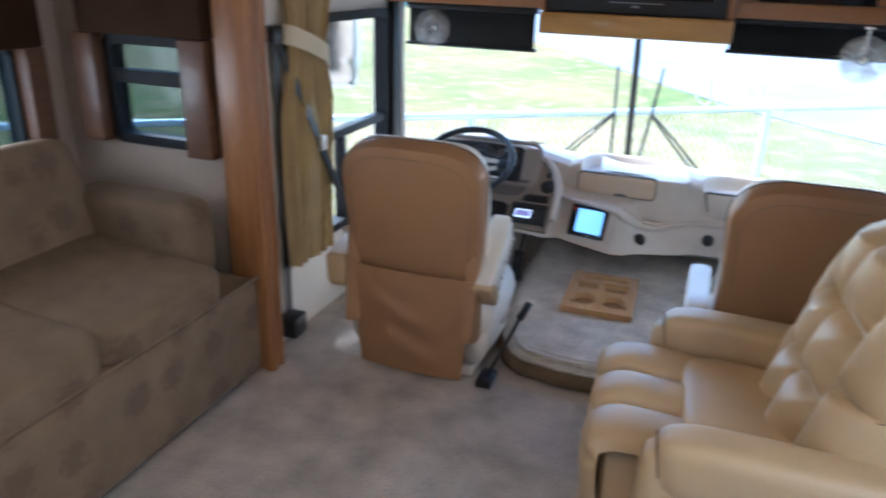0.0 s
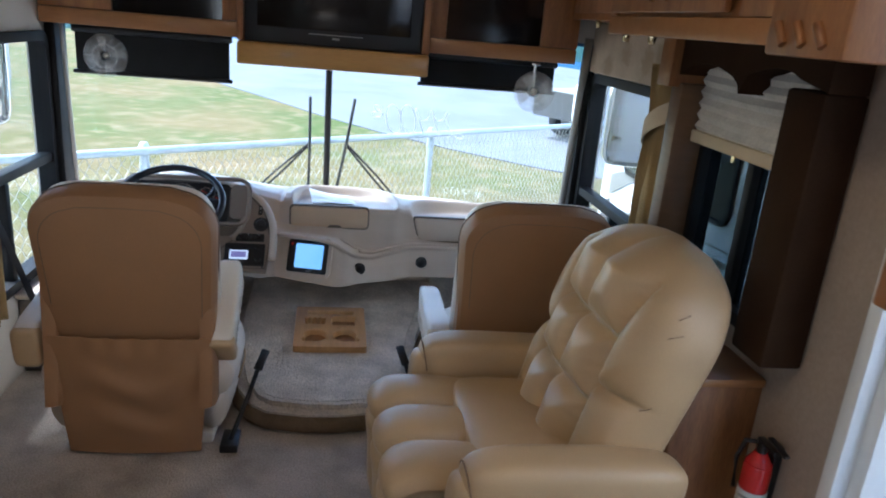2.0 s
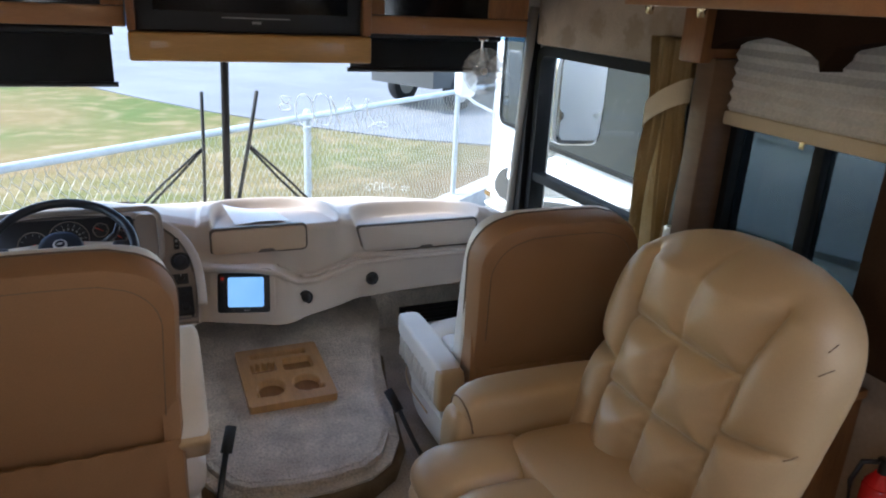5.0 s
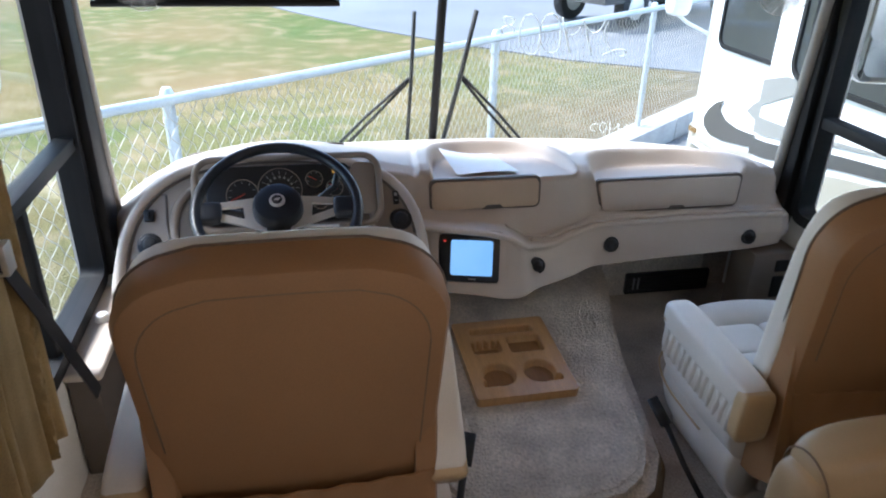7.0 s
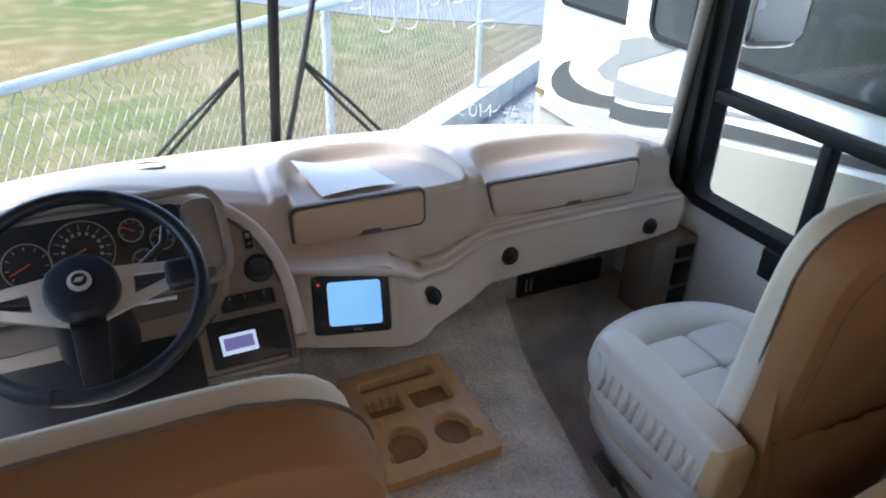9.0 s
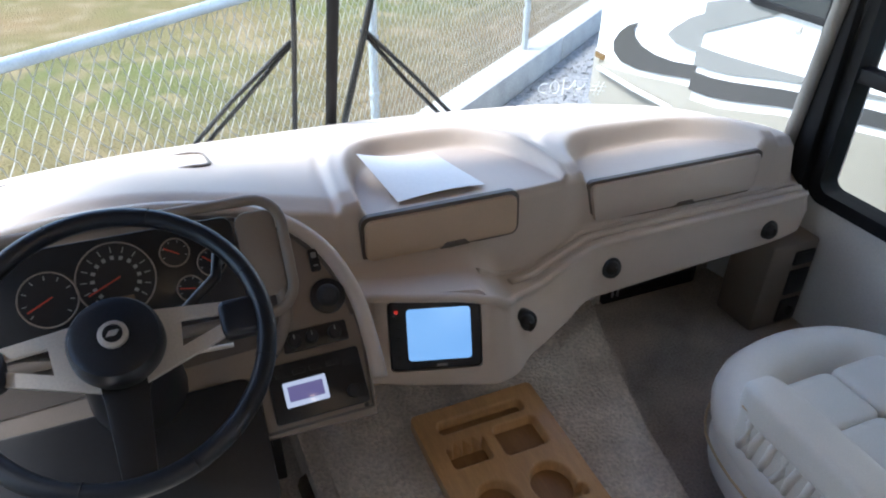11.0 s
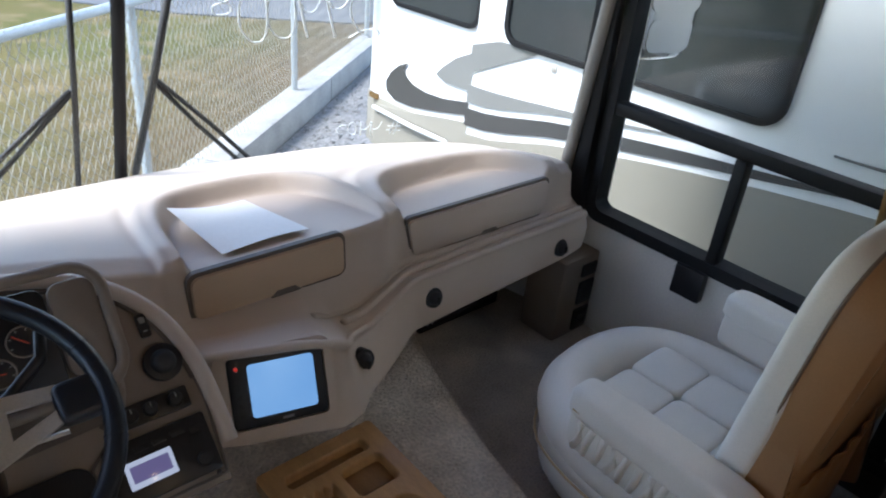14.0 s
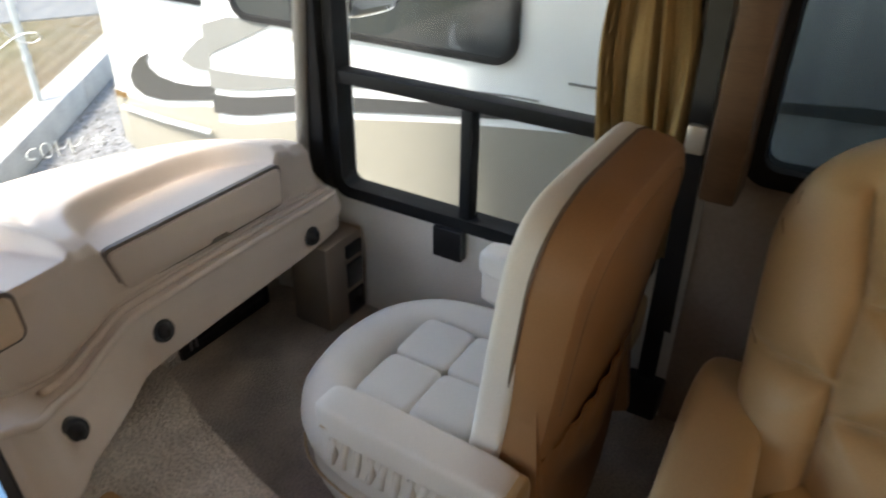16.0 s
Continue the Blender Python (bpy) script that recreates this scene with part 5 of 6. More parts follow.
def captain_chair(label, m, arms, cush_z, top, tilt, group):
    """Rear of the backrest's top at y 0; the chair faces +y. arms: for each side its pitch in degrees, or None."""
    c = thing("captain_chair", label, "seat", m, group)
    lean = pose(0, (top - 0.45) * math.sin(radians(tilt)), 0.45, tilt, 0, 0) @ shift(0, 0, -0.45)
    dz = top - 1.085
    o = back_outline(0.252, 0.272, 0.34, top, 0.12)
    up = Matrix(((1, 0, 0, 0), (0, 0, -1, 0), (0, 1, 0, 0), (0, 0, 0, 1)))
    shell = bmesh.new()
    slab(shell, o, 0.085, lean @ shift(0, 0.085, 0) @ up, 0.036)
    part("backrest", shell, M_SEATBACK, c, "tan vinyl backrest shell")
    inner = [(x * 0.86, 0.46 + (z - 0.46) * 0.93 - 0.01) for x, z in o]
    bm = bmesh.new()
    tube(bm, [lean @ Vector((x, 0.0005, z)) for x, z in inner[2:-1]], 0.0018, 5)
    part("seam", bm, M_SEAM, c)
    bm = bmesh.new()
    tube(bm, [lean @ Vector((x * 1.0, 0.084, z)) for x, z in o], 0.0036, 8, closed=True)
    part("piping", bm, M_PIPING, c, "dark brown piping")
    part("back_cushion", pillow(bmesh.new(), 0.535, 0.085, 0.665, 0.36, 16, m=lean @ shift(0, 0.103, 0.755 + dz)), M_SEATFRONT, c, "pale cream padded back cushion")
    for sx in (-1, 1):
        part("back_bolster", pillow(bmesh.new(), 0.14, 0.07, 0.48, 0.55, 10, m=lean @ shift(sx * 0.185, 0.110, 0.68 + dz)), M_SEATFRONT, c, "pale cream side bolster")
    for z in (0.95, 0.80, 0.65):
        part("back_pad", pillow(bmesh.new(), 0.30, 0.05, 0.15, 0.42, 10, m=lean @ shift(0, 0.116, z + dz)), M_SEATFRONT, c, "pale cream tufted pad")
    for sx in (-1, 1):
        bm = slab(bmesh.new(), [(0.030, 0.20), (0.10, 0.165), (0.20, 0.155), (0.245, 0.175), (0.245, 0.23), (0.220, 0.29), (0.19, 0.36), (0.165, 0.43), (0.145, 0.50), (0.128, 0.57), (0.115, 0.62), (0.09, 0.64), (0.07, 0.60), (0.055, 0.40)], 0.045, Matrix(((0, 0, 1, sx * 0.238 - 0.0225), (1, 0, 0, 0), (0, 1, 0, 0), (0, 0, 0, 1))), 0.0215)
        part("shell_wing", bm, M_SEATBACK, c, "tan vinyl side wing of the shell")
    # seat: horseshoe bolster round four inner pads
    z = cush_z
    pts = [(-0.225, 0.10), (-0.235, 0.26), (-0.23, 0.42), (-0.17, 0.525), (-0.06, 0.56), (0.06, 0.56), (0.17, 0.525), (0.23, 0.42), (0.235, 0.26), (0.225, 0.10)]
    pts = [(x * 1.03, y * 1.13) for x, y in pts]
    bm = bmesh.new()
    fine = []
    for k in range(len(pts) - 1):
        fine += [tuple(pts[k][i] + (pts[k + 1][i] - pts[k][i]) * j / 4 for i in (0, 1)) for j in range(4)]
    fine.append(pts[-1])
    fine = [tuple(sum(fine[min(len(fine) - 1, max(0, i + d))][q] for d in (-2, -1, 0, 1, 2)) / 5 for q in (0, 1)) for i in range(len(fine))]
    tube(bm, [(x, y, z - 0.075) for x, y in fine], 0.075, 16)
    box(bm, -0.22, 0.22, 0.10, 0.50, z - 0.14, z - 0.04, r=0.03, seg=3)
    part("seat_bolster", bm, M_SEATFRONT, c, "pale cream seat bolster")
    for x0, x1, y0, y1 in ((-0.160, 0.0, 0.395, 0.535), (0.0, 0.160, 0.395, 0.535), (-0.160, 0.0, 0.25, 0.395), (0.0, 0.160, 0.25, 0.395), (-0.160, 0.0, 0.10, 0.25), (0.0, 0.160, 0.10, 0.25)):
        bm = pillow(bmesh.new(), x1 - x0, y1 - y0 + 0.004, 0.080, 0.27, 10, m=shift((x0 + x1) / 2, (y0 + y1) / 2, z - 0.045))
        part("seat_pad", bm, M_SEATFRONT, c)
    # side and front apron down to the pedestal
    bm = bmesh.new()
    tube(bm, [(x * 1.005, y * 1.002, z - 0.185) for x, y in fine], 0.055, 12, flat=1.7)
    part("seat_apron", bm, M_SEATFRONT, c)
    bm = bmesh.new()
    tube(bm, [(x * 1.30, y * 1.12 - 0.02, z - 0.14) for x, y in fine[3:-3]], 0.0035, 6)
    part("apron_piping", bm, M_LEATHER, c)
    bm = box(bmesh.new(), -0.19, 0.19, 0.14, 0.46, 0.045, z - 0.17, r=0.02)
    box(bm, -0.24, 0.24, 0.13, 0.50, 0.0, 0.045, r=0.012)
    part("pedestal", bm, M_SEATFRONT, c, "cream covered seat pedestal")
    for sx, pitch in arms:
        am = pose(sx * (0.280 if pitch > 20 else 0.316), 0.09 if pitch > 20 else 0.075, cush_z + (0.065 if pitch > 20 else 0.078), pitch, 0, 0)
        bm = bmesh.new()
        al = 0.31 if pitch > 20 else 0.405
        pillow(bm, 0.082, al, 0.075, 0.32, 10, m=am @ shift(0, al * 0.48, 0.015))
        pillow(bm, 0.062, al - 0.01, 0.12, 0.22, 10, m=am @ shift(0, al * 0.47, -0.045))
        arm = part("armrest", bm, M_SEATFRONT, c, "cream armrest with a gathered side")
        for k in range(12):
            y = (0.030 + 0.031 * k) * al / 0.43
            part("gather", tube(bmesh.new(), [am @ Vector((sx * 0.026, y, -0.004)), am @ Vector((sx * 0.030, y + 0.003, -0.03)), am @ Vector((sx * 0.031, y + 0.004 + 0.006 * math.sin(k * 2.1), -0.06)), am @ Vector((sx * 0.026, y + 0.012, -0.096))], 0.0085, 8), M_SEATFRONT, arm)
        bm = bmesh.new()
        tube(bm, [am @ Vector((sx * 0.036, y, 0.0 - 0.10 * 0)) for y in (0.01, al * 0.5, al * 0.93)], 0.003, 6)
        part("arm_piping", bm, M_LEATHER, arm)
        bm = pillow(bmesh.new(), 0.085, 0.05, 0.14, 0.35, 6, m=am @ shift(0, 0.005, -0.025))
        part("arm_end_cap", bm, M_LEATHER, arm, "tan rear end of the armrest")
    return c


def skirt_sheet(c, w0, w1, z0, z1, y0, y1, folds):
    def f(u, v):
        x = (u - 0.5) * (w0 + (w1 - w0) * v)
        z = z0 + (z1 - z0) * v
        rip = 0.010 * math.sin(v * folds * 6.3 + 2.2 * math.sin(u * 3.1) + 1.1 * math.sin(u * 9 + v * 4)) * math.sin(math.pi * min(1, max(0, v * 1.1))) + 0.004 * math.sin(u * 40) * smooth01(0.8, 1, v)
        return x, y0 + (y1 - y0) * v + rip * math.sin(math.pi * min(0.98, max(0.02, u))) ** 0.6 - 0.018 * math.sin(math.pi * u), z
    bm = sweep(f, 40, 44)
    thicken(bm, 0.004)
    bmesh.ops.recalc_face_normals(bm, faces=bm.faces[:])
    return part("back_skirt", bm, M_SEATBACK, c, "tan cloth skirt gathered below the backrest")


def floor_lever(c, x, y, flip):
    bm = box(bmesh.new(), x - 0.03, x + 0.03, y - 0.07, y + 0.04, 0.0, 0.03, r=0.005)
    lev = part("slide_lever", bm, M_BLACK, c, "black seat-adjusting lever")
    bm = tube(bmesh.new(), [(x, y - 0.03, 0.025), (x + flip * 0.045, y + 0.09, 0.13), (x + flip * 0.075, y + 0.17, 0.215)], 0.009, 8, flat=0.6)
    part("lever_bar", bm, M_BLACK, lev)
    bm = tube(bmesh.new(), [(x + flip * 0.072, y + 0.16, 0.205), (x + flip * 0.095, y + 0.215, 0.255)], 0.017, 10, flat=0.7)
    part("lever_grip", bm, M_RUBBER, lev)


driver = captain_chair("tan vinyl captain's chair behind the steering wheel, skirted at the back", pose(-0.952, 2.205, 0, 0, 0, 0), ((-1, 8), (1, 42)), 0.335, 0.915, 9, "front seats")
skirt_sheet(driver, 0.42, 0.505, 0.012, 0.44, 0.072, 0.055, 2.4)
floor_lever(driver, 0.30, 0.14, 1)
pas = captain_chair("tan and cream captain's chair on the passenger side", pose(0.378, 2.302, 0, 0, 0, 0), ((-1, 2), (1, 2)), 0.32, 0.895, 6.5, "front seats")
skirt_sheet(pas, 0.44, 0.485, 0.012, 0.44, 0.072, 0.055, 1.7)
floor_lever(pas, -0.335, 0.10, -1)
for k in range(2):
    part("seat_switch", B(-0.265, -0.252, 0.20 + 0.06 * k, 0.235 + 0.06 * k, 0.13, 0.15, r=0.003), M_BLACK, pas)

# ---- recliner ----
rec = thing("recliner", "cream leather recliner with tufted back, turned into the aisle", "armchair", pose(0.198, 1.785, 0, 0, 0, 3) @ Matrix.Diagonal((1, 0.84, 0.875, 1)))
part("body", B(-0.24, 0.36, -0.36, 0.36, 0.07, 0.42, r=0.04, seg=3), M_LEATHER, rec)
part("front_filler", B(-0.335, -0.20, -0.30, 0.30, 0.075, 0.46, r=0.03, seg=3), M_LEATHER, rec)
part("base", B(-0.20, 0.30, -0.30, 0.30, 0.0, 0.08, r=0.01), M_BLACK, rec)


def channel(y0, y1):
    """One padded channel rolling over the front of the seat and down."""
    prof = [(-0.10, 0.500), (-0.20, 0.515), (-0.29, 0.520), (-0.345, 0.505), (-0.378, 0.465), (-0.382, 0.40), (-0.372, 0.30), (-0.368, 0.18), (-0.352, 0.10), (-0.30, 0.07)]
    def f(u, v):
        k = v * (len(prof) - 1)
        i = min(len(prof) - 2, int(k))
        t = k - i
        keysx, keysz = [(j, p[0]) for j, p in enumerate(prof)], [(j, p[1]) for j, p in enumerate(prof)]
        x, z = spline(keysx, k), spline(keysz, k)
        d = Vector((spline(keysx, min(k + 0.1, 9)) - spline(keysx, max(k - 0.1, 0)), 0, spline(keysz, min(k + 0.1, 9)) - spline(keysz, max(k - 0.1, 0)))).normalized()
        n = Vector((d.z, 0, -d.x))
        b = (1 - abs(2 * u - 1) ** 2.6) ** 0.5
        pinch = 1 - 0.45 * math.exp(-((v - 0.52) / 0.02) ** 2)
        p = Vector((x, y0 + (y1 - y0) * u, z)) - n * (0.05 * (1 - b * pinch) - 0.012)
        return p
    bm = sweep(f, 18, 60)
    return part("footrest_channel", bm, M_LEATHER, rec, angle=2.0)


for a, b in ((-0.325, -0.10), (-0.10, 0.11), (0.11, 0.325)):
    channel(a, b)
bm = pillow(bmesh.new(), 0.42, 0.55, 0.15, 0.35, 14, m=pose(0.055, 0, 0.455, 0, 4, 0))
part("seat_cushion", bm, M_LEATHER, rec)
for sy, name in ((0.385, "far"), (-0.385, "near")):
    bm = pillow(bmesh.new(), 0.56, 0.165, 0.19, 0.48, 12, m=pose(0.055, sy, 0.525, 0, 3, 0))
    box(bm, -0.20, 0.33, sy - 0.065, sy + 0.065, 0.08, 0.50, r=0.03, seg=3)
    pillow(bm, 0.10, 0.13, 0.30, 0.5, 8, m=shift(-0.20, sy, 0.42))
    arm = part("armrest", bm, M_LEATHER, rec, "plump cream leather armrest")
    bm = bmesh.new()
    tube(bm, [(-0.205 - 0.012 * math.sin(a), sy + 0.070 * math.cos(a) * 1.05, 0.52 + 0.082 * math.sin(a)) for a in [k * math.pi / 10 for k in range(11)]], 0.0025, 5)
    part("arm_seam", bm, M_SEAM, arm)
bl = pose(0.135, 0.018, 0.45, 0, 16, 0)  # local: x thickness, y width, z up the back
BACK_H, BACK_W = 0.725, 0.388


def seam_gap(y, z):
    """Distance to the nearest stitched seam of the tufted back."""
    a = abs(y)
    edge = 0.200 + 0.030 * smooth01(0.42, 0.62, z)
    d = abs(a - edge) if z < 0.60 else math.hypot(a - edge, z - 0.60)
    if a < edge:
        d = min(d, abs(z - 0.42), abs(z - 0.21), a + 0.022 * smooth01(0.42, 0.52, z))
    else:
        d = min(d, abs(z - 0.27 - 0.10 * (a - edge)))
    return d


def back_front(u, v):
    """The tufted front and its rounded sides; u runs across, v from seat to crown."""
    z = BACK_H * v
    w = BACK_W * (1 - 0.10 * (1 - v)) * max(0.0, 1 - max(0.0, (z - 0.40) / (BACK_H - 0.40)) ** 2.7) ** 0.45
    c = math.sin((u - 0.5) * math.pi)
    y = w * c
    rim = max(0.0, math.cos((u - 0.5) * math.pi)) ** 0.55 * min(1.0, max(0.0, (BACK_H - z) / 0.13)) ** 0.5
    d = seam_gap(y, z)
    puff = 0.076 * (1 - math.exp(-(d / 0.034) ** 0.85))
    wrinkle = 0.0022 * math.sin(y * 55 + 9 * math.sin(z * 21)) * math.exp(-(d / 0.03) ** 2)
    x = 0.085 - rim * (0.125 + puff + wrinkle) - 0.016 * math.sin(math.pi * v) * rim
    return bl @ Vector((x, y, z))


bm = sweep(back_front, 110, 110)
part("tufted_back", bm, M_LEATHER, rec, "tufted cream leather back", angle=2.5)


def back_at(y, z):
    """The place on the tufted front at a width and height of the back."""
    w = BACK_W * (1 - 0.10 * (1 - z / BACK_H)) * max(0.0, 1 - max(0.0, (z - 0.40) / (BACK_H - 0.40)) ** 2.7) ** 0.45
    return back_front(0.5 + math.asin(max(-0.98, min(0.98, y / w))) / math.pi, z / BACK_H)


seams = [[(0.0, 0.02 + 0.40 * k / 16) for k in range(17)]]
for s_ in (-1, 1):
    seams.append([(s_ * (0.200 + 0.030 * smooth01(0.42, 0.62, z)), z) for z in [0.02 + 0.56 * k / 24 for k in range(25)]])
for z in (0.21, 0.42):
    seams.append([(-0.195 + 0.39 * k / 20, z) for k in range(21)])
for run in seams:
    part("seam", tube(bmesh.new(), [back_at(y, z) + Vector((0.0005, 0, 0)) for y, z in run], 0.0022, 5), M_SEAM, rec)


def back_rear(u, v):
    z = BACK_H * v
    w = BACK_W * (1 - 0.10 * (1 - v)) * max(0.0, 1 - max(0.0, (z - 0.40) / (BACK_H - 0.40)) ** 2.7) ** 0.45
    rim = max(0.0, math.cos((u - 0.5) * math.pi)) ** 0.6 * min(1.0, max(0.0, (BACK_H - z) / 0.10)) ** 0.5
    return bl @ Vector((0.085 + 0.085 * rim, w * math.sin((u - 0.5) * math.pi), z))


part("back_shell", sweep(back_rear, 40, 40), M_LEATHER, rec, angle=2.5)
for s in (-1, 1):
    for z, q in ((0.52, 0.05), (0.575, 0.035), (0.30, 0.055)):
        bm = tube(bmesh.new(), [back_front(0.5 + s * (0.452 - 0.001 * k), (z - 0.006 * k) / BACK_H) + Vector((-0.001, 0, 0)) if k == 0 else back_front(0.5 + s * (0.452 - q * 0.9 * k / 3), (z - 0.007 * k) / BACK_H) + Vector((-0.0005, 0, 0)) for k in range(4)], 0.0016, 5)
        part("pleat", bm, M_SEAM, rec)

# ---- wooden side cabinet behind the recliner ----
sc = thing("side_cabinet", "honey oak low side cabinet against the wall behind the recliner", "cabinet")
part("cabinet_body", B(0.60, RX - 0.003, 1.66, 1.86, 0.0, 0.62, r=0.004), M_WOOD, sc)
part("cabinet_top", B(0.59, RX - 0.003, 1.65, 1.87, 0.62, 0.645, r=0.006), M_WOOD_H, sc)

# ---- fire extinguisher ----
fe = thing("fire_extinguisher", "red fire extinguisher hung on the wall by the entry", "fire extinguisher", pose(RX - 0.053, 1.537, 0.27) @ Matrix.Diagonal((0.8, 0.8, 0.84, 1)))
bm = cyl(bmesh.new(), (0, 0, 0.0), (0, 0, 0.24), 0.045, seg=28, bev=0.012)
cyl(bm, (0, 0, 0.24), (0, 0, 0.275), 0.042, 0.020, seg=28)
part("cylinder", bm, M_RED, fe)
part("label_band", cyl(bmesh.new(), (0, 0, 0.05), (0, 0, 0.15), 0.0457, seg=28), M_LABEL, fe, "white printed label")
for k in range(4):
    part("print_bar", B(-0.03, 0.03, -0.047, -0.043, 0.065 + 0.02 * k, 0.073 + 0.02 * k, m=pose(0, 0, 0, 0, 0, -50)), M_STICKER, fe)
part("valve", cyl(bmesh.new(), (0, 0, 0.272), (0, 0, 0.31), 0.016, seg=16), M_BLACK, fe)
bm = box(bmesh.new(), -0.012, 0.012, -0.075, 0.02, 0.305, 0.318, r=0.003)
box(bm, -0.010, 0.010, -0.085, 0.01, 0.335, 0.345, r=0.003, m=pose(0, 0, 0.0, 6, 0, 0))
part("handle", bm, M_BLACK, fe)
part("hose", tube(bmesh.new(), [(0.0, 0.015, 0.30), (-0.03, 0.045, 0.29), (-0.04, 0.06, 0.22), (-0.035, 0.05, 0.12)], 0.008, 8), M_BLACK, fe)
part("wall_bracket", B(0.035, 0.064, -0.02, 0.02, 0.03, 0.30, r=0.003), M_BLACK, fe)

# ---- cabinets over the windshield ----
def glass_cabinet(label, x0, x1, gx0, gx1):
    c = thing("overhead_cabinet", label, "cabinet", group="cabinets over the windshield")
    part("cabinet_body", B(x0, x1, 3.27, 3.60, 1.345, 2.05), M_WOODDARK, c, "dark cabinet carcass")
    part("bottom_rail", B(x0, x1, 3.245, 3.275, 1.345, 1.408, r=0.005), M_WOOD_H, c)
    part("stile", B(x0, gx0, 3.245, 3.275, 1.410, 2.05, r=0.005), M_WOOD, c)
    part("stile", B(gx1, x1, 3.245, 3.275, 1.410, 2.05, r=0.005), M_WOOD, c)
    part("door_glass", B(gx0 + 0.001, gx1 - 0.001, 3.258, 3.266, 1.410, 2.04), M_DARKGLASS, c, "smoked glass door")
    return c


glass_cabinet("oak overhead cabinet with smoked glass door, driver side", -1.525, -0.748, -1.245, -0.815)
glass_cabinet("oak overhead cabinet with smoked glass door, passenger side", 0.042, 0.70, 0.115, 0.532)
tvc = thing("tv_cabinet", "oak television cabinet hanging over the windshield", "cabinet")
part("cabinet_body", B(-0.742, 0.036, 3.21, 3.60, 1.27, 2.05), M_WOODDARK, tvc)
# brighter orange oak: the light falling on the rail is in its colour
M_LITOAK = mat("lit_oak", (0.52, 0.28, 0.075), 0.36, var=0.08, scale=3, fine=40, bump=0.06, coat=0.35, second=(0.44, 0.225, 0.055), stretch=(0.7, 9, 9))
part("bottom_rail", B(-0.744, 0.038, 3.145, 3.20, 1.248, 1.338, r=0.010, seg=3), M_LITOAK, tvc, "oak rail with the orange light on it painted in")
part("stile", B(-0.744, -0.718, 3.15, 3.20, 1.340, 2.05, r=0.006), M_WOOD, tvc)
part("stile", B(0.006, 0.038, 3.15, 3.20, 1.340, 2.05, r=0.006), M_WOOD, tvc)
part("bottom_panel", B(-0.735, 0.03, 3.20, 3.60, 1.25, 1.268), M_WOOD_H, tvc)
tv = thing("television", "black flat television set, switched off", "television")
part("bezel", B(-0.716, 0.004, 3.168, 3.20, 1.340, 1.98, r=0.006), M_BLACK, tv)
part("screen", B(-0.665, -0.045, 3.160, 3.167, 1.402, 1.93, r=0.003), M_TVGLASS, tv, "dark glossy screen")
part("maker_mark", B(-0.365, -0.335, 3.1655, 3.169, 1.368, 1.376), M_STICKER, tv)
part("speaker_slot", B(-0.46, -0.24, 3.1655, 3.169, 1.384, 1.388), M_STICKER, tv)


def visor(x0, x1, y, z0, z1, label):
    v = thing("sun_visor", label, "visor", group="sun visors")
    bm = sweep(lambda u, w: (x0 + (x1 - x0) * u, y + 0.004 * math.sin(u * 9) * (1 - w), z0 + (z1 - z0) * w), 24, 6)
    thicken(bm, 0.005)
    part("cloth", bm, M_VISOR, v)
    part("bottom_bar", cyl(bmesh.new(), (x0 - 0.012, y, z0), (x1 + 0.012, y, z0), 0.009, seg=12), M_BLACK, v)
    part("roller", cyl(bmesh.new(), (x0 - 0.01, y + 0.005, z1), (x1 + 0.01, y + 0.005, z1), 0.017, seg=14), M_BLACK, v)


visor(-1.42, -0.80, 3.33, 1.155, 1.330, "black roller visor hanging at the driver's side of the windshield")
visor(0.035, 0.66, 3.42, 1.200, 1.330, "black roller visor hanging at the passenger's side of the windshield")


def milky_mat(name, color, cover):
    """Thin clear plastic that catches some light."""
    m = bpy.data.materials.new(name)
    m.use_nodes = True
    n, l = m.node_tree.nodes, m.node_tree.links
    b, tr, mx = n["Principled BSDF"], n.new("ShaderNodeBsdfTransparent"), n.new("ShaderNodeMixShader")
    b.inputs["Base Color"].default_value, b.inputs["Roughness"].default_value = (*color, 1), 0.18
    mx.inputs[0].default_value = cover
    l.new(tr.outputs[0], mx.inputs[1])
    l.new(b.outputs[0], mx.inputs[2])
    l.new(mx.outputs[0], n["Material Output"].inputs[0])
    return m


M_CLEAR = milky_mat("clear_plastic", (0.75, 0.75, 0.73), 0.30)


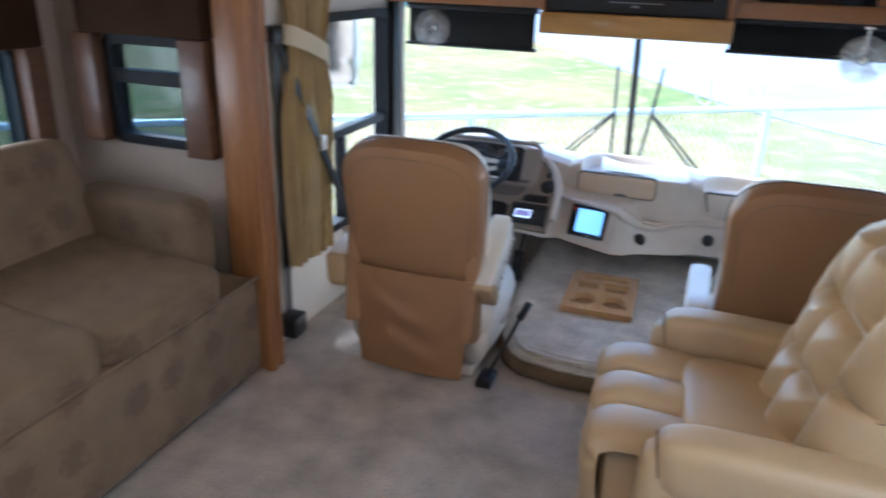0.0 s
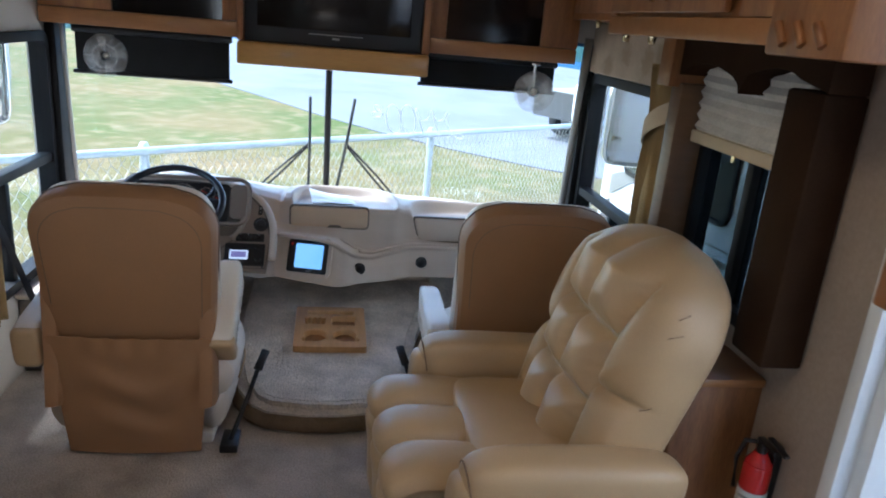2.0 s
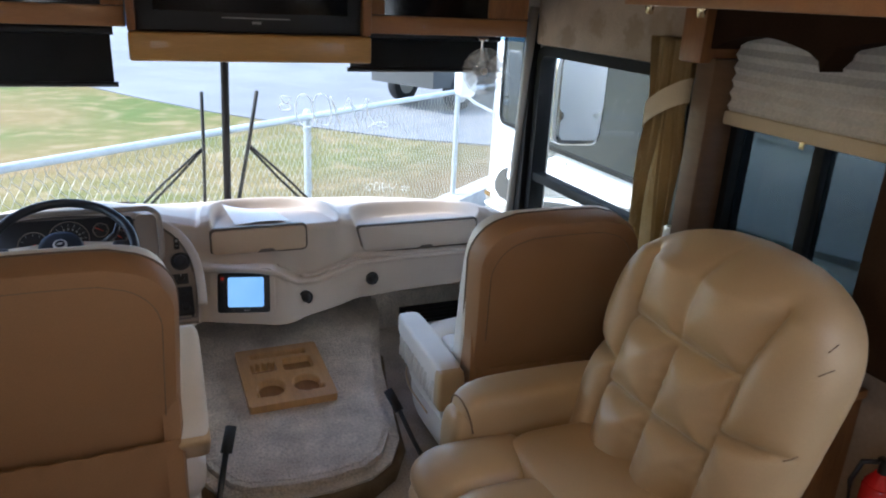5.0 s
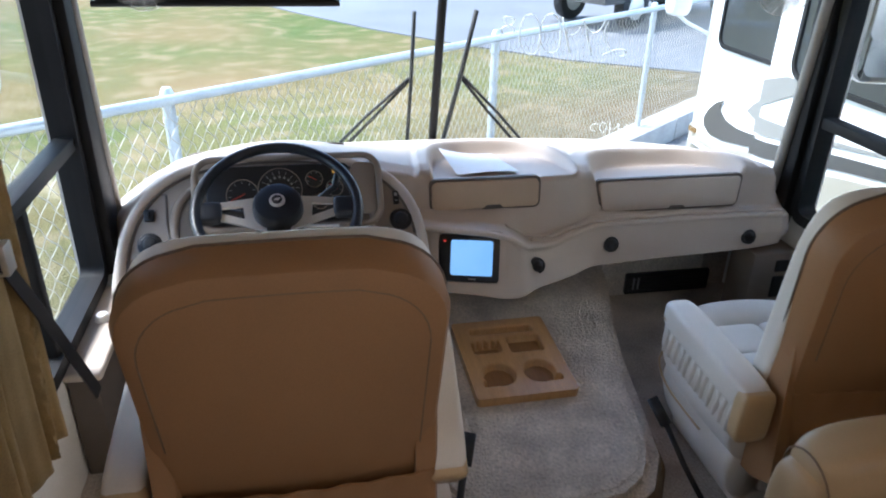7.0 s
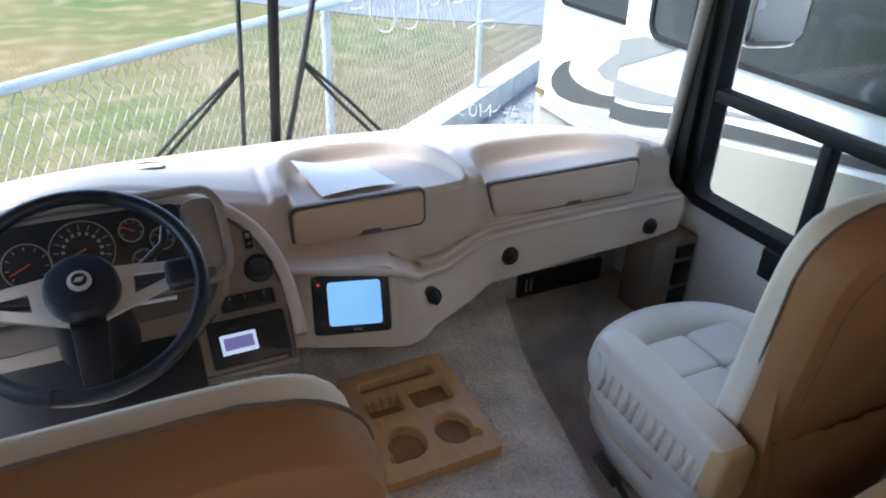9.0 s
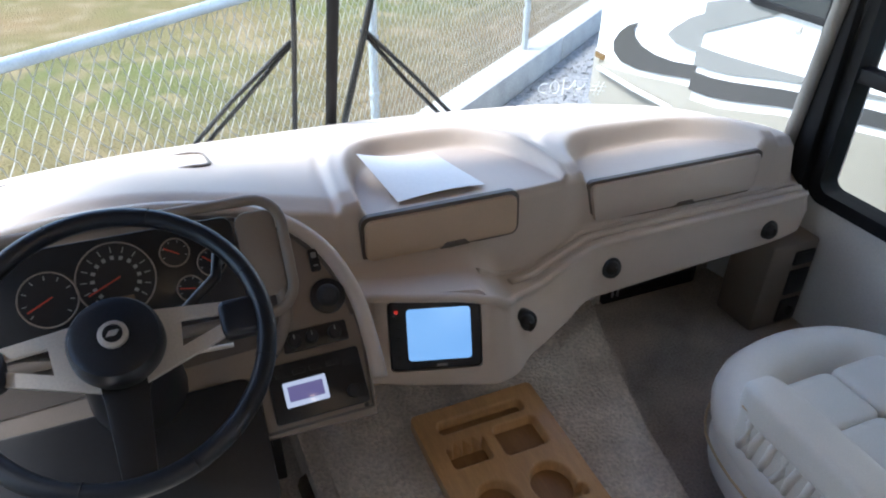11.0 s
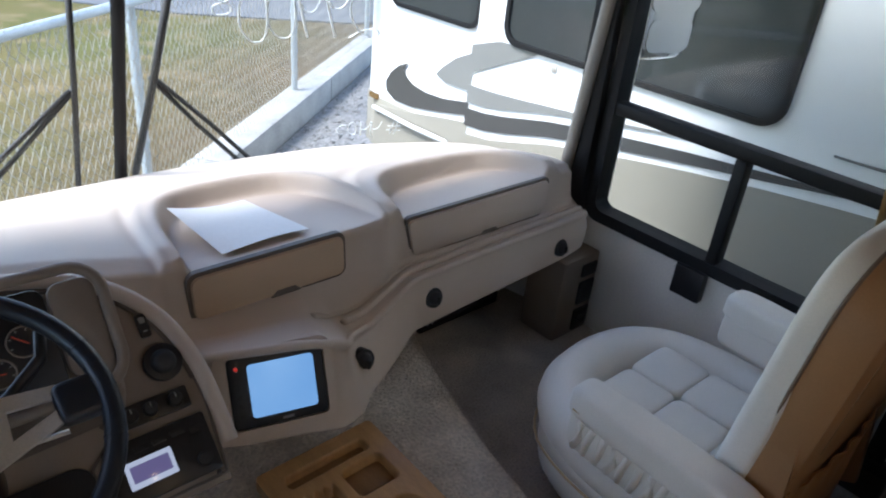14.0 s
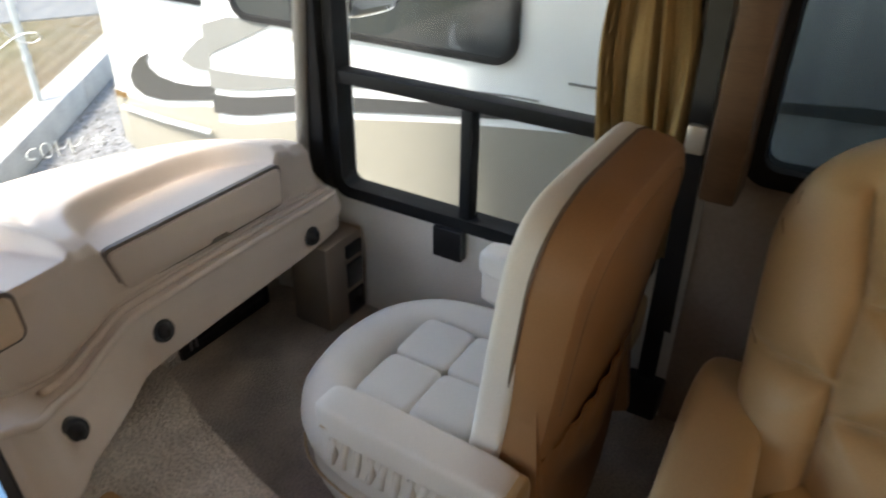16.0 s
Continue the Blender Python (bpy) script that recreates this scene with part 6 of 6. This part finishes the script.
def fan(x, y, z, turn, label):
    f = thing("cabin_fan", label, "fan", pose(x, y, z, 0, 0, turn), group="cabin fans")
    part("stem", cyl(bmesh.new(), (0, 0.045, 0.02), (0, 0.045, 0.125), 0.008, seg=12), M_CHROME, f)
    part("bracket", B(-0.02, 0.02, 0.025, 0.065, 0.112, 0.124, r=0.003), M_CHROME, f)
    part("motor", cyl(bmesh.new(), (0, 0.065, 0.0), (0, 0.005, 0.0), 0.026, 0.022, seg=20, bev=0.004), M_BLACK, f)
    part("hub", cyl(bmesh.new(), (0, 0.005, 0), (0, -0.014, 0), 0.017, 0.010, seg=18, bev=0.003), M_STEEL, f)
    for k in range(4):
        a = radians(25 + 90 * k)
        def bl_(u, v, a=a):
            t = a + (u - 0.5) * 0.95
            rr = 0.016 + 0.062 * v
            return rr * math.cos(t), (u - 0.5) * 0.024 - 0.003, rr * math.sin(t)
        bm = sweep(bl_, 8, 6)
        thicken(bm, 0.0015)
        part("blade", bm, M_CLEAR, f)
    for rr, yy in ((0.088, -0.006), (0.048, -0.030)):
        bm = tube(bmesh.new(), [(rr * math.cos(k * math.tau / 36), yy, rr * math.sin(k * math.tau / 36)) for k in range(36)], 0.0012, 5, closed=True)
        part("cage_ring", bm, M_CHROME, f)
    bm = bmesh.new()
    for k in range(16):
        a = k * math.tau / 16
        tube(bm, [(q * math.cos(a), yy, q * math.sin(a)) for q, yy in ((0.02, -0.030), (0.05, -0.030), (0.075, -0.024), (0.088, -0.010), (0.088, 0.012), (0.03, 0.030))], 0.0008, 4)
    part("cage_spokes", bm, M_CHROME, f)
    g = part("clear_guard", sweep(lambda u, v: ((0.02 + 0.066 * v) * math.cos(u * math.tau), -0.030 + 0.02 * v ** 3, (0.02 + 0.066 * v) * math.sin(u * math.tau)), 36, 6), M_CLEAR, f)


fan(-1.30, 3.335, 1.225, 4, "small clear-bladed cabin fan under the overhead cabinet, driver's side")
fan(0.532, 3.262, 1.213, -6, "small clear-bladed cabin fan under the overhead cabinet, passenger's side")

# ---- overhead cabinet over the recliner ----
oc = thing("overhead_cabinet", "honey oak overhead cabinet with brass pulls above the recliner", "cabinet")
part("cabinet_body", B(0.535, RX - 0.003, 1.44, 2.372, 1.495, 2.05), M_WOOD, oc)
part("face_frame", B(0.518, 0.534, 1.44, 2.38, 1.487, 1.54, r=0.004), M_WOOD_H, oc)
part("face_frame", B(0.518, 0.534, 2.33, 2.38, 1.541, 2.05, r=0.004), M_WOOD, oc)
part("face_frame", B(0.518, 0.534, 1.44, 1.59, 1.541, 2.05, r=0.004), M_WOOD, oc)
door = part("cabinet_door", B(0.498, 0.517, 1.62, 2.315, 1.548, 2.04, r=0.006), M_WOOD, oc, "raised-panel oak door")
part("raised_panel", B(0.490, 0.499, 1.70, 2.235, 1.605, 2.04, r=0.008), M_WOOD, door)


def pull(parent, x, y, z):
    bm = tube(bmesh.new(), [(x + 0.004, y - 0.045, z), (x - 0.016, y - 0.035, z), (x - 0.020, y - 0.012, z), (x - 0.014, y, z), (x - 0.020, y + 0.012, z), (x - 0.016, y + 0.035, z), (x + 0.004, y + 0.045, z)], 0.005, 8)
    for s in (-1, 1):
        cyl(bm, (x + 0.005, y + s * 0.045, z), (x - 0.008, y + s * 0.045, z), 0.008, seg=10)
    part("handle", bm, M_BRASS, parent, "polished brass pull")


pull(door, 0.497, 1.96, 1.583)
for y in (2.12, 2.32):
    k = part("push_catch", cyl(bmesh.new(), (0.56, y, 1.49), (0.56, y, 1.465), 0.013, 0.009, seg=14, bev=0.002), M_BRASS, oc, "brass catch knob")
    part("catch_plate", cyl(bmesh.new(), (0.56, y, 1.495), (0.56, y, 1.489), 0.02, seg=16), M_BRASS, k)
oc2 = thing("overhead_cabinet", "honey oak end cabinet with carved corner, overhead beside the entry", "cabinet")
part("cabinet_body", B(0.50, RX - 0.003, 1.20, 1.436, 1.47, 2.05, r=0.008), M_WOOD, oc2)
for k in range(3):
    part("carved_flute", cyl(bmesh.new(), (0.498, 1.25 + 0.06 * k, 1.49), (0.498, 1.28 + 0.06 * k, 1.53), 0.010, seg=10, bev=0.003), M_WOOD, oc2)
oc3 = thing("overhead_cabinet", "honey oak overhead cabinet above the passenger window", "cabinet")
part("cabinet_body", B(0.66, RX - 0.003, 2.40, 3.235, 1.535, 2.05), M_WOOD, oc3)
part("cabinet_door", B(0.645, 0.659, 2.46, 3.18, 1.56, 2.04, r=0.005), M_WOOD, oc3)
k = part("push_catch", cyl(bmesh.new(), (0.69, 2.98, 1.535), (0.69, 2.98, 1.505), 0.013, 0.009, seg=14, bev=0.002), M_BRASS, oc3, "brass catch knob")
gc = thing("galley_cabinet", "honey oak galley wall cabinet hanging beside the aisle", "cabinet")
part("cabinet_body", B(0.205, RX - 0.003, -0.60, 0.38, 1.265, 2.05), M_WOOD, gc)
part("face_stile", B(0.188, 0.204, 0.25, 0.64, 1.262, 2.05, r=0.004), M_WOOD, gc)
part("cabinet_end", B(0.205, 0.55, 0.385, 0.64, 1.265, 2.05, r=0.004), M_WOOD, gc)
part("cabinet_door", B(0.172, 0.187, -0.25, 0.24, 1.29, 2.04, r=0.006), M_WOODDARK, gc)
# padded print valance over the passenger window
pv = thing("print_valance", "beige leaf-print padded valance above the passenger window", "valance")
part("pad", B(RX - 0.035, RX - 0.003, 2.45, 3.36, 1.315, 1.53, r=0.012), M_PRINT, pv)
cb = thing("oak_bracket", "honey oak corner bracket under the overhead cabinet", "bracket")
part("bracket_body", B(0.69, RX - 0.003, 2.245, 2.335, 1.345, 1.493, r=0.006), M_WOOD, cb)

# ---- window surround beside the recliner ----
M_LEG = mat("brown_oak", (0.15, 0.085, 0.045), 0.45, var=0.1, scale=4, fine=50, bump=0.1, coat=0.15, stretch=(1, 1, 8))
lam = thing("window_valance", "brown suede window surround with a scalloped top", "valance")
pts = [(1.52, 1.493), (1.52, 1.40)] + [(1.60 + (1.88 - 1.60) * k / 10, 1.405 + 0.035 * math.sin(math.pi * (k / 10) ** 0.8)) for k in range(1, 10)] + [(1.875, 1.385), (1.885, 1.362), (1.895, 1.385)] + [(1.89 + (2.25 - 1.89) * k / 10, 1.365 + 0.05 * math.sin(math.pi * (1 - k / 10) ** 0.8 * 0.9) + 0.012) for k in range(1, 10)] + [(2.30, 1.36), (2.30, 1.493)]
bm = slab(bmesh.new(), pts, 0.10, Matrix(((0, 0, 1, RX - 0.12), (1, 0, 0, 0), (0, 1, 0, 0), (0, 0, 0, 1))), 0.006)
part("scalloped_top", bm, M_VALANCE, lam)
part("side_leg", B(RX - 0.115, RX - 0.004, 1.535, 1.68, 0.735, 1.40, r=0.010), M_VALANCE, lam)
part("side_leg", B(RX - 0.115, RX - 0.004, 2.225, 2.30, 0.70, 1.36, r=0.010), M_LEG, lam, "brown wood side of the surround")
sh = thing("pleated_shade", "white pleated day shade drawn partly down", "blind")


def shade_point(u, v):
    k = v * 14
    return RX - 0.045 + 0.012 * (abs((k % 2) - 1) - 0.5), 1.655 + 0.565 * u, 1.46 - 0.24 * v - 0.010 * math.sin(u * 3.1) * v


bm = sweep(shade_point, 10, 57)
thicken(bm, 0.002)
part("pleats", bm, M_SHADE, sh, angle=0.3)
part("bottom_rail", B(RX - 0.06, RX - 0.03, 1.655, 2.22, 1.185, 1.222, r=0.005), M_TIE, sh)
part("pull_tab", B(RX - 0.066, RX - 0.060, 1.93, 1.945, 1.17, 1.19, r=0.001), M_BRASS, sh)


# ---- curtains and belts ----
def curtain(label, x, side, y0, y1, z0, tie_z, group):
    """Gathered cloth by a wall at x; side is +1 where the room lies at lower x."""
    c = thing("curtain", label, "curtain", group=group)

    def f(u, v):
        z = 1.40 - (1.40 - z0) * v
        g = math.exp(-((z - tie_z) / 0.16) ** 2)
        w = 1 - 0.34 * g - 0.10 * smooth01(tie_z, tie_z + 0.2, z)
        yc = (y0 + y1) / 2 - 0.03 * smooth01(tie_z, z0, z) 
        y = yc + (u - 0.5) * (y1 - y0) * w * (1 - 0.12 * smooth01(tie_z, z0, z))
        ph = u * 40 + 3.5 * math.sin(u * 5.3 + 0.8) + 1.8 * math.sin(u * 13 + v * 2.5) + 0.8 * math.sin(v * 5 + u * 3)
        amp = 0.020 * (1 - 0.45 * g)
        return x - side * (0.055 + amp * math.sin(ph) + 0.006 * math.sin(ph * 2.3 + v * 4)), y, z
    bm = sweep(f, 120, 50)
    thicken(bm, 0.002)
    part("cloth", bm, M_CURTAIN, c, angle=2.0)
    ym, hw = (y0 + y1) / 2, (y1 - y0) * 0.36
    pts = []
    for k in range(13):
        a = math.pi * k / 12
        pts.append((x - side * (0.045 + 0.055 * math.sin(a)), ym + hw * math.cos(a) * 1.15, tie_z + 0.055 * math.cos(a) * -1))
    bm = bmesh.new()
    rows = [[bm.verts.new((p[0], p[1], p[2] + dz)) for p in pts] for dz in (-0.036, 0.036)]
    for k in range(12):
        bm.faces.new((rows[0][k], rows[0][k + 1], rows[1][k + 1], rows[1][k]))
    thicken(bm, 0.004)
    part("tieback", bm, M_TIE, c, "cream cloth tieback")


curtain("gold gathered curtain tied back at the passenger window", RX, 1, 2.36, 2.58, 0.50, 1.20, "cab curtains")
curtain("gold gathered curtain tied back at the driver window", LX, -1, 2.30, 2.66, 0.34, 1.20, "cab curtains")


def belt(label, x, s, y, swing):
    b = thing("seat_belt", label, "seat belt", group="seat belts")

    def strap(name, pts, w):
        bm = bmesh.new()
        rows = []
        for p in pts:
            rows.append([bm.verts.new((p[0], p[1] - w / 2, p[2])), bm.verts.new((p[0], p[1] + w / 2, p[2]))])
        for k in range(len(rows) - 1):
            bm.faces.new((rows[k][0], rows[k][1], rows[k + 1][1], rows[k + 1][0]))
        thicken(bm, 0.003)
        part(name, bm, M_BLACK, b)
    strap("webbing", [(x - s * 0.03, y, z) for z in (1.24, 0.9, 0.5, 0.10)], 0.046)
    strap("shoulder_strap", [(x - s * 0.035, y, 1.24), (x - s * 0.07, y + swing * 0.35, 0.95), (x - s * 0.10, y + swing * 0.75, 0.60), (x - s * 0.12, y + swing, 0.36)], 0.044)
    part("anchor_loop", B(min(x, x - s * 0.05), max(x, x - s * 0.05), y - 0.035, y + 0.035, 1.225, 1.285, r=0.010), M_BLACK, b)
    part("buckle_plate", B(x - s * 0.085 - 0.012, x - s * 0.085 + 0.012, y + swing * 0.52 - 0.02, y + swing * 0.52 + 0.02, 0.79, 0.85, r=0.004), M_STEEL, b)
    part("reel_box", B(min(x - s * 0.002, x - s * 0.085), max(x - s * 0.002, x - s * 0.085), y - 0.05, y + 0.05, 0.045, 0.135, r=0.010), M_BLACK, b)


belt("black lap and shoulder belt hanging by the driver window", LX, -1, 2.30, 0.42)
belt("black lap and shoulder belt hanging by the passenger window", RX, 1, 2.345, -0.03)

# ---- slide-out: trim, valances, sofa ----
tr = thing("trim_slide_post", "honey oak fluted post at the slide-out opening", "trim", kind="structure")
part("post_face", B(-1.60, -1.468, 2.06, 2.165, 0.0, 1.95, r=0.010), M_WOOD, tr)
part("post_bead", cyl(bmesh.new(), (-1.462, 2.085, 0.0), (-1.462, 2.085, 1.95), 0.022, seg=16), M_WOOD, tr)
part("post_bead", cyl(bmesh.new(), (-1.462, 2.135, 0.0), (-1.462, 2.135, 1.95), 0.022, seg=16), M_WOOD, tr)
hd = thing("trim_slide_header", "honey oak header over the slide-out opening", "trim", kind="structure")
part("header_face", B(-1.56, -1.47, -0.60, 2.058, 1.80, 1.95, r=0.010), M_WOOD_H, hd)
va = thing("window_valance", "walnut-brown window surround in the slide-out", "valance")
part("top_board", B(-2.16, -1.62, 2.03, 2.10, 1.245, 1.58, r=0.010), M_VALANCE, va)
part("side_leg", B(-1.735, -1.625, 2.04, 2.10, 0.83, 1.243, r=0.008), M_WOODDARK, va)
part("side_leg", B(-2.205, -2.11, 2.04, 2.10, 0.85, 1.243, r=0.008), M_WOODDARK, va)
va2 = thing("window_valance", "walnut-brown window surround behind the sofa", "valance")
part("top_board", B(-2.335, -2.25, 0.65, 1.97, 1.19, 1.58, r=0.010), M_VALANCE, va2)
part("side_leg", B(-2.335, -2.27, 1.90, 1.99, 0.78, 1.188, r=0.008), M_WOODDARK, va2)

sofa = thing("sofa", "brown leaf-patterned sofa in the slide-out", "sofa")
part("base_front", B(-2.20, -1.472, 0.62, 2.05, 0.03, 0.405, r=0.025, seg=3), M_SOFA, sofa)
for a, b in ((0.80, 1.33), (1.33, 1.86)):
    part("seat_cushion", pillow(bmesh.new(), 0.66, b - a + 0.01, 0.15, 0.25, 12, m=pose(-1.79, (a + b) / 2, 0.475, 0, 4, 0)), M_SOFA, sofa)
    part("back_cushion", pillow(bmesh.new(), 0.20, b - a + 0.10, 0.46, 0.32, 12, m=pose(-2.15, (a + b) / 2, 0.67, 0, -14, 0)), M_SOFA, sofa)
part("armrest", pillow(bmesh.new(), 0.56, 0.19, 0.30, 0.30, 12, m=pose(-1.90, 1.945, 0.56, 0, 0, 0)), M_SOFA, sofa)
part("armrest", pillow(bmesh.new(), 0.62, 0.24, 0.24, 0.45, 12, m=pose(-1.80, 0.76, 0.52, 0, 0, 0)), M_SOFA, sofa)
bm = tube(bmesh.new(), [(-1.468, y, 0.412) for y in (0.63, 1.1, 1.6, 2.04)], 0.006, 6)
part("front_seam", bm, M_SEAM, sofa)

# ---- outside mirrors of this coach ----
def coach_mirror(x, y, z, turn, label):
    m = thing("side_mirror", label, "mirror", pose(x, y, z, 0, 0, turn), group="outside mirrors")
    part("housing", pillow(bmesh.new(), 0.24, 0.13, 0.42, 0.35, 10), M_CHROME, m, "chrome mirror shell")
    part("mirror_glass", slab(bmesh.new(), rounded(-0.10, 0.10, -0.06, 0.18, 0.03), 0.006, Matrix(((1, 0, 0, 0), (0, 0, -1, -0.0615), (0, 1, 0, 0), (0, 0, 0, 1)))), M_CHROME, m)
    part("spot_glass", slab(bmesh.new(), rounded(-0.09, 0.09, -0.18, -0.08, 0.03), 0.006, Matrix(((1, 0, 0, 0), (0, 0, -1, -0.060), (0, 1, 0, 0), (0, 0, 0, 1)))), M_CHROME, m)
    s = 1 if x < 0 else -1
    bm = tube(bmesh.new(), [(0, 0.03, 0.18), (s * 0.02, 0.06, 0.32), (s * 0.10, 0.16, 0.48), (s * 0.32, 0.22, 0.62)], 0.02, 8)
    part("arm", bm, M_WHITE, m)


coach_mirror(1.06, 3.40, 1.09, -12, "white outside mirror beyond the passenger window")
coach_mirror(-1.78, 3.25, 1.13, 14, "white outside mirror beyond the driver window")


# ---- wipers ----
def wiper(pts_blade, pivot, joint):
    w = thing("wiper", "black double-arm windshield wiper", "wiper", group="windshield wipers")

    def g(x, z, off=0.035):
        return x, ws_y(x, z) + off, z
    bm = tube(bmesh.new(), [g(*p) for p in pts_blade], 0.008, 6, flat=1.4)
    part("blade", bm, M_RUBBER, w)
    for dx in (-0.018, 0.018):
        bm = tube(bmesh.new(), [g(pivot[0] + dx, pivot[1], 0.03), g((pivot[0] + joint[0]) / 2 + dx, (pivot[1] + joint[1]) / 2, 0.045), g(joint[0] + dx * 0.25, joint[1], 0.045)], 0.007, 6)
        part("arm", bm, M_RUBBER, w)


wiper([(-0.483, 1.045), (-0.483, 0.78), (-0.488, 0.50)], (-0.80, 0.46), (-0.486, 0.782))
wiper([(-0.250, 1.05), (-0.285, 0.80), (-0.335, 0.50)], (0.02, 0.46), (-0.288, 0.795))

# ---- unseen dome lamp, added on the ceiling for warm cabin light ----
dl = thing("added_dome_light", "unseen round dome light, added to light the cabin warmly", "ceiling light", pose(-0.35, 0.9, CEIL_Z))
part("lamp_base", cyl(bmesh.new(), (0, 0, -0.02), (0, 0, 0.0), 0.13, seg=32, bev=0.006), M_BRASS, dl)
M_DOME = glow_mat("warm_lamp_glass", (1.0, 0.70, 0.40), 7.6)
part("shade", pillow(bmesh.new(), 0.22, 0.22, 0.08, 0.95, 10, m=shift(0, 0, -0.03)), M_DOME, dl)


# ---- marker writing on the outside of the windshield ----
def stroke(parent, name, x0, x1, z0, z1, pts, rad):
    """One brush stroke; pts run 0 to 1 across and up the given field."""
    run = []
    for k in range(len(pts) - 1):
        run += [(pts[k][0] + (pts[k + 1][0] - pts[k][0]) * j / 6, pts[k][1] + (pts[k + 1][1] - pts[k][1]) * j / 6) for j in range(6)]
    run.append(pts[-1])
    if len(pts) > 3:
        run = [tuple(sum(run[min(len(run) - 1, max(0, i + d))][q] for d in (-2, -1, 0, 1, 2)) / 5 for q in (0, 1)) for i in range(len(run))]
    out = []
    for u, v in run:
        x, z = x0 + (x1 - x0) * u, z0 + (z1 - z0) * v
        out.append((x, ws_y(x, z) + 0.010, z))
    return part(name, tube(bmesh.new(), out, rad, 6, flat=0.6), M_MARK, parent)


OVAL = [(0.15, 1.0), (0.0, 0.7), (0.08, 0.3), (0.45, 0.02), (0.85, 0.0), (1.0, 0.2), (0.95, 0.55), (0.75, 0.9), (0.45, 1.05), (0.15, 1.0)]
price = thing("painted_price", "large white marker loops painted on the windshield", "writing")
stroke(price, "loop", -0.084, 0.002, 0.884, 1.035, OVAL, 0.0034)
stroke(price, "loop", -0.007, 0.080, 0.892, 1.038, OVAL, 0.0034)
stroke(price, "upright", 0.070, 0.125, 0.893, 1.030, [(0, 1), (0.95, 0)], 0.0040)
stroke(price, "hook", 0.086, 0.150, 0.960, 1.030, [(0, 0.5), (0.3, 0.05), (0.7, 0.1), (0.9, 0.5), (1, 1)], 0.0028)
stroke(price, "upright", 0.152, 0.210, 0.890, 1.025, [(0, 1), (0.95, 0)], 0.0040)
stroke(price, "hook", 0.168, 0.232, 0.970, 1.025, [(0, 0.5), (0.3, 0.05), (0.7, 0.1), (0.9, 0.5), (1, 1)], 0.0034)
stroke(price, "curl", 0.235, 0.338, 0.884, 1.021, [(0.1, 1), (0, 0.7), (0.15, 0.4), (0.45, 0.12), (0.8, 0.0), (1, 0.08), (0.9, 0.22), (0.5, 0.2), (0.1, 0.0)], 0.0032)
stroke(price, "loop", -0.162, -0.098, 0.964, 1.032, [(0.2, 1), (0.9, 0.9), (0.7, 0.5), (0.1, 0.4), (0.2, 0.0), (0.9, 0.05), (0.9, 0.4), (0.3, 0.6), (0.2, 1)], 0.0034)
lot = thing("painted_number", "small white marker number painted low on the windshield", "writing")
for a, b_ in (((0.30, 0.0), (0.42, 1.0)), ((0.62, 0.0), (0.72, 1.0)), ((0.0, 0.34), (1.0, 0.30)), ((0.05, 0.68), (1.0, 0.64))):
    stroke(lot, "hash_stroke", 0.428, 0.472, 0.551, 0.597, [a, b_], 0.0018)
for x in (0.376, 0.342):
    stroke(lot, "digit", x, x + 0.034, 0.549, 0.600, [(0.25, 0.0), (0.0, 1.0)], 0.0020)
    stroke(lot, "digit", x, x + 0.034, 0.549, 0.600, [(0.12, 0.45), (0.6, 0.4), (0.85, 0.65), (1.0, 1.0)], 0.0018)
stroke(lot, "digit", 0.306, 0.334, 0.553, 0.598, OVAL, 0.0018)
stroke(lot, "digit", 0.268, 0.298, 0.556, 0.592, [(1, 0.9), (0.5, 1.0), (0.05, 0.6), (0.2, 0.1), (0.9, 0.0)], 0.0018)
